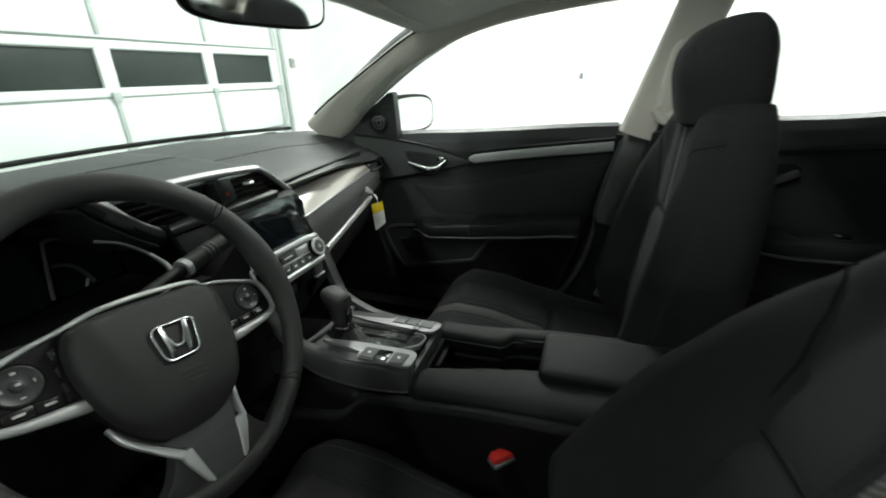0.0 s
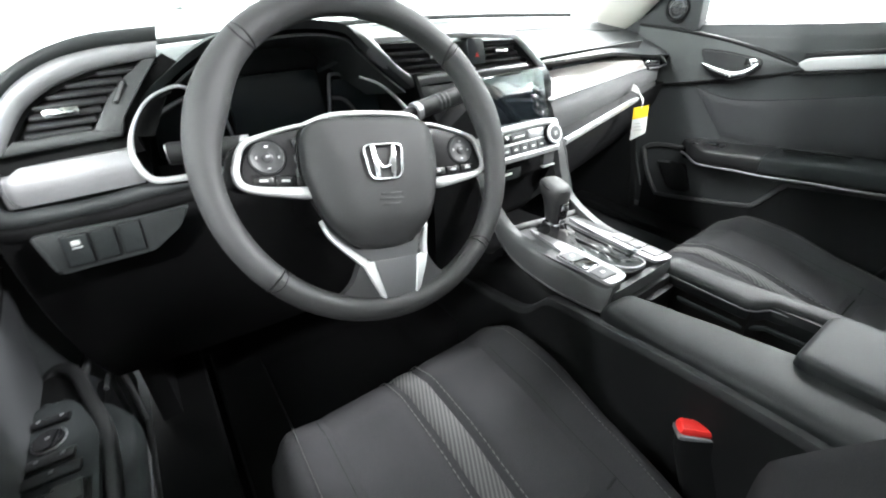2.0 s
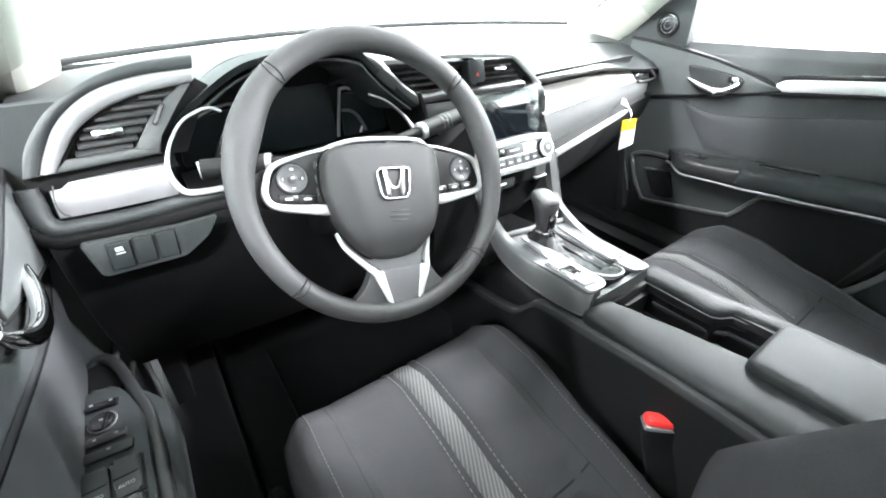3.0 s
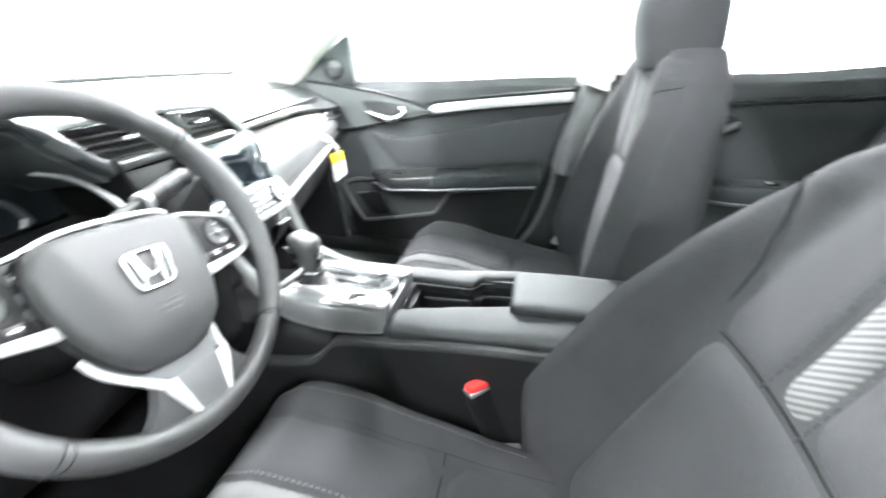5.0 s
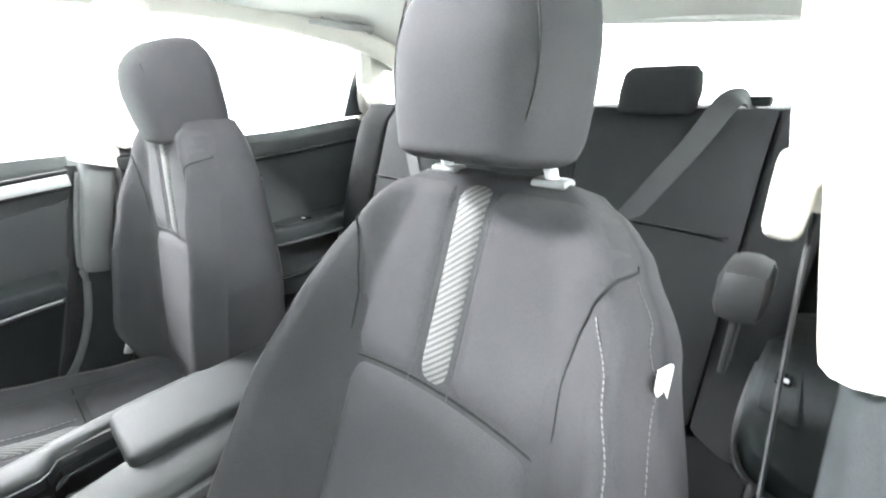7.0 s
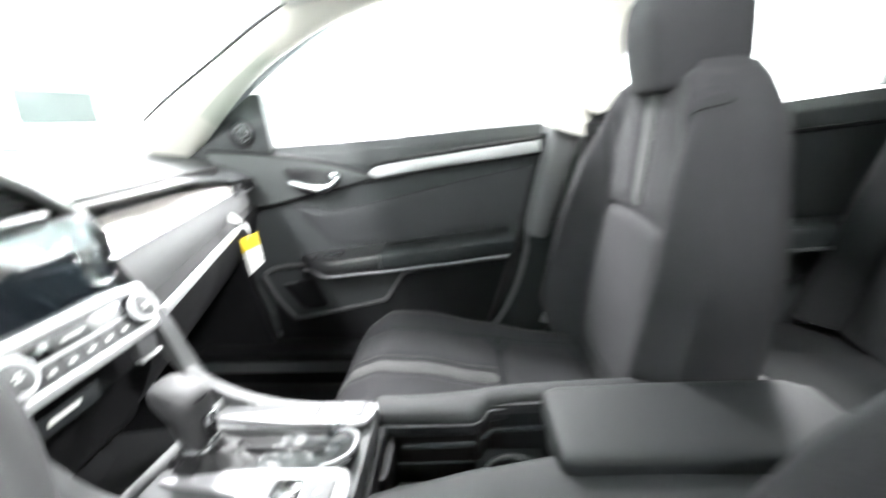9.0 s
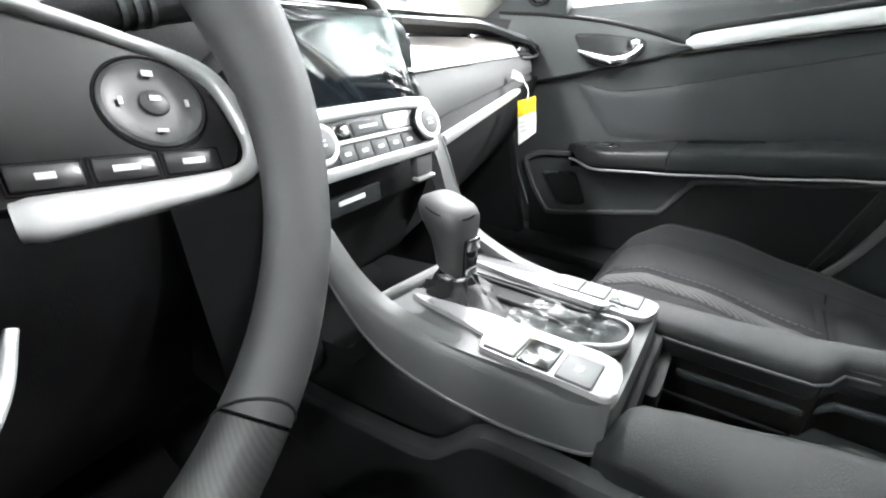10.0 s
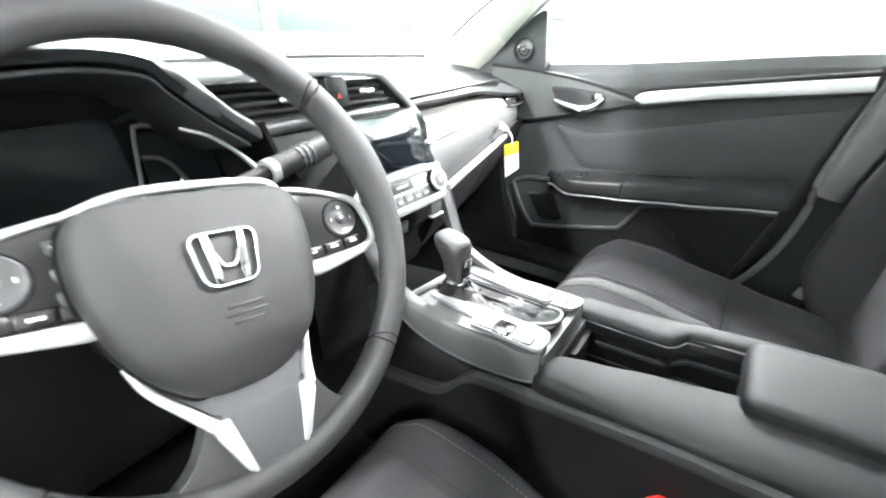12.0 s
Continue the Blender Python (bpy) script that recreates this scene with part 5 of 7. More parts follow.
for sx in (-1, 1):
    SP = SW @ pose(0, 0, -0.031)
    k = 0.97 if sx < 0 else 1.02
    spoke = part("spoke", prism(rounded([(sx * x * k, y) for x, y in ((0.050, 0.036), (0.120, 0.030), (0.150, 0.022), (0.156, -0.008), (0.146, -0.020), (0.050, -0.021))][::-sx], 0.010), 0.012, SP @ pose(0, 0, -0.012), 0.003), HARD, wheel)
    part("button_panel", prism(rounded([(sx * x * k, y) for x, y in ((0.058, 0.0405), (0.082, 0.0385), (0.113, 0.0315), (0.131, 0.0200), (0.1390, 0.0020), (0.1390, -0.0090), (0.1310, -0.0155), (0.058, -0.0225))][::-sx], 0.008, 4), 0.0035, SP @ pose(0, 0, 0.001), 0.001), PANEL, spoke, "gloss black button panel")
    rail = spline([(sx * x * k, y, z) for x, y, z in ((0.054, 0.0440, 0.008), (0.080, 0.0415, 0.006), (0.110, 0.0345, 0.004), (0.1345, 0.0245, 0.004), (0.1435, 0.0050, 0.004), (0.1445, -0.0065, 0.005), (0.1395, -0.0150, 0.006), (0.1260, -0.0200, 0.007), (0.100, -0.0238, 0.008), (0.080, -0.0260, 0.008), (0.070, -0.0265, 0.006))], 60)
    part("silver_surround", sweep([SP @ p for p in rail], lambda q: 0.0022 + 0.0016 * smooth01(0.12, 0.45, q) + 0.0030 * smooth01(0.62, 0.95, q) - 0.001 * smooth01(0.95, 1.0, q), lambda q: 0.0036 + 0.0014 * smooth01(0.55, 0.8, q), up=SWN, p=0.75, n=20), SILVER, spoke, "satin silver button surround")
    cx = sx * 0.1135 * k
    pad = part("direction_pad", loft([[SP @ Vector((cx + r * math.cos(a), 0.0115 + r * 0.96 * math.sin(a), z)) for a in [2 * math.pi * j / 40 for j in range(40)]] for r, z in ((0.0172, 0.0040), (0.0168, 0.0058), (0.0155, 0.0064), (0.0140, 0.0058), (0.0090, 0.0050), (0.0050, 0.0054), (0.0046, 0.0066), (0.0030, 0.0072))]), SLAT, spoke, "dark direction pad")
    part("pad_groove", hoop(0.0174, 0.0007, SP @ pose(cx, 0.0115, 0.0045)), SEAM, pad)
    for dx, dy, w, h in ((0, 0.0105, 0.0036, 0.0022), (0, -0.0105, 0.0036, 0.0014), (0.0105, 0, 0.0014, 0.0028), (-0.0105, 0, 0.0014, 0.0028), (0, 0.0010, 0.0036, 0.0020)):
        part("legend", rbox(w, h, 0.0006, 0.0002, SP @ pose(cx + dx, 0.0115 + dy, 0.0066 if abs(dx) + abs(dy) > 0.005 else 0.0076)), INK, pad)
    slant = -7 * sx
    for j, (bx, bw) in enumerate(((0.0790, 0.0190), (0.0995, 0.0190), (0.1205, 0.0200))):
        by = -0.0118 + (bx - 0.10) * 0.06
        part("button_gap", rbox(bw + 0.0012, 0.0102, 0.0012, 0.0004, SP @ pose(sx * bx * k, by, 0.0046, 0, 0, 3 * sx)), SEAM, spoke)
        bt = part("button", rbox(bw - 0.0006, 0.0086, 0.0026, 0.0012, SP @ pose(sx * bx * k, by, 0.0052, 0, 0, 3 * sx)), PANEL, spoke)
        part("legend", rbox(0.0080 if j else 0.0050, 0.0022, 0.0005, 0.0002, SP @ pose(sx * bx * k, by, 0.0066, 0, 0, 3 * sx)), INK, bt)
    if sx < 0:
        for j, yy in enumerate((0.026, 0.010, -0.004)):
            bt = part("side_button", rbox(0.010, 0.0085, 0.003, 0.002, SP @ pose(-0.0800, yy, 0.0050, 0, 0, slant)), SLAT, spoke)
            part("legend", rbox(0.0045, 0.0024, 0.0005, 0.0002, SP @ pose(-0.0800, yy, 0.0067, 0, 0, slant)), INK, bt)
    # lower spoke: slim bar that kicks inwards into a wedge, and the leather web behind it
    bar = spline([(sx * 0.0640, -0.0560, -0.044), (sx * 0.0575, -0.0740, -0.037), (sx * 0.0450, -0.0920, -0.022), (sx * 0.0335, -0.1075, -0.0045)], 20)
    part("lower_spoke_trim", sweep([SW @ p for p in bar], lambda q: 0.0020 + 0.0022 * q, 0.0042, up=SWN, p=0.55), SILVER, wheel, "satin silver lower spoke trim")
    part("spoke_wedge", prism(rounded([(sx * 0.0255, -0.1045), (sx * 0.0375, -0.1055), (sx * 0.0350, -0.1150), (sx * 0.0225, -0.1440), (sx * 0.0170, -0.1470)][::sx], 0.0022, 3), 0.006, SW @ pose(0, 0, -0.0075), 0.0016), SILVER, wheel, "satin silver spoke wedge")
    web = [(0.0240, -0.1000), (0.0380, -0.1010), (0.0430, -0.1130), (0.0520, -0.1270), (0.0680, -0.1370), (0.0860, -0.1360), (0.0700, -0.1560), (0.0170, -0.1600)]
    part("lower_spoke_web", prism(rounded([(sx * x, y) for x, y in web][::sx], 0.008, 4), 0.016, SW @ pose(0, 0, -0.0225), 0.005), LEATHER, wheel, sharp=60)
part("lower_spoke", loft([[SW @ Vector((w * c, y, z + d)) for c, d in ((-1, -0.010), (-1, -0.001), (-0.94, 0.0), (0.94, 0.0), (1, -0.001), (1, -0.010))] for y, w, z in ((-0.060, 0.060, -0.044), (-0.078, 0.052, -0.034), (-0.095, 0.036, -0.016), (-0.105, 0.029, -0.0052), (-0.120, 0.0245, -0.0035), (-0.1475, 0.0185, -0.0035))]), SPOKE_GREY, wheel, "dark silver lower spoke", sharp=30)
part("hub_top_line", sweep(spline([SW @ Vector(p) for p in ((-0.074, 0.0420, -0.028), (-0.045, 0.0495, -0.0135), (0.0, 0.0515, -0.012), (0.045, 0.0495, -0.0135), (0.066, 0.0415, -0.027))], 28), 0.0026, 0.0034, up=SWN), SILVER, wheel, "thin silver line over the hub")
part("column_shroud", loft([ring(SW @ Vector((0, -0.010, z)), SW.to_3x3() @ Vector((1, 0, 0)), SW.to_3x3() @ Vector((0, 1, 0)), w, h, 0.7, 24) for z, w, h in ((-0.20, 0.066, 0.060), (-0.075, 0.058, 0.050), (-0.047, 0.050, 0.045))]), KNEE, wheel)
for sx, nm in ((1, "wiper_stalk"), (-1, "indicator_stalk")):
    st = thing(nm, (-0.365 + sx * 0.06, 0.10, 0.86), "black column stalk with knurled end", "control stalk", "column stalks")
    pth = spline([(-0.310, 0.118, 0.858), (-0.240, 0.126, 0.866), (-0.170, 0.131, 0.875)] if sx > 0 else [(-0.415, 0.120, 0.858), (-0.465, 0.142, 0.860), (-0.535, 0.160, 0.862)], 10)
    part("arm", sweep(pth, 0.0085, 0.0075, p=0.8), HARD, st)
    part("end_knob", sweep(pth[5:], 0.0125, 0.0118, p=0.9), HARD, st)
    for k in range(3):
        part("knob_ridge", sweep([pth[7] + (pth[8] - pth[7]) * (0.1 + 0.5 * k), pth[7] + (pth[8] - pth[7]) * (0.3 + 0.5 * k)], 0.0133, 0.0126, p=0.9), SOFT, st)
    part("ring_band", sweep([pth[4] * 0.6 + pth[5] * 0.4, pth[5]], 0.0130, 0.0122, p=0.9), SILVER_DARK, st)
    part("end_cap", disc(0.010, 0.003, plane_at(pth[-1], (0, 1, 0), (0, 0, 1)) if sx > 0 else plane_at(pth[-1], (0, -1, 0), (0, 0, 1)), 0.001), SILVER if sx < 0 else SILVER_DARK, st)


# ---- dashboard ----
dash = thing("dashboard", (0, 0.35, 0.6), "black dashboard with silver trim and air vents", "dashboard")


def edge_y(x):
    return curve1([(-0.72, 0.225), (-0.55, 0.208), (-0.50, 0.345), (-0.295, 0.345), (-0.262, 0.238), (-0.2, 0.232), (0.12, 0.250), (0.35, 0.260), (0.55, 0.276), (0.70, 0.305)], x)


def edge_z(x):
    return curve1([(-0.72, 0.905), (-0.55, 0.930), (-0.50, 0.905), (-0.295, 0.905), (-0.262, 0.944), (-0.235, 0.945), (0.05, 0.930), (0.12, 0.884), (0.35, 0.880), (0.60, 0.852), (0.70, 0.84)], x)


def top_f(u, v):
    x = -0.71 + 1.42 * u
    y0, z0 = edge_y(x), edge_z(x)
    y1 = 0.60 + 0.10 * (1 - (x / 0.71) ** 2)
    z1 = 0.915 + 0.022 * (1 - (x / 0.71) ** 2)
    y = y0 + (y1 - y0) * v
    z = z0 + (z1 - z0) * v + 0.012 * math.sin(math.pi * min(1, v * 1.0))
    if v == 0:
        z -= 0.006
    return (x, y, z)


part("top_pad", sheet(top_f, 120, 16, (0, 0.006, -0.007)), SOFT, dash, "black soft dash top")
part("top_ridge", sweep([Vector(top_f(0.40 + 0.55 * k / 30, 0.45)) + Vector((0, 0, 0.0)) for k in range(31)], 0.003, 0.0016), SOFT, dash)
# passenger side face: brushed panel, satin trim, dark groove, silver line, glovebox
def brush_top(x):
    return Vector((x, 0.262 + 0.0975 * (x - 0.12), 0.856 - 0.006 * (x - 0.12)))


def brush_low(x):
    return Vector((x, 0.198 + 0.198 * (x - 0.10), 0.819))


def low_y(x):
    return 0.169 + 0.198 * (x - 0.10)


def low_z(x):
    return 0.737 + 0.069 * (x - 0.10)


def face(a, b, bulge):
    """A panel between two lines of the dash face, given as functions of its length, gently domed."""
    return lambda u, v: a(u).lerp(b(u), v) + Vector((0, -bulge, bulge * 0.6)) * math.sin(math.pi * v)


low_line = lambda x: Vector((x, low_y(x), low_z(x)))
trim_low = lambda x: brush_low(x).lerp(low_line(x), 0.70)
# Black sheet standing in for the shadow between top pad and brushed panel.
part("gap_shadow_line", sheet(lambda u, v: brush_top(0.11 + 0.42 * u) + Vector((0, 0.004 - 0.012 * v, 0.004 + 0.026 * v)), 30, 2, (0, 0.02, 0)), RUBBER, dash)
part("brushed_panel", sheet(face(lambda u: brush_top(0.114 + 0.406 * u), lambda u: brush_low(0.100 + 0.458 * u), 0.003), 30, 10, (0, 0.012, -0.006)), BRUSHED, dash, "brushed champagne trim panel")
part("panel_edge", sweep([brush_low(0.102 + 0.456 * k / 30) + Vector((0, -0.001, -0.0005)) for k in range(31)], 0.0016, 0.0016), SILVER, dash, "thin bright edge")
part("satin_trim", sheet(face(lambda u: brush_low(0.102 + 0.53 * u) + Vector((0, 0, -0.003)), lambda u: trim_low(0.104 + 0.50 * u), 0.003), 30, 10, (0, 0.015, 0)), DASH_PAD, dash, "dark satin lower trim")
part("trim_groove", sheet(lambda u, v: trim_low(0.104 + 0.50 * u).lerp(low_line(0.106 + 0.50 * u), v) + Vector((0, 0.007, 0)), 30, 3, (0, 0.015, 0)), RUBBER, dash)
part("chrome_line", sweep([low_line(0.124 + 0.338 * k / 30) + Vector((0, -0.003, 0)) for k in range(31)], lambda q: 0.005, lambda q: 0.0072 - 0.003 * smooth01(0.9, 1, q)), SILVER, dash, "satin silver lower line")
part("end_cap", loft([ring((x, cy, cz), (0, 1, 0), (0, 0, 1), w, h, 0.7, 24) for x, cy, cz, w, h in ((0.50, 0.345, 0.808, 0.030, 0.040), (0.56, 0.350, 0.806, 0.044, 0.052), (0.62, 0.350, 0.802, 0.045, 0.054), (0.66, 0.351, 0.798, 0.042, 0.046), (0.69, 0.356, 0.792, 0.03, 0.03))]), SOFT, dash, "rounded black dash end")
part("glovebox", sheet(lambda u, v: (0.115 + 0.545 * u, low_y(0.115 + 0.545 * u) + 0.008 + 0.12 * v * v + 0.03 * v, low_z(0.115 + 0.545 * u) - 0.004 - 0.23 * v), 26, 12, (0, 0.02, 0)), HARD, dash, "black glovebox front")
# centre vents under the silver arch
def vent(parent, name, outline, o, u, v, slats, tab, deep=0.03, thick=0.018):
    m = plane_at(o, u, v)
    box = part(name, prism(outline, 0.006, m @ pose(0, 0, -deep), 0), RUBBER, parent, "air vent with black slats")
    xs, ys = [p[0] for p in outline], [p[1] for p in outline]
    for k in range(slats):
        y = min(ys) + (max(ys) - min(ys)) * (k + 0.5) / slats
        cross = []
        for (xa, ya), (xb, yb) in zip(outline, outline[1:] + outline[:1]):
            if (ya - y) * (yb - y) < 0:
                cross.append(xa + (xb - xa) * (y - ya) / (yb - ya))
        if len(cross) >= 2:
            part("slat", rbox(max(cross) - min(cross) - 0.004, 0.0045, thick, 0.0016, m @ pose((max(cross) + min(cross)) / 2, y, -0.003 - thick / 2, 26, 0, 0)), SLAT, box)
    part("slat_tab", rbox(0.030, 0.009, 0.010, 0.003, m @ pose(tab[0], tab[1], -0.003)), CHROME, box, "chrome vent tab")
    return box


cv_u, cv_v = (1, 0.0, -0.03), (0, 0.25, 1)
vent(dash, "centre_vent", [(-0.105, 0.028), (0.050, 0.028), (0.050, -0.026), (-0.048, -0.026)], (-0.130, 0.240, 0.914), cv_u, cv_v, 5, (0.002, -0.002))
vent(dash, "centre_vent", [(-0.038, 0.026), (0.050, 0.024), (0.082, -0.022), (-0.038, -0.024)], (-0.010, 0.242, 0.908), cv_u, cv_v, 5, (0.022, 0.002))
hz = part("hazard_button", prism(rounded([(-0.017, 0.022), (0.017, 0.022), (0.017, -0.016), (-0.017, -0.016)][::-1], 0.004), 0.022, plane_at((-0.064, 0.240, 0.908), cv_u, cv_v), 0.003), SOFT_GREY, dash, "charcoal hazard button")
part("hazard_mark", prism([(-0.004, -0.003), (0.004, -0.003), (0.0, 0.004)], 0.001, plane_at((-0.064, 0.2185, 0.911), cv_u, cv_v), 0), RED, hz)
part("vent_divider", prism(rounded([(-0.012, 0.03), (0.014, 0.03), (0.012, -0.034), (-0.012, -0.034)][::-1], 0.004), 0.008, plane_at((-0.066, 0.247, 0.912), cv_u, cv_v), 0.003), HARD, dash)
arch = [(-0.285, 0.236, 0.950), (-0.235, 0.236, 0.947), (-0.10, 0.238, 0.944), (0.02, 0.242, 0.934), (0.050, 0.244, 0.926), (0.090, 0.246, 0.897), (0.127, 0.248, 0.868)]
part("vent_arch", sweep(spline(arch, 36), 0.008, 0.0055, up=(0, -0.3, 1)), SILVER, dash, "satin silver arch over the vents")
part("vent_foot", sweep(spline([(-0.285, 0.222, 0.956), (-0.268, 0.212, 0.947), (-0.252, 0.207, 0.929), (-0.228, 0.212, 0.910), (-0.198, 0.217, 0.889), (-0.186, 0.219, 0.885), (-0.142, 0.221, 0.885), (-0.06, 0.224, 0.882), (0.06, 0.228, 0.878)], 34), lambda q: 0.010 - 0.002 * smooth01(0.3, 0.5, q), lambda q: 0.010 - 0.003 * smooth01(0.25, 0.4, q), up=(0, -0.3, 1), p=0.5), DASH_GREY, dash, "dark grey vent ledge")
part("start_panel", prism(rounded([(-0.190, 0.874), (-0.100, 0.872), (-0.104, 0.815), (-0.160, 0.815)], 0.006), 0.012, Matrix(((1, 0, 0, 0), (0, 0.28, -1, 0.222 - 0.245), (0, 1, 0.28, 0), (0, 0, 0, 1))), 0.002), HARD, dash)
sb = part("start_button", rbox(0.026, 0.008, 0.026, 0.004, pose(-0.140, 0.208, 0.852, -16)), PIANO, dash, "square start button")
part("button_rim", rbox(0.030, 0.005, 0.030, 0.004, pose(-0.140, 0.210, 0.852, -16)), SILVER_DARK, sb)
vent(dash, "end_vent", [(-0.052, 0.022), (0.028, 0.014), (0.062, -0.012), (-0.014, -0.014)][::-1], (0.580, 0.295, 0.832), (1, 0.0, -0.06), (0, 0.30, 1), 4, (0.0, -0.002), 0.012, 0.008)
part("end_vent_rim", sweep(spline([(0.520, 0.300, 0.857), (0.57, 0.299, 0.853), (0.615, 0.297, 0.845), (0.648, 0.294, 0.826), (0.652, 0.291, 0.816), (0.61, 0.288, 0.813), (0.565, 0.286, 0.815)], 24), 0.003, 0.004, up=(0, -1, 0.2)), SPOKE_GREY, dash, "satin grey vent rim")

# touchscreen and climate panel
SCR = plane_at((0.006, 0.190, 0.832), (1, 0.0, -0.02), (0, 0.28, 1))
scr = part("touchscreen", prism(rounded([(-0.106, -0.046), (0.070, -0.046), (0.060, 0.048), (-0.106, 0.048)], 0.008), 0.020, SCR @ pose(0, 0, -0.012), 0.003), PIANO, dash, "touchscreen with dark glass")
part("display", prism(rounded([(-0.100, -0.038), (0.060, -0.038), (0.053, 0.042), (-0.100, 0.042)], 0.004), 0.002, SCR @ pose(0, 0, 0.0078), 0.0005), SCREEN, scr)
film_low = lambda u: 0.030 + 0.006 * math.sin(7 * u) + 0.004 * math.sin(15 * u + 1) - 0.016 * smooth01(0.8, 1, u)
part("protective_film", sheet(lambda u, v: SCR @ Vector((-0.100 + 0.160 * u, film_low(u) + (0.046 - film_low(u)) * v, 0.0105 + 0.002 * (1 - v) ** 2 + 0.001 * math.sin(9 * u + 3 * v) ** 2)), 44, 8, (0, -0.0005, 0)), FILM, scr, "peeling clear film on the screen")
film_in = lambda v: 0.040 + 0.012 * math.sin(5 * v + 2.2) + 0.004 * math.sin(17 * v)
part("film_edge", sheet(lambda u, v: SCR @ Vector((film_in(v) + (0.072 - 0.008 * v - film_in(v)) * u, -0.047 + 0.092 * v, 0.0105 + 0.007 * u * u * abs(math.sin(8 * v + 1)) + 0.0015 * abs(math.sin(21 * v + 4 * u)))), 10, 34, (0, -0.0005, 0)), FILM, scr, "peeling clear film on the screen", sharp=15)
CLI = plane_at((0.004, 0.163, 0.766), (1, 0, -0.02), (0, 0.42, 1))
cli = part("climate_panel", prism(rounded([(-0.106, -0.022), (0.068, -0.022), (0.078, 0.024), (-0.112, 0.024)], 0.008), 0.026, CLI @ pose(0, 0, -0.018), 0.003), SWITCH, dash, "climate panel with silver rims")
cli_n = CLI.to_3x3() @ Vector((0, 0, 1))
part("silver_rim", sweep([CLI @ Vector((x, y, 0.009)) for x, y in rounded([(-0.110, -0.023), (0.070, -0.023), (0.079, 0.022), (0.072, 0.026), (-0.112, 0.026)], 0.008, 4)], 0.0036, 0.004, up=cli_n, closed=True), SILVER, cli, "satin silver rim")
part("top_rim", sweep(spline([CLI @ Vector(p) for p in ((-0.110, 0.025, 0.008), (0.0, 0.0255, 0.008), (0.048, 0.025, 0.008), (0.072, 0.022, 0.008))], 16), 0.006, 0.0055, up=cli_n), SILVER, cli, "satin silver rim")
part("lower_bar", sweep([CLI @ Vector((-0.108, -0.025, 0.010)), CLI @ Vector((0.0, -0.025, 0.011)), CLI @ Vector((0.069, -0.024, 0.010))], 0.0048, 0.0055), SILVER, cli, "satin silver rim")
part("mid_rim", sweep([CLI @ Vector((x, -0.0005, 0.0086)) for x in (-0.064, -0.01, 0.040)], 0.0020, 0.0016, up=cli_n), SILVER, cli, "thin silver divider")
for kx in (-0.086, 0.060):
    kn = part("dial", loft([ring(CLI @ Vector((kx, 0.001, z)), (1, 0, 0), CLI.to_3x3() @ Vector((0, 1, 0)), r, r, 1.0, 40) for z, r in ((0.004, 0.0196), (0.0075, 0.0196), (0.0085, 0.0175), (0.0180, 0.0168))]), PIANO, cli, "round climate dial with silver face")
    part("dial_face", loft([ring(CLI @ Vector((kx, 0.001, z)), (1, 0, 0), CLI.to_3x3() @ Vector((0, 1, 0)), r, r, 1.0, 40) for z, r in ((0.0165, 0.0176), (0.0185, 0.0182), (0.0200, 0.0172), (0.0205, 0.0140), (0.0196, 0.0120))]), SILVER, kn, "satin silver dial face")
    part("dial_cap", disc(0.0128, 0.002, CLI @ pose(kx, 0.001, 0.0192), 0.0006), SWITCH, kn, "grey dial centre")
    for k in range(2):
        part("legend", rbox(0.007, 0.0018, 0.0006, 0, CLI @ pose(kx, 0.003 - 0.004 * k, 0.0213)), WHITE, kn)
for k in range(5):
    bt = part("button", rbox(0.0205, 0.0155, 0.005, 0.0015, CLI @ pose(-0.055 + 0.0215 * k, -0.0110, 0.0075)), SWITCH, cli, "grey climate button")
    part("legend", rbox(0.007, 0.0032, 0.0008, 0, CLI @ pose(-0.055 + 0.0215 * k, -0.0110, 0.0104)), WHITE, bt)
part("panel_notch", rbox(0.022, 0.014, 0.004, 0.001, CLI @ pose(-0.054, 0.0095, 0.0075)), PIANO, cli)
mode = part("mode_button", rbox(0.040, 0.0125, 0.006, 0.002, CLI @ pose(-0.020, 0.0095, 0.0078)), SWITCH, cli, "wide grey climate button")
part("legend", rbox(0.024, 0.0028, 0.0008, 0, CLI @ pose(-0.020, 0.0100, 0.0112)), WHITE, mode)
part("silver_infill", prism(rounded([(0.004, 0.003), (0.040, 0.003), (0.042, 0.018), (0.004, 0.018)], 0.003), 0.004, CLI @ pose(0, 0, 0.0060), 0.001), SILVER, cli, "satin silver infill")
flap = part("usb_flap", rbox(0.028, 0.010, 0.024, 0.002, pose(0.054, 0.150, 0.728)), SWITCH, dash, "grey socket flap")
part("flap_lip", rbox(0.030, 0.010, 0.0035, 0.001, pose(0.054, 0.147, 0.714)), SILVER, flap)
part("lower_fascia", rbox(0.21, 0.06, 0.05, 0.01, pose(0.0, 0.205, 0.715)), HARD, dash)
slot = part("slot_label", rbox(0.075, 0.006, 0.020, 0.002, pose(-0.045, 0.158, 0.713)), SOFT_GREY, dash)
part("legend", rbox(0.034, 0.001, 0.0045, 0, pose(-0.048, 0.1546, 0.716)), WHITE, slot)
part("stack_housing", prism(rounded([(0.16, 0.885), (0.24, 0.885), (0.42, 0.70), (0.42, 0.40), (0.19, 0.60), (0.155, 0.72)], 0.02), 0.22, Matrix(((0, 0, 1, -0.11), (1, 0, 0, 0.045), (0, 1, 0, -0.012), (0, 0, 0, 1))), 0.01), HARD, dash)

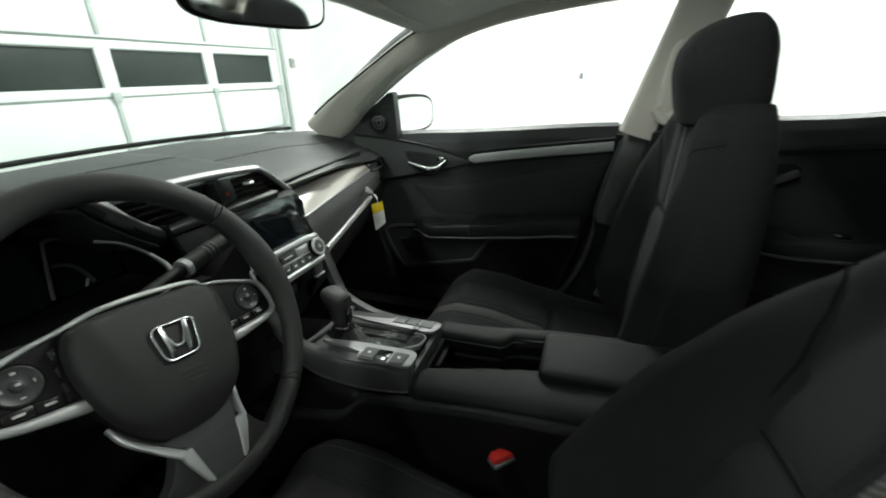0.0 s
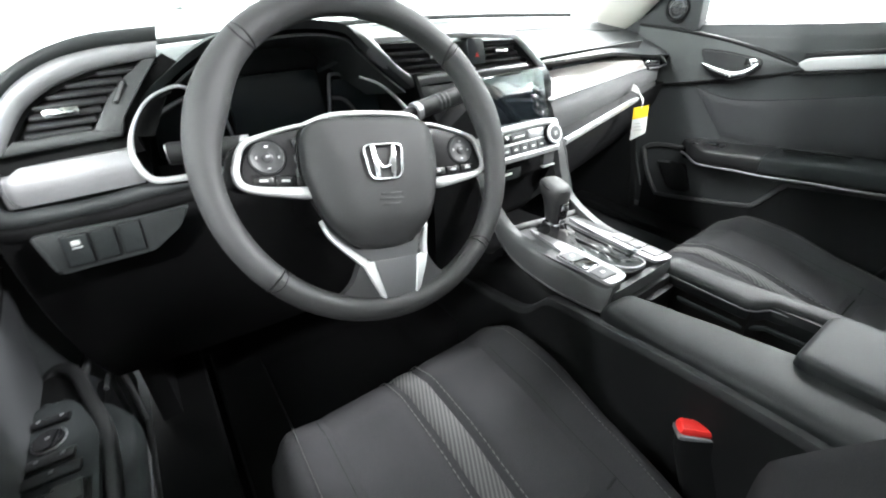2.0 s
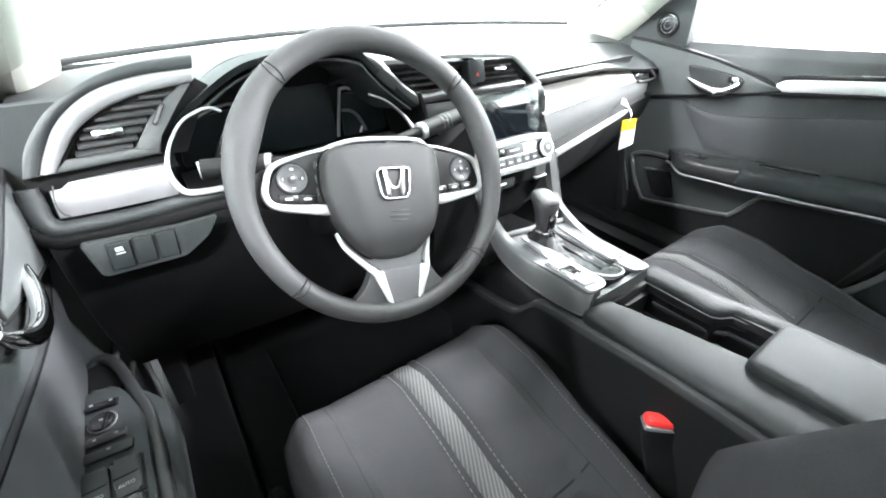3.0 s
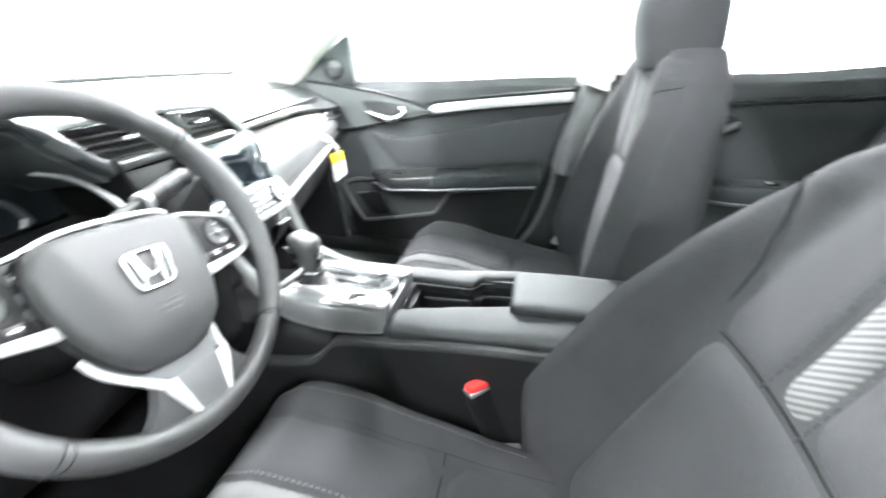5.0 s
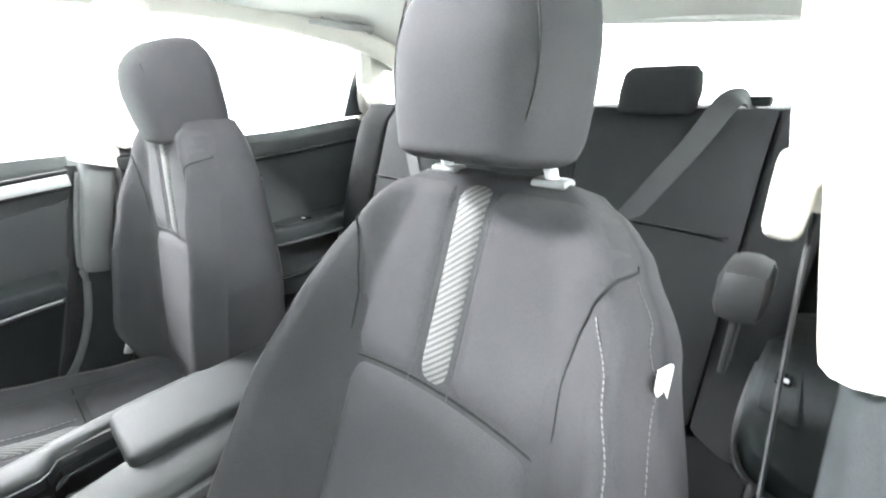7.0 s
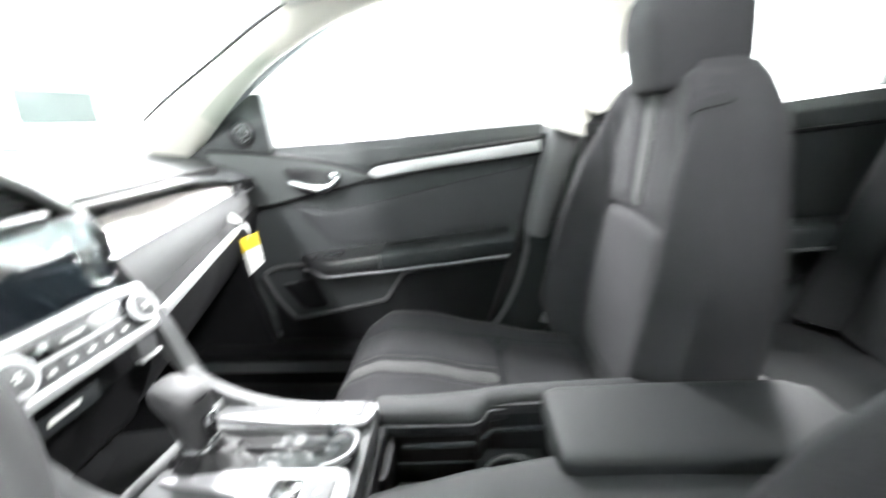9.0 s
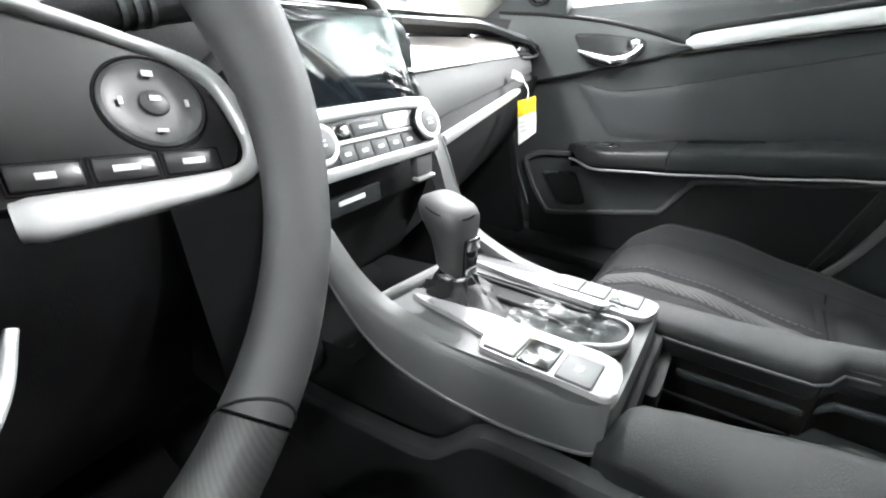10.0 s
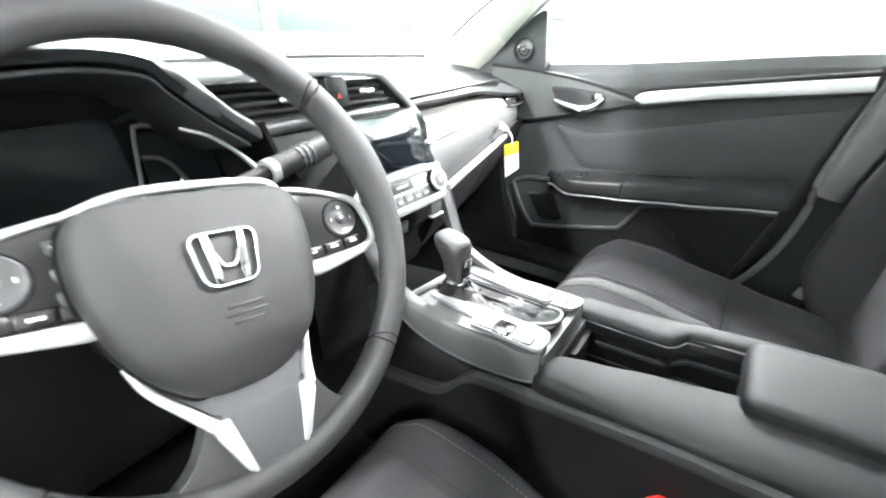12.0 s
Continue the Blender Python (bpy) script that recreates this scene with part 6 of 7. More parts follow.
# instrument binnacle
SPL = plane_at((-0.63, 0.176, 0.85), (1, 0, 0), (0, 0.25, 1))
hood_c = [(-0.550, 0.900), (-0.541, 0.912), (-0.517, 0.931), (-0.452, 0.967), (-0.36, 0.978), (-0.30, 0.970), (-0.28, 0.953), (-0.257, 0.930), (-0.232, 0.906), (-0.202, 0.880)]
hc_s = spline([(x, 0, z) for x, z in hood_c], 60)


def hood_f(u, v, y0, back, shrink, drop):
    p = hc_s[int(round(u * 60))]
    return (p.x + (-0.375 - p.x) * shrink * v, y0 + back * v, p.z - drop * v - (p.z - 0.85) * shrink * v * 0.4)


part("cluster_hood", sheet(lambda u, v: hood_f(u, v, 0.200, 0.20, 0.10, 0.028 * v), 60, 14, lambda u, v: Vector(((0.5 - u) * 0.014, 0.006, -0.008 * math.sin(math.pi * u) - 0.002))), SOFT_GREY, dash, "charcoal cluster hood")
part("hood_lining", sheet(lambda u, v: Vector(hood_f(u, v, 0.204, 0.138, 0.02, 0.022)) + Vector(((0.5 - u) * 0.022, 0, -0.012 * math.sin(math.pi * u) - 0.003)), 60, 10, (0, 0, -0.003)), SOFT, dash, "black hood lining")
FACE = lambda y: Matrix(((1, 0, 0, 0), (0, 0, -1, y), (0, 1, 0, 0), (0, 0, 0, 1)))
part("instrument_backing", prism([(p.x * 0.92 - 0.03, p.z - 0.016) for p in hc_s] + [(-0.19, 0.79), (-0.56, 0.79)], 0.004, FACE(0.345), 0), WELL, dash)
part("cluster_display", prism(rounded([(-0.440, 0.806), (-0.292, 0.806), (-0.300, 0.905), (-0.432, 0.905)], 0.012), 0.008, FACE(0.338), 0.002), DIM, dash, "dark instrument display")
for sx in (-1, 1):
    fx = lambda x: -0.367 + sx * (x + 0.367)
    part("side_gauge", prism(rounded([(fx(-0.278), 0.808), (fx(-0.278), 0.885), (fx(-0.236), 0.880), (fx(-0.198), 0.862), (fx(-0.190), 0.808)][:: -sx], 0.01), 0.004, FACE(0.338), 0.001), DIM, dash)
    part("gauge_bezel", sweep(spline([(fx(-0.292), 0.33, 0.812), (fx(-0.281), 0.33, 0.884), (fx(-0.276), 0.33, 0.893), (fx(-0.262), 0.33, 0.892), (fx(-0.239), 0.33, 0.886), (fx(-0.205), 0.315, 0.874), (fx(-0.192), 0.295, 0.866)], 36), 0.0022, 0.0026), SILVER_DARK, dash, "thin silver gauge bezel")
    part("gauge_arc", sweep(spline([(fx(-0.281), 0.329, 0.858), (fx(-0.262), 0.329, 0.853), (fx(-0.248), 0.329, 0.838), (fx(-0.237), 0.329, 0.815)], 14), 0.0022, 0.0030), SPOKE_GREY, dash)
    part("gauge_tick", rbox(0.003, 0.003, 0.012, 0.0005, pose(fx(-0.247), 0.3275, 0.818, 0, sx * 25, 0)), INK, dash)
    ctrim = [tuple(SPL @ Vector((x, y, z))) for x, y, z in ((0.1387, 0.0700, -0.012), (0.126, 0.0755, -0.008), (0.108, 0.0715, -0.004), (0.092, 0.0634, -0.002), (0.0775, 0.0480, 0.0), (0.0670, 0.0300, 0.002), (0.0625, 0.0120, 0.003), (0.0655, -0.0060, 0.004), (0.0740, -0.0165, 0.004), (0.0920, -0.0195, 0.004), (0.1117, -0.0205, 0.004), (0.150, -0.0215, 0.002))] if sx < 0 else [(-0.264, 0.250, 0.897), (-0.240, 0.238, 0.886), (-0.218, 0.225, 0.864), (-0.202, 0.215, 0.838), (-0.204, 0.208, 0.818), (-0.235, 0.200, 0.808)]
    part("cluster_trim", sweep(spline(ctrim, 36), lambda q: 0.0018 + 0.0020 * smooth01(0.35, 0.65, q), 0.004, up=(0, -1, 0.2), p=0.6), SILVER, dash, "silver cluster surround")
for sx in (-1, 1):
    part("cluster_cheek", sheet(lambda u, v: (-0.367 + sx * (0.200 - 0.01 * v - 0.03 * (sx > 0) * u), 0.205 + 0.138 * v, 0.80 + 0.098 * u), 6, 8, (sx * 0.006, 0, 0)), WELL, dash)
part("cluster_sill", sheet(lambda u, v: (-0.55 + 0.37 * u, 0.195 + 0.145 * v, 0.806 - 0.006 * v), 20, 6, (0, 0, -0.01)), HARD, dash)

# driver side face: corner vent, silver panel, switch bank
LV = plane_at((-0.607, 0.192, 0.913), (1, 0.0, 0.0), (0, 0.25, 1))


def band(m, outer, inner, n, bulge, z0, material, name, label="", thick=0.008):
    """A curved strip between two outlines on the plane m, swelling towards the driver."""
    a, b = spline([(x, y, 0) for x, y in outer], n), spline([(x, y, 0) for x, y in inner], n)
    back = m.to_3x3() @ Vector((0, 0, -thick))
    return part(name, sheet(lambda u, v: m @ (a[int(round(u * n))].lerp(b[int(round(u * n))], v) + Vector((0, 0, z0 + bulge * math.sin(math.pi * v) ** 0.7))), n, 8, back), material, dash, label, sharp=60)


arch_o = [(-0.0715, -0.0320), (-0.0605, -0.0110), (-0.0425, 0.0140), (-0.0190, 0.0325), (0.0103, 0.0455), (0.0484, 0.0525), (0.099, 0.0548)]
arch_i = [(-0.0590, -0.0325), (-0.0440, -0.0130), (-0.0270, 0.0060), (-0.0040, 0.0205), (0.0180, 0.0285), (0.0420, 0.0345), (0.0939, 0.0405)]
skirt = [(-0.0860, -0.0330), (-0.0740, -0.0050), (-0.0480, 0.0250), (-0.0180, 0.0450), (0.0120, 0.0580), (0.0484, 0.0660), (0.1027, 0.0690)]
band(LV, skirt, arch_o, 36, 0.003, 0.001, SOFT, "corner_surround", "soft black corner surround")
band(LV, arch_o, arch_i, 36, 0.004, 0.002, TRIM, "corner_arch", "satin silver corner arch")
slot = [(-0.0422, -0.0225), (0.0155, -0.0205), (0.0392, 0.0061), (0.0600, 0.0240), (0.0800, 0.0365), (0.0420, 0.0340), (0.0180, 0.0280), (-0.0040, 0.0200), (-0.0260, 0.0060)]
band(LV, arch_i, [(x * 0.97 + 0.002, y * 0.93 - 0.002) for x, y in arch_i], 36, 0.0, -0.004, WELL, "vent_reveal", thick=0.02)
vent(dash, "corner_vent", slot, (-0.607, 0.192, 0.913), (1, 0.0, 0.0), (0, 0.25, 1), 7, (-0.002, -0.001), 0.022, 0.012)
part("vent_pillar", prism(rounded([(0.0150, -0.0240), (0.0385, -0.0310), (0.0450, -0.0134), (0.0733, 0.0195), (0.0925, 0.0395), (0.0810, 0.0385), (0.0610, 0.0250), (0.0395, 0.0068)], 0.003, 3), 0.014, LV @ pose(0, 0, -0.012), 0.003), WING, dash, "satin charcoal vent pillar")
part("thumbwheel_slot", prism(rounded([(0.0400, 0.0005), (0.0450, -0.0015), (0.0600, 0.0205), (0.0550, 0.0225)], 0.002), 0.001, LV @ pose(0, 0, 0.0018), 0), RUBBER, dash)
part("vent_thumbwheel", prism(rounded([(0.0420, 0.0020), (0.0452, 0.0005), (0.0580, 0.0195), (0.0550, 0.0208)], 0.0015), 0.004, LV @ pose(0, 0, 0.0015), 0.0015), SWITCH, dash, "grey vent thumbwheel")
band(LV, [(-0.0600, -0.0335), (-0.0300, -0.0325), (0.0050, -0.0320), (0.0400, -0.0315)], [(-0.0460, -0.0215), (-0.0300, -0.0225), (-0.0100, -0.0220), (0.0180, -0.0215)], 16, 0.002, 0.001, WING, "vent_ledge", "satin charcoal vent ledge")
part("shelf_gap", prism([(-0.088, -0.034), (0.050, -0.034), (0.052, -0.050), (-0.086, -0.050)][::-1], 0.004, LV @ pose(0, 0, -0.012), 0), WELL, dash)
# Dark sheet in place of the cluster hood's shadow beside the pillar.
part("pillar_shadow", prism([(0.0395, -0.034), (0.066, -0.036), (0.112, 0.036), (0.100, 0.046), (0.0925, 0.040), (0.0733, 0.0195), (0.0450, -0.0134)], 0.008, LV @ pose(0, 0, -0.020), 0.002), WELL, dash)
part("driver_silver_panel", sheet(lambda u, v: SPL @ Vector((-0.052 + 0.003 * (1 - v) + (0.1135 + 0.003 * v) * u, 0.0200 - 0.0005 * u - (0.0368 - 0.0005 * u) * v, -0.014 * (1 - u) ** 3 + 0.005 * math.sin(math.pi * v))), 24, 10, (0, 0.010, 0)), TRIM, dash, "satin silver trim panel")
part("panel_corner", sweep([SPL @ Vector(p) for p in spline([(-0.044, 0.0195, -0.004), (-0.0475, 0.004, -0.003), (-0.0465, -0.010, -0.004), (-0.040, -0.0165, -0.004)], 16)], 0.0008, 0.0008), DASH_GREY, dash)
band(SPL, [(-0.0560, 0.0205), (-0.0560, 0.0000), (-0.0530, -0.0175), (-0.0200, -0.0205), (0.0244, -0.0212), (0.0660, -0.0185), (0.1400, -0.0215)], [(-0.0760, 0.0205), (-0.0780, -0.0080), (-0.0660, -0.0330), (-0.0200, -0.0370), (0.0244, -0.0375), (0.0660, -0.0350), (0.1400, -0.0340)], 36, 0.006, -0.004, SOFT, "driver_ledge", "soft black ledge under the trim panel", thick=0.014)
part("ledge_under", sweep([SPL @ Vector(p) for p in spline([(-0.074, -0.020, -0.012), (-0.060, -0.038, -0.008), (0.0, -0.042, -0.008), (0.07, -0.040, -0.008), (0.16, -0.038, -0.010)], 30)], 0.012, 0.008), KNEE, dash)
# Footwell shade is in this panel's colour.
part("driver_lower", sheet(lambda u, v: (-0.700 + 0.60 * u, 0.166 - 0.010 * math.sin(math.pi * v * 0.7) + 0.12 * v * v, 0.815 - 0.29 * v - 0.02 * math.sin(math.pi * u) * v), 30, 18, (0, 0.02, 0)), KNEE, dash, "black knee panel darkened for footwell shade")
part("driver_face", sheet(lambda u, v: (-0.712 + 0.125 * u, 0.216 - 0.02 * v, 0.945 - 0.14 * v), 8, 8, (0, 0.02, 0)), SOFT, dash)
BK = plane_at((-0.620, 0.148, 0.790), (1, -0.02, -0.01), (0, 0.2, 1))
bank = part("switch_bank", prism(rounded([(-0.0530, 0.0205), (0.0400, 0.0165), (0.0850, 0.0175), (0.0700, -0.0030), (0.0400, -0.0215), (-0.0440, -0.0215)], 0.004), 0.012, BK @ pose(0, 0, -0.006), 0.003), SOFT, dash, "black switch bank")
for k, (xa, xb) in enumerate(((-0.0330, -0.0103), (-0.0085, 0.0118), (0.0146, 0.0350))):
    q = rounded([(xa - 0.0005, -0.0158), (xb - 0.0012, -0.0165), (xb + 0.0008, 0.0140), (xa + 0.0018, 0.0148)], 0.002, 3)
    cxm = (xa + xb) / 2
    part("switch_gap", prism([(cxm + (x - cxm) * 1.07, y * 1.06) for x, y in q], 0.001, BK @ pose(0, 0, 0.0058), 0), WELL, bank)
    b = part("switch", prism(q, 0.003, BK @ pose(0, 0, 0.0062), 0.0012), SOFT_GREY, bank)
    if k == 0:
        part("legend", rbox(0.0075, 0.0050, 0.0006, 0.0002, BK @ pose(cxm + 0.001, 0.0070, 0.0094)), INK, b)
        part("legend", rbox(0.0090, 0.0016, 0.0006, 0.0002, BK @ pose(cxm + 0.001, 0.0020, 0.0094)), INK, b)
part("dash_end_left", loft([ring((x, 0.27, 0.86), (0, 1, 0), (0, 0, 1), w, h, 0.7, 20) for x, w, h in ((-0.66, 0.05, 0.05), (-0.69, 0.06, 0.055), (-0.705, 0.055, 0.05))]), SOFT, dash)
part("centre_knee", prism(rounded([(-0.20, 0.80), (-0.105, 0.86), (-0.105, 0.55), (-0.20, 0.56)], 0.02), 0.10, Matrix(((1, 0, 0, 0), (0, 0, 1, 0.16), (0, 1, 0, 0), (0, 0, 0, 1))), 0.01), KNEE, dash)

# hang tag on the glovebox line
tag = thing("hang_tag", (0.430, 0.205, 0.76), "yellow and white paper hang tag on a white loop", "paper tag")
TG = plane_at((0.438, 0.206, 0.727), (0.36, -0.92, 0.08), (0, 0, 1))
part("card", prism(rounded([(-0.016, -0.058), (0.017, -0.036), (0.017, 0.029), (-0.016, 0.022)], 0.002), 0.0012, TG, 0), WHITE, tag)
part("yellow_band", prism([(-0.016, -0.006), (0.017, 0.003), (0.017, 0.0292), (-0.016, 0.0222)], 0.0016, TG @ pose(0, 0, 0.0006), 0), YELLOW, tag, "yellow printed band")
for k in range(3):
    part("print", rbox(0.022, 0.0020, 0.0004, 0, TG @ pose(0, -0.014 - 0.008 * k, 0.0013, 0, 0, 12)), INK, tag)
part("loop", sweep(spline([TG @ Vector((0.002, 0.024, 0.001)), TG @ Vector((0.004, 0.040, 0.006)), TG @ Vector((-0.004, 0.056, 0.010)), TG @ Vector((-0.016, 0.066, 0.004)), TG @ Vector((-0.026, 0.068, -0.008))], 16), 0.007, 0.0008, up=(-0.5, 0.8, 0.2), p=0.4), WHITE, tag)


# ---- centre console ----
cons = thing("center_console", (0, -0.15, 0.3), "black centre console with silver shifter trim", "center console")
part("tunnel", loft([ring((0, y, (zt + 0.30) / 2), (1, 0, 0), (0, 0, 1), w, (zt - 0.30) / 2, 0.35, 28) for y, zt, w in ((0.42, 0.56, 0.095), (0.20, 0.57, 0.096), (0.05, 0.575, 0.092), (-0.10, 0.55, 0.085), (-0.13, 0.48, 0.098), (-0.62, 0.48, 0.100), (-0.66, 0.47, 0.085))]), HARD, cons)


def deck_z(x):
    return 0.6325 - 0.11 * x


TILT = pose(0, 0, 0.6325, 0, 6.3, 0)


def wing_rings(s):
    """Sections of the sweeping side wing: foot, shoulder, rounded top and inner lip."""
    foot = spline([(0.120, 0.172, 0.800), (0.119, 0.146, 0.728), (0.117, 0.114, 0.668), (0.114, 0.074, 0.622), (0.110, 0.020, 0.602), (0.104, -0.045, 0.595), (0.093, -0.096, 0.593), (0.084, -0.110, 0.594)], 44)
    top = spline([(0.119, 0.186, 0.812), (0.118, 0.164, 0.762), (0.115, 0.126, 0.702), (0.111, 0.092, 0.664), (0.106, 0.048, 0.645), (0.100, -0.020, 0.638), (0.090, -0.080, 0.635), (0.078, -0.108, 0.631)], 44)
    if s > 0:
        foot = spline([(0.126, 0.240, 0.852), (0.126, 0.210, 0.798), (0.125, 0.170, 0.741), (0.122, 0.142, 0.684), (0.117, 0.106, 0.634), (0.110, 0.020, 0.602), (0.104, -0.045, 0.595), (0.093, -0.096, 0.593), (0.084, -0.110, 0.594)], 44)
        top = spline([(0.125, 0.256, 0.862), (0.125, 0.228, 0.812), (0.124, 0.190, 0.758), (0.120, 0.162, 0.708), (0.114, 0.120, 0.672), (0.106, 0.048, 0.645), (0.100, -0.020, 0.638), (0.090, -0.080, 0.635), (0.078, -0.108, 0.631)], 44)
    out = []
    for f, t in zip(foot, top):
        dz = (deck_z(s * t.x) - 0.643) * smooth01(0.75, 0.66, t.z) if s > 0 else 0.0
        f, t = Vector((s * f.x * (1 if s < 0 else 0.97), f.y, f.z + dz)), Vector((s * t.x * (1 if s < 0 else 0.97), t.y, t.z + dz))
        side = t - f
        inn = Vector((-s, 0, 0))
        out.append([f + inn * 0.004, f, f + side * 0.45 + inn * -0.002, f + side * 0.86, t + inn * 0.003, t + inn * 0.009 + Vector((0, 0, 0.0015)), t + inn * 0.020 + Vector((0, 0, 0.0005)), t + inn * 0.022 - Vector((0, 0, 0.010)), f + inn * 0.022])
    return out


for s in (1, -1):
    rings = wing_rings(s)
    part("side_wing", loft(rings), WING, cons, "satin charcoal console wing", sharp=50)
    part("wing_line", sweep([r[1] for r in rings[6:]], 0.0014, 0.0014), SPOKE_GREY, cons)
    w = 1.0 if s < 0 else 0.90
    deck = rounded([(s * 0.034, 0.094), (s * 0.104 * w, 0.086), (s * 0.098 * w, 0.0), (s * 0.088 * w, -0.088), (s * 0.076 * w, -0.108), (s * 0.050 * w, -0.106), (s * 0.034, -0.088)][:: s], 0.012, 4)
    part("shifter_deck", prism(deck, 0.016, TILT @ pose(0, 0, -0.0175), 0.003), WING, cons, "dark satin shifter deck")
    trim = [(0.0555, 0.080), (0.047, 0.040), (0.0425, 0.0), (0.040, -0.050), (0.038, -0.088), (0.042, -0.105), (0.060, -0.1105), (0.083, -0.1110), (0.0890, -0.106), (0.0895, -0.060), (0.0900, -0.016), (0.0885, -0.0118), (0.0715, -0.010), (0.066, 0.022), (0.0605, 0.064)]
    tr = part("shifter_trim", prism(rounded([(s * x * w, y) for x, y in trim][::-s], 0.004, 3), 0.005, TILT @ pose(0, 0, -0.002), 0.0016), TRIM, cons, "satin silver shifter trim")
    for k, (ya, yb) in enumerate(((-0.0150, -0.0405), (-0.0420, -0.0665), (-0.0710, -0.0965))):
        q = rounded([(s * xx * w, yy) for xx, yy in ((0.0555, ya), (0.0878, ya - 0.001), (0.0874, yb), (0.0550, yb))][::s], 0.0022, 3)
        c = (s * 0.0712 * w, (ya + yb) / 2)
        part("switch_gap", prism([(c[0] + (x - c[0]) * 1.05, c[1] + (y - c[1]) * 1.06) for x, y in q], 0.002, TILT @ pose(0, 0, 0.0015), 0), RUBBER, tr)
        sw = part("switch", prism(q, 0.003, TILT @ pose(0, 0, 0.0018), 0.001), (PIANO if k == 1 else SWITCH) if s < 0 else DECK, tr)
        if s < 0 and k != 1:
            part("legend", prism(rounded([(c[0] - 0.003, c[1] - 0.0025), (c[0] + 0.003, c[1] - 0.0025), (c[0] + 0.003, c[1] + 0.0025), (c[0] - 0.003, c[1] + 0.0025)], 0.001, 2), 0.0006, TILT @ pose(0, 0, 0.0047), 0), WHITE, sw)
gate = part("shifter_gate", prism(rounded([(-0.040, 0.090), (0.038, 0.090), (0.038, -0.092), (-0.040, -0.092)][::-1], 0.008), 0.008, TILT @ pose(0, 0, -0.014), 0.001), HARD, cons, "black shifter gate")
part("gate_channel", prism(rounded([(0.002, 0.070), (0.024, 0.070), (0.024, -0.066), (0.002, -0.066)][::-1], 0.006), 0.004, TILT @ pose(0, 0, -0.008), 0.001), WELL, gate)
for gx in (-0.001, 0.027):
    part("gate_rim", sweep([TILT @ Vector((gx, 0.074, -0.004)), TILT @ Vector((gx, -0.068, -0.004))], 0.0022, 0.003), HARD, gate)
part("gate_end", sweep([TILT @ Vector(p) for p in spline([(-0.030, -0.070, -0.004), (-0.024, -0.090, 0.0), (-0.012, -0.100, 0.001), (0.012, -0.100, 0.001), (0.024, -0.090, 0.0), (0.030, -0.070, -0.004)], 24)], 0.0022, 0.003), SILVER_DARK, gate, "satin silver gate rim")
part("gate_face", loft([ring(TILT @ Vector((0, -0.088, z)), (1, 0, 0), (0, 1, 0), 0.026, 0.014, 0.7, 24) for z in (-0.045, -0.003)]), HARD, gate)
part("deck_end_cap", loft([ring((0.002, -0.106, z), (1, 0, 0), (0, 1, 0), w, d, 0.4, 28) for z, w, d in ((0.585, 0.078, 0.007), (0.612, 0.078, 0.007), (0.622, 0.074, 0.005))]), WING, cons, "satin charcoal deck end")
random.seed(5)
wob = [random.uniform(0, 6.28) for _ in range(8)]


def crumple(u, v):
    return 0.007 * abs(math.sin(7 * u + 3 * v + wob[0])) * abs(math.sin(5 * v - 4 * u + wob[1])) + 0.004 * abs(math.sin(15 * u + 6 * v + wob[2])) + 0.002 * math.sin(23 * u - 13 * v + wob[3])


part("wrap", sheet(lambda u, v: TILT @ Vector((-0.034 + (0.060 - 0.01 * v) * u, -0.008 - 0.080 * v + 0.006 * math.sin(5 * u), -0.004 + 0.9 * crumple(u, v) * (0.3 + 0.7 * v))), 26, 34, (0, 0, -0.0005)), WRAP, gate, "crumpled clear wrap", sharp=20)
part("wrap_fold", sheet(lambda u, v: TILT @ Vector((-0.004 + 0.032 * u + 0.004 * math.sin(4 * v), -0.066 - 0.020 * v + 0.006 * math.sin(5 * u + 2), -0.002 + 0.020 * math.sin(math.pi * v * 0.6) + 0.5 * crumple(u, v))), 16, 14, (0, 0, -0.0005)), WRAP, gate, "crumpled clear wrap", sharp=20)
part("front_tray", sheet(lambda u, v: (-0.098 + 0.196 * u, 0.098 + 0.18 * v, 0.612 - 0.030 * smooth01(0, 0.2, v) - 0.02 * v), 10, 14, (0, 0, -0.02)), HARD, cons, "black storage tray")
part("tray_ramp", sheet(lambda u, v: ((-0.100 + 0.198 * u) * (1 - 0.02 * v), 0.088 + 0.016 * v, deck_z(-0.1 + 0.2 * u) + 0.002 + 0.006 * math.sin(math.pi * min(1, v * 1.2)) - 0.028 * smooth01(0.45, 1, v)), 16, 10, (0, 0, -0.012)), WING, cons, "satin charcoal tray ramp")


# padded rails, storage well, cup holder, armrest lid
def pad_l(y):
    return curve1([(-0.62, 0.004), (-0.32, 0.002), (-0.235, -0.010), (-0.16, -0.028), (-0.125, -0.040), (-0.108, -0.055)], y)


def pad_r(y):
    return curve1([(-0.62, 0.108), (-0.30, 0.101), (-0.252, 0.096), (-0.236, 0.070), (-0.15, 0.069), (-0.105, 0.069)], y)


def rail_section(xa, xb, y, top, low, crown):
    """A padded rail's section: flat side, soft shoulders, gently domed top."""
    c, h = (xa + xb) / 2, abs(xb - xa) / 2
    out = []
    for k in range(28):
        a = 2 * math.pi * k / 28
        cs, sn = math.cos(a), math.sin(a)
        x = c + h * math.copysign(abs(cs) ** 0.38, cs)
        out.append(Vector((x, y, (top + low) / 2 + (top - low) / 2 * math.copysign(abs(sn) ** 0.38, sn) + (crown * (1 - ((x - c) / h) ** 2) if sn > 0 else 0))))
    return out


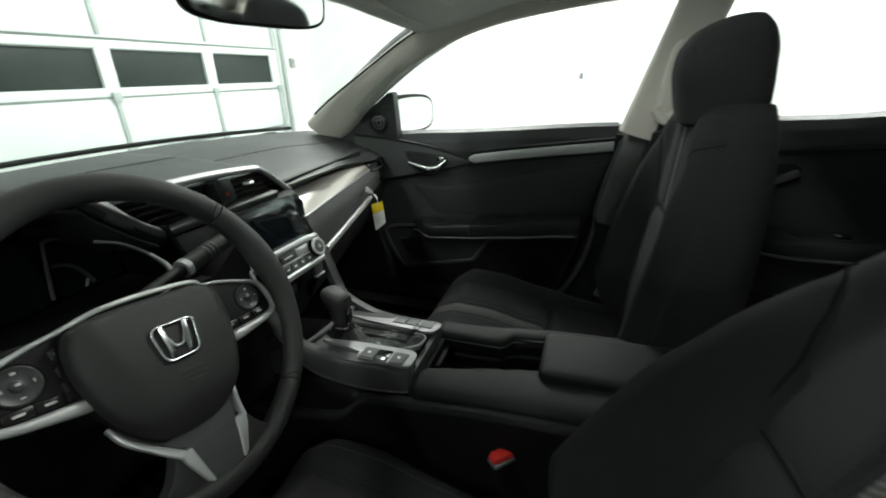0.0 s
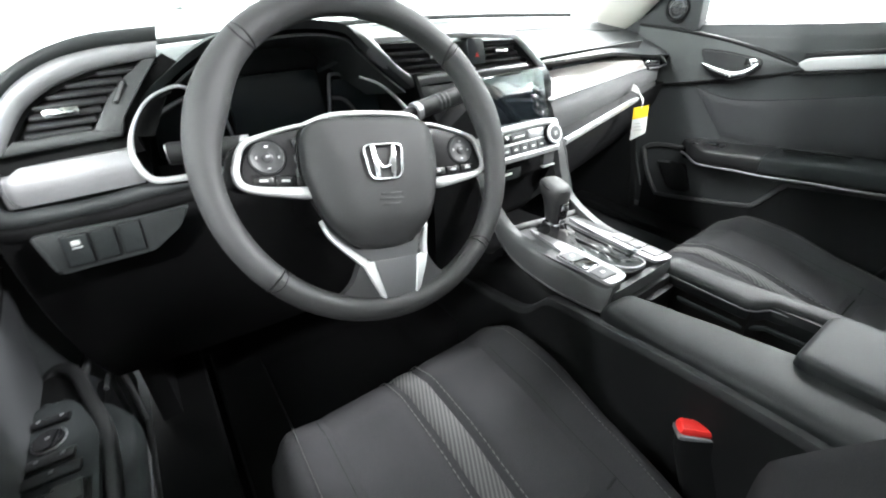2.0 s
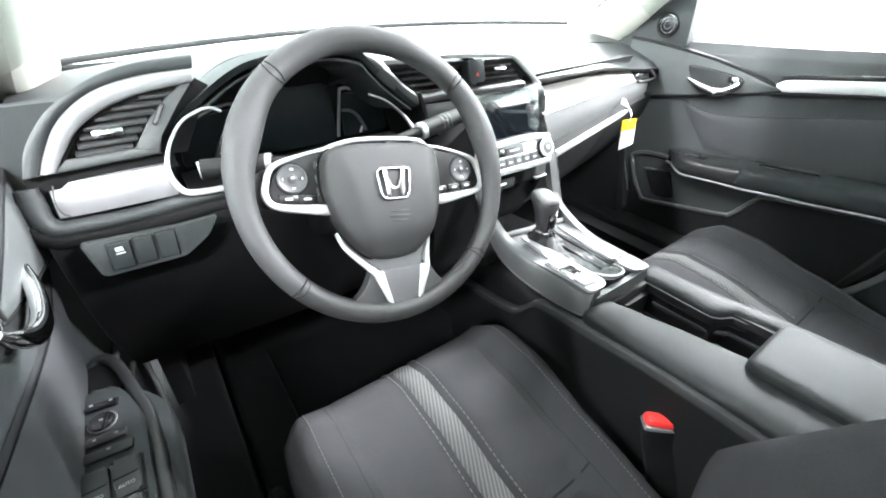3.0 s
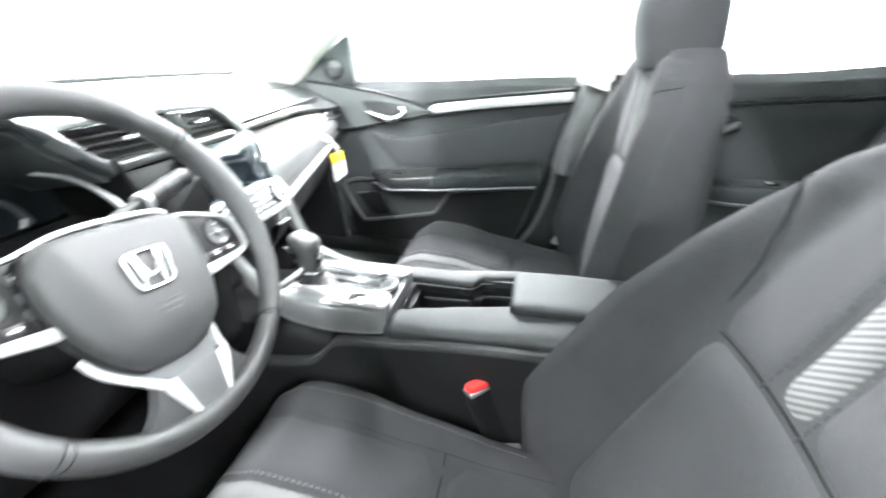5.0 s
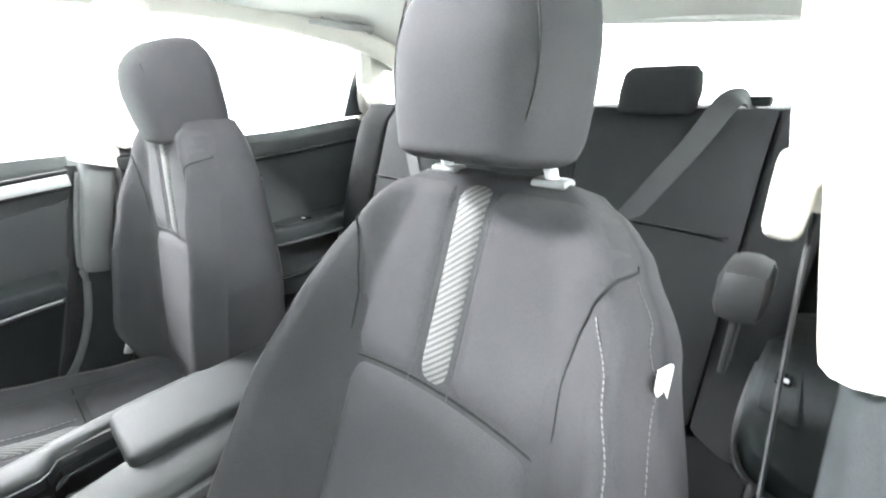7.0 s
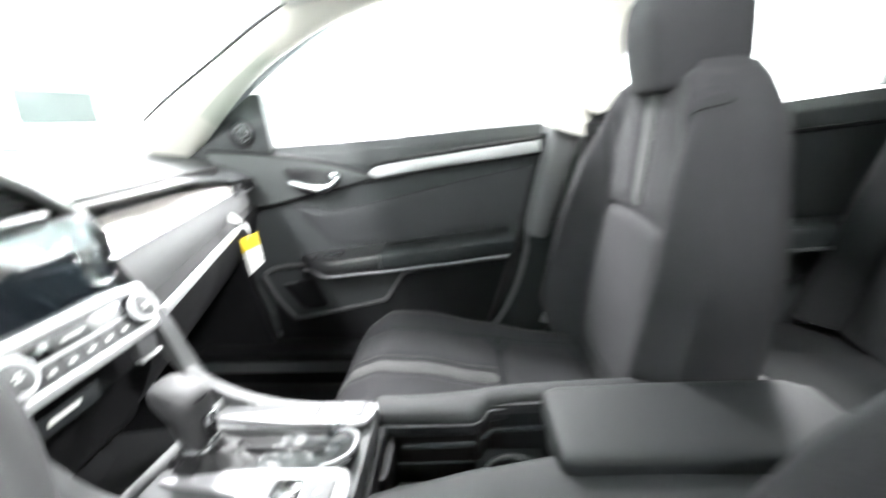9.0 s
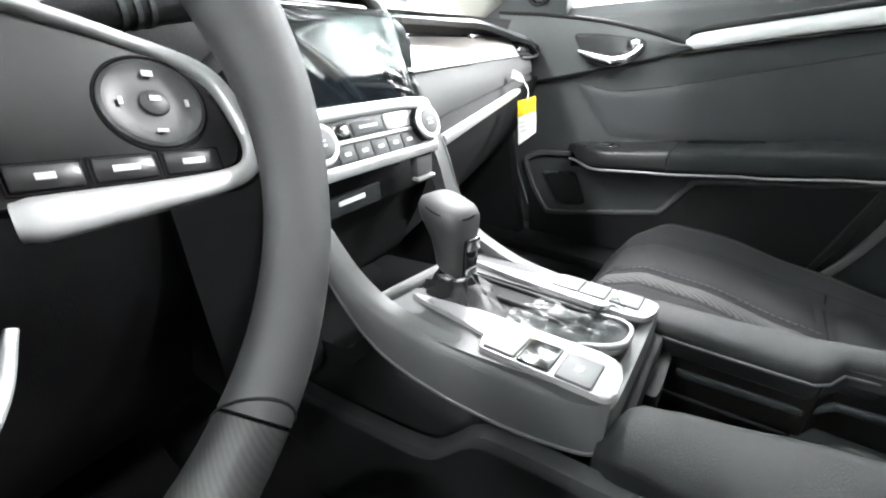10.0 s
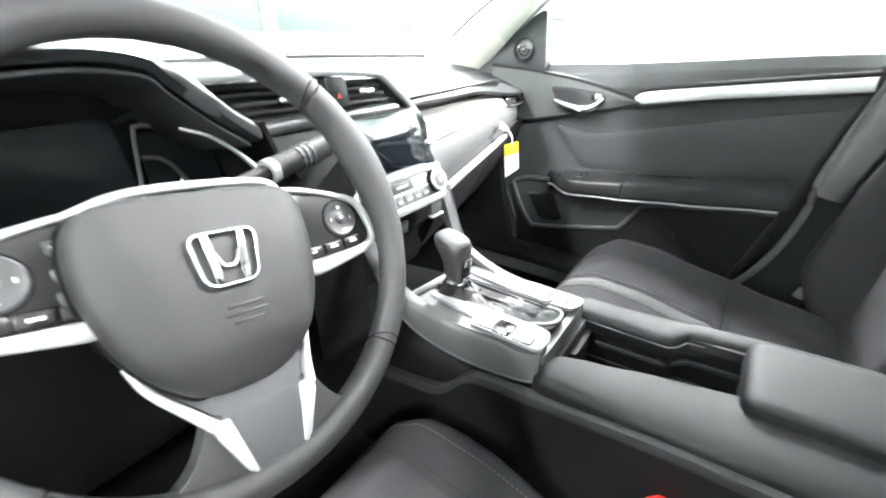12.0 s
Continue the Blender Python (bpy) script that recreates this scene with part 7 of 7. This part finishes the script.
ys = [-0.1065, -0.108, -0.112, -0.118] + [-0.126 - 0.494 * k / 40 for k in range(41)]
round_l = lambda y: smooth01(-0.104, -0.122, y)
part("side_pad", loft([rail_section(-0.101 + 0.010 * (1 - round_l(y)), pad_l(y) - 0.010 * (1 - round_l(y)), y, 0.598 + 0.016 * round_l(y) + 0.016 * smooth01(-0.15, -0.45, y), 0.572 + 0.006 * (1 - round_l(y)), 0.005) for y in ys]), PAD, cons, "padded charcoal console edge", sharp=60)
yr = [-0.0895, -0.091, -0.095, -0.101] + [-0.108 - 0.512 * k / 50 for k in range(51)]
round_r = lambda y: smooth01(-0.087, -0.106, y)
part("side_pad", loft([rail_section(pad_r(y) + 0.008 * (1 - round_r(y)), 0.121 + 0.018 * smooth01(-0.12, -0.32, y) - 0.010 * (1 - round_r(y)), y, 0.594 + 0.014 * round_r(y) + 0.010 * smooth01(-0.2, -0.45, y), 0.578 + 0.004 * (1 - round_r(y)), 0.005) for y in yr]), PAD, cons, "padded charcoal console edge", sharp=60)
part("pad_lip", sweep([(pad_r(y) - 0.001, y, 0.5985 + 0.010 * smooth01(-0.2, -0.45, y)) for y in yr[3:40]], 0.0012, 0.0012), SPOKE_GREY, cons)
part("well_wall", sheet(lambda u, v: (pad_l(-0.112 - 0.21 * u) - 0.004, -0.112 - 0.21 * u, 0.600 - 0.115 * v), 20, 4, (-0.008, 0, 0)), LINER, cons)
part("well_wall", sheet(lambda u, v: (pad_r(-0.112 - 0.21 * u) + 0.002 + 0.008 * v * (u < 0.55), -0.112 - 0.21 * u, 0.600 - 0.115 * v), 30, 4, (0.008, 0, 0)), LINER, cons, "gloss black well wall")
part("inner_rail", sweep([(0.0725, -0.138, 0.5625), (0.0745, -0.232, 0.566), (0.0965, -0.256, 0.567), (0.0985, -0.33, 0.570)], 0.0028, 0.0040), SOFT_GREY, cons, "thin grey rail inside the well")
part("inner_rail", sweep([(0.0720, -0.130, 0.535), (0.0735, -0.240, 0.537)], 0.0015, 0.0020), SOFT_GREY, cons)
part("well_floor", rbox(0.17, 0.25, 0.02, 0.004, pose(0.02, -0.225, 0.490)), LINER, cons)
part("well_front", rbox(0.120, 0.012, 0.115, 0.006, pose(0.008, -0.116, 0.545)), HARD, cons)
part("well_pillar", loft([ring((0.030, -0.124, z), (1, 0, 0), (0, 1, 0), 0.034, 0.008, 0.4, 24) for z in (0.50, 0.588)]), WELL, cons)
part("cup_ring", hoop(0.036, 0.005, pose(0.035, -0.278, 0.547)), SPEAR, cons, "cup holder ring")
part("cup_deck", sheet(lambda u, v: (-0.018 + 0.11 * u, -0.232 - 0.09 * v, 0.541), 24, 18, (0, 0, -0.006), lambda u, v: (((-0.018 + 0.11 * u - 0.035) ** 2 + (-0.232 - 0.09 * v + 0.278) ** 2) > 0.036**2)), SOFT_GREY, cons)
for s in (-1, 1):
    led = spline([(s * 0.112, 0.22, 0.500), (s * 0.110, 0.14, 0.506), (s * 0.109, 0.05, 0.520), (s * 0.108, 0.016, 0.534), (s * 0.107, -0.018, 0.572), (s * 0.106, -0.045, 0.582), (s * 0.106, -0.12, 0.590), (s * 0.106, -0.25, 0.604), (s * 0.106, -0.40, 0.610), (s * 0.106, -0.62, 0.612)], 60)
    part("side_ledge", loft([[p + Vector((s * dx, 0, dz)) for dx, dz in ((-0.010, 0.001), (-0.002, 0.001), (0.003, -0.001), (0.005, -0.006), (0.005, -0.013), (-0.010, -0.013))] for p in led]), LEDGE, cons, "charcoal bevelled ledge")
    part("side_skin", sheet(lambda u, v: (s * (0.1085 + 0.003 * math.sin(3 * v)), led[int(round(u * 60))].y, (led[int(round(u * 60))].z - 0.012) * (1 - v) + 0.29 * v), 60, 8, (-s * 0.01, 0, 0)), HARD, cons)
lid = part("armrest_lid", loft([ring((0.022, y, zc), (1, 0, 0), (0, 0, 1), w, h, 0.30, 32) for y, w, zc, h in ((-0.313, 0.046, 0.627, 0.010), (-0.3145, 0.052, 0.627, 0.015), (-0.320, 0.058, 0.626, 0.0195), (-0.332, 0.061, 0.626, 0.0225), (-0.45, 0.064, 0.628, 0.024), (-0.60, 0.064, 0.630, 0.024), (-0.63, 0.058, 0.628, 0.020))]), PAD, cons, "charcoal padded armrest lid", sharp=60)
part("lid_base", loft([ring((0.022, y, 0.588), (1, 0, 0), (0, 0, 1), w, 0.018, 0.3, 24) for y, w in ((-0.322, 0.052), (-0.328, 0.062), (-0.62, 0.064))]), HARD, lid)
part("lid_latch", rbox(0.034, 0.008, 0.016, 0.003, pose(0.020, -0.318, 0.606)), HARD, lid)

shift = thing("gear_shifter", (-0.008, 0.045, 0.63), "black leather gear shifter with chrome plate", "gear shifter")
SHM = pose(-0.020, 0.054, 0.632, 6, -4, -18)
part("boot", loft([[SHM @ (v + Vector((0.003 * math.sin(5 * i + k), 0.004 * math.sin(3 * i + 2 * k), 0.0022 * math.sin(4 * i + k)))) for i, v in enumerate(ring((0, -0.004 * (1 - z / 0.03), z), (1, 0, 0), (0, 1, 0), w, d, 0.75, 26))] for k, (z, w, d) in enumerate(((-0.008, 0.034, 0.054), (-0.002, 0.032, 0.046), (0.002, 0.0300, 0.036), (0.006, 0.0220, 0.030), (0.012, 0.0200, 0.024), (0.019, 0.0145, 0.018), (0.026, 0.0135, 0.016)))]), BOOT, shift, "black leather boot", sharp=50)
part("collar", loft([ring(SHM @ Vector((0, 0, z)), (1, 0, 0), (0, 1, 0), w, w * 1.12, 0.8, 24) for z, w in ((0.020, 0.0135), (0.0225, 0.0150), (0.0265, 0.0150), (0.029, 0.0140))]), CHROME, shift, "chrome collar")
part("knob", loft([[SHM @ v for v in ring((0, y, z), (1, 0, 0), (0, 1, 0), w, d, 0.66, 32)] for z, w, d, y in ((0.028, 0.0125, 0.0140, 0.001), (0.034, 0.0150, 0.0165, 0.002), (0.048, 0.0158, 0.0180, 0.003), (0.060, 0.0165, 0.0205, 0.005), (0.070, 0.0182, 0.0250, 0.008), (0.078, 0.0196, 0.0290, 0.011), (0.086, 0.0198, 0.0300, 0.012), (0.092, 0.0180, 0.0275, 0.012), (0.0955, 0.0140, 0.0220, 0.011), (0.097, 0.0070, 0.0110, 0.011))]), LEATHER, shift, "black leather knob", sharp=75)
part("knob_seam", sweep([SHM @ Vector((0.0186 * math.cos(a), 0.011 + 0.0278 * math.sin(a), 0.0905 + 0.0006 * math.cos(2 * a))) for a in [2 * math.pi * k / 40 for k in range(40)]], 0.0008, 0.0008, closed=True), SEAM, shift)
part("face_plate", prism(rounded([(-0.0062, 0.0), (0.0062, 0.0), (0.0070, 0.040), (-0.0070, 0.040)], 0.003), 0.004, SHM @ plane_at((0.002, -0.0135, 0.030), (1, 0, 0), (0, -0.09, 1)), 0.001), PIANO, shift)
part("chrome_plate", rbox(0.0130, 0.005, 0.013, 0.002, SHM @ pose(0.002, -0.0205, 0.066)), EMBLEM, shift, "chrome release button")
part("chrome_foot", rbox(0.0120, 0.004, 0.009, 0.0012, SHM @ pose(0.002, -0.0180, 0.036)), EMBLEM, shift)

bk = thing("belt_buckle", (-0.103, -0.285, 0.42), "black seat belt buckle with red button", "belt buckle", "front belt buckles")
part("stalk", loft([ring((-0.116 + 0.001 * k, -0.30 - o, z), (0.656, 0.755, 0), (-0.755, 0.656, 0), 0.012, 0.025, 0.5, 20) for k, (o, z) in enumerate(((0.03, 0.36), (0.008, 0.44), (-0.018, 0.50), (-0.022, 0.526)))]), HARD, bk)
part("button", rbox(0.020, 0.050, 0.016, 0.006, pose(-0.113, -0.276, 0.533, 8, 0, 49)), RED, bk, "red release button")
part("button_rim", rbox(0.024, 0.053, 0.009, 0.004, pose(-0.114, -0.277, 0.526, 8, 0, 49)), SILVER_DARK, bk)
part("anchor_tab", rbox(0.010, 0.034, 0.022, 0.003, pose(-0.166, -0.337, 0.458, 20, 0, 30)), SILVER_DARK, bk, "pale metal anchor tab")
bk2 = thing("belt_buckle", (0.50, -0.41, 0.42), "dark belt anchor with pale tongue beside the passenger seat", "belt buckle")
part("tongue", rbox(0.010, 0.018, 0.026, 0.003, pose(0.565, -0.42, 0.492, 20, 0, 0)), SILVER_DARK, bk2)
part("anchor", rbox(0.014, 0.04, 0.12, 0.004, pose(0.572, -0.43, 0.42, 20, 0, 0)), HARD, bk2)

# ---- belts ----
def strap(pts, w, n=24, normal=(1, 0, 0)):
    return sweep(spline(pts, n), w, 0.0012, up=normal, p=0.3, n=12)


for s in (1, -1):
    b = thing("seat_belt", (s * 0.64, -0.56, 0.8), "black front seat belt hanging from the pillar", "seat belt", "front seat belts")
    gx, ty, lo = (0.606, -0.528, -0.040) if s > 0 else (0.600, -0.56, 0.0)
    part("webbing", strap([(s * gx, ty - 0.01, 1.03 + lo), (s * (gx + 0.002), ty, 0.98 + lo), (s * (gx + 0.016), ty + 0.01, 0.82), (s * 0.635, -0.52, 0.58), (s * 0.630, -0.45, 0.40)], 0.020), WEB, b)
    part("height_slide", loft([ring((s * (gx + 0.002 - (0.14 * (z - 1.02) if s < 0 else 0)), ty - 0.005 + o, z + lo), (1, 0, 0), (0, 1, 0), w, d, 0.6, 20) for z, w, d, o in ((1.018, 0.008, 0.016, 0.01), (1.026, 0.014, 0.026, 0.008), (1.06, 0.016, 0.030, 0.004), (1.12, 0.016, 0.026, 0), (1.17, 0.014, 0.022, -0.004), (1.19, 0.006, 0.01, -0.006))]), IVORY, b, "light grey height slide")
    part("guide", sweep(spline([(s * (gx - 0.008), ty - 0.030, 1.050 + lo), (s * (gx - 0.010), ty - 0.014, 1.024 + lo), (s * (gx - 0.011), ty + 0.008, 1.012 + lo), (s * (gx - 0.010), ty + 0.030, 1.040 + lo)], 14), 0.009, 0.013), IVORY, b, "light grey belt guide")
    part("tongue", rbox(0.024, 0.046, 0.032, 0.008, pose(s * (gx - 0.008 - 0.012 * (s < 0)), ty + 0.006, 0.968 + lo)), HARD, b, "belt tongue")
    part("tongue_plate", rbox(0.004, 0.022, 0.04, 0.001, pose(s * (gx - 0.008 - 0.012 * (s < 0)), ty + 0.006, 0.935 + lo)), HARD, b)
    part("stop_button", rbox(0.005, 0.012, 0.012, 0.003, pose(s * (gx + 0.010), ty + 0.01, 0.835)), HARD, b)
    rb = thing("rear_seat_belt", (s * 0.40, -1.2, 0.8), "black rear belt lying across the seat back", "seat belt", "rear seat belts")
    part("webbing", strap([(s * 0.46, -1.40, 1.055), (s * 0.44, -1.265, 1.065), (s * 0.40, -1.215, 0.98), (s * 0.30, -1.16, 0.80), (s * 0.22, -1.09, 0.56)], 0.022, normal=(0, 1, 0.2)), WEB, rb)
    part("anchor", rbox(0.06, 0.05, 0.02, 0.006, pose(s * 0.46, -1.40, 1.06)), HARD, rb)

# ---- roof fittings ----
for s in (1, -1):
    vz = pose(s * 0.345, -0.045, 1.250, -9, s * 4, 0)
    v = thing("sun_visor", (s * 0.345, -0.03, 1.28), "light grey folded sun visor with vanity panel", "sun visor", "sun visors")
    part("panel", prism(rounded([(-0.225, -0.085), (0.225, -0.085), (0.225, 0.06), (0.19, 0.085), (-0.225, 0.085)], 0.03, 5), 0.014, vz, 0.005), HEADLINER, v)
    part("vanity_cover", prism(rounded([(-0.07, -0.045), (0.07, -0.045), (0.07, 0.045), (-0.07, 0.045)], 0.008), 0.006, vz @ pose(0.03, -0.01, -0.004), 0.002), IVORY, v, "pale vanity mirror cover")
    part("hinge", sweep([vz @ Vector((s * 0.22, 0.08, 0.007)), vz @ Vector((s * 0.26, 0.09, 0.012))], 0.006, 0.006), IVORY, v)
    for gy in (-0.33, -1.12):
        g = thing("grab_handle", (s * 0.56, gy, 1.27), "grey folded grab handle above the door", "grab handle", "grab handles")
        part("bar", sweep(spline([(s * 0.575, gy + 0.10, roof_z(0.575, gy + 0.10) - 0.004), (s * 0.545, gy + 0.08, roof_z(0.54, gy) - 0.014), (s * 0.542, gy, roof_z(0.54, gy) - 0.017), (s * 0.545, gy - 0.08, roof_z(0.54, gy) - 0.014), (s * 0.575, gy - 0.10, roof_z(0.575, gy - 0.10) - 0.004)], 24), 0.016, 0.008), GRAB, g)
        if gy < -1:
            part("backplate", rbox(0.055, 0.17, 0.006, 0.003, pose(s * 0.562, gy, roof_z(0.562, gy) - 0.006, 0, s * 22, 0)), GRAB, g)
        for e in (0.09, -0.09):
            part("mount", rbox(0.03, 0.028, 0.014, 0.005, pose(s * 0.572, gy + e, roof_z(0.572, gy + e) - 0.006)), HEADLINER, g)
rv = thing("rear_view_mirror", (0.0, 0.16, 1.20), "black rear-view mirror on the windshield", "rear-view mirror")
RVM = plane_at((-0.020, 0.118, 1.196), (1, -0.22, 0.0), (0, -0.12, 1))
part("housing", loft([[RVM @ v for v in ring((0, 0, z), (1, 0, 0), (0, 1, 0), w, h, 0.55, 32)] for z, w, h in ((-0.035, 0.06, 0.018), (-0.028, 0.10, 0.028), (-0.01, 0.122, 0.036), (0.0, 0.124, 0.037), (0.002, 0.120, 0.034))]), HARD, rv)
part("mirror", loft([[RVM @ v for v in ring((0, 0, z), (1, 0, 0), (0, 1, 0), 0.117, 0.032, 0.55, 32)] for z in (0.0018, 0.0034)]), MIRROR, rv)
part("stem", sweep([RVM @ Vector((0, 0.01, -0.03)), (0, 0.17, 1.225), (0, 0.20, 1.245)], 0.014, 0.012), HARD, rv)
oc = thing("overhead_console", (0, 0.02, 1.28), "light grey overhead console with lamp switches", "overhead console")
part("shell", loft([ring((0, y, roof_z(0, y) - 0.004), (1, 0, 0), (0, 0, 1), w, h, 0.5, 24) for y, w, h in ((0.10, 0.07, 0.01), (0.085, 0.085, 0.022), (-0.06, 0.09, 0.024), (-0.13, 0.085, 0.018), (-0.15, 0.07, 0.008))]), HEADLINER, oc)
for s in (1, -1):
    part("lamp_lens", rbox(0.05, 0.05, 0.008, 0.003, pose(s * 0.045, -0.02, roof_z(0, -0.02) - 0.028)), WHITE, oc)

# ---- floor things ----
for s in (1, -1):
    solo("floor_mat", sheet(lambda u, v: (s * 0.38 + (-0.20 + 0.40 * u) * (1 - 0.15 * v), 0.02 + 0.55 * v, 0.283 + 0.14 * smooth01(0.75, 1.0, v)), 24, 30, (0, 0, -0.012)), CARPET, "black carpet floor mat in the footwell", "floor mat", "floor mats")
for nm, px, w, h in (("brake_pedal", -0.33, 0.075, 0.055), ("accelerator_pedal", -0.22, 0.045, 0.11)):
    pd = thing(nm, (px, 0.52, 0.40), "black ribbed rubber pedal on a steel arm", "pedal")
    pm = pose(px, 0.50, 0.42, -35, 0, 0)
    part("pad", rbox(w, 0.014, h, 0.005, pm), RUBBER, pd)
    for k in range(5):
        part("rib", rbox(w * 0.85, 0.004, 0.004, 0.001, pm @ pose(0, -0.009, -h * 0.4 + h * 0.2 * k)), SOFT_GREY, pd)
    part("arm", sweep([(px, 0.512, 0.425), (px, 0.58, 0.52), (px, 0.66, 0.72)], 0.009, 0.006), HARD, pd)
part_fr = thing("foot_rest", (-0.60, 0.58, 0.30), "black ribbed foot rest beside the pedals", "foot rest")
part("plate", rbox(0.09, 0.02, 0.24, 0.008, pose(-0.595, 0.60, 0.40, -40, 0, 0)), HARD, part_fr)
part("bonnet_release", rbox(0.03, 0.02, 0.012, 0.003, pose(-0.63, 0.30, 0.53)), SILVER_DARK, dash)
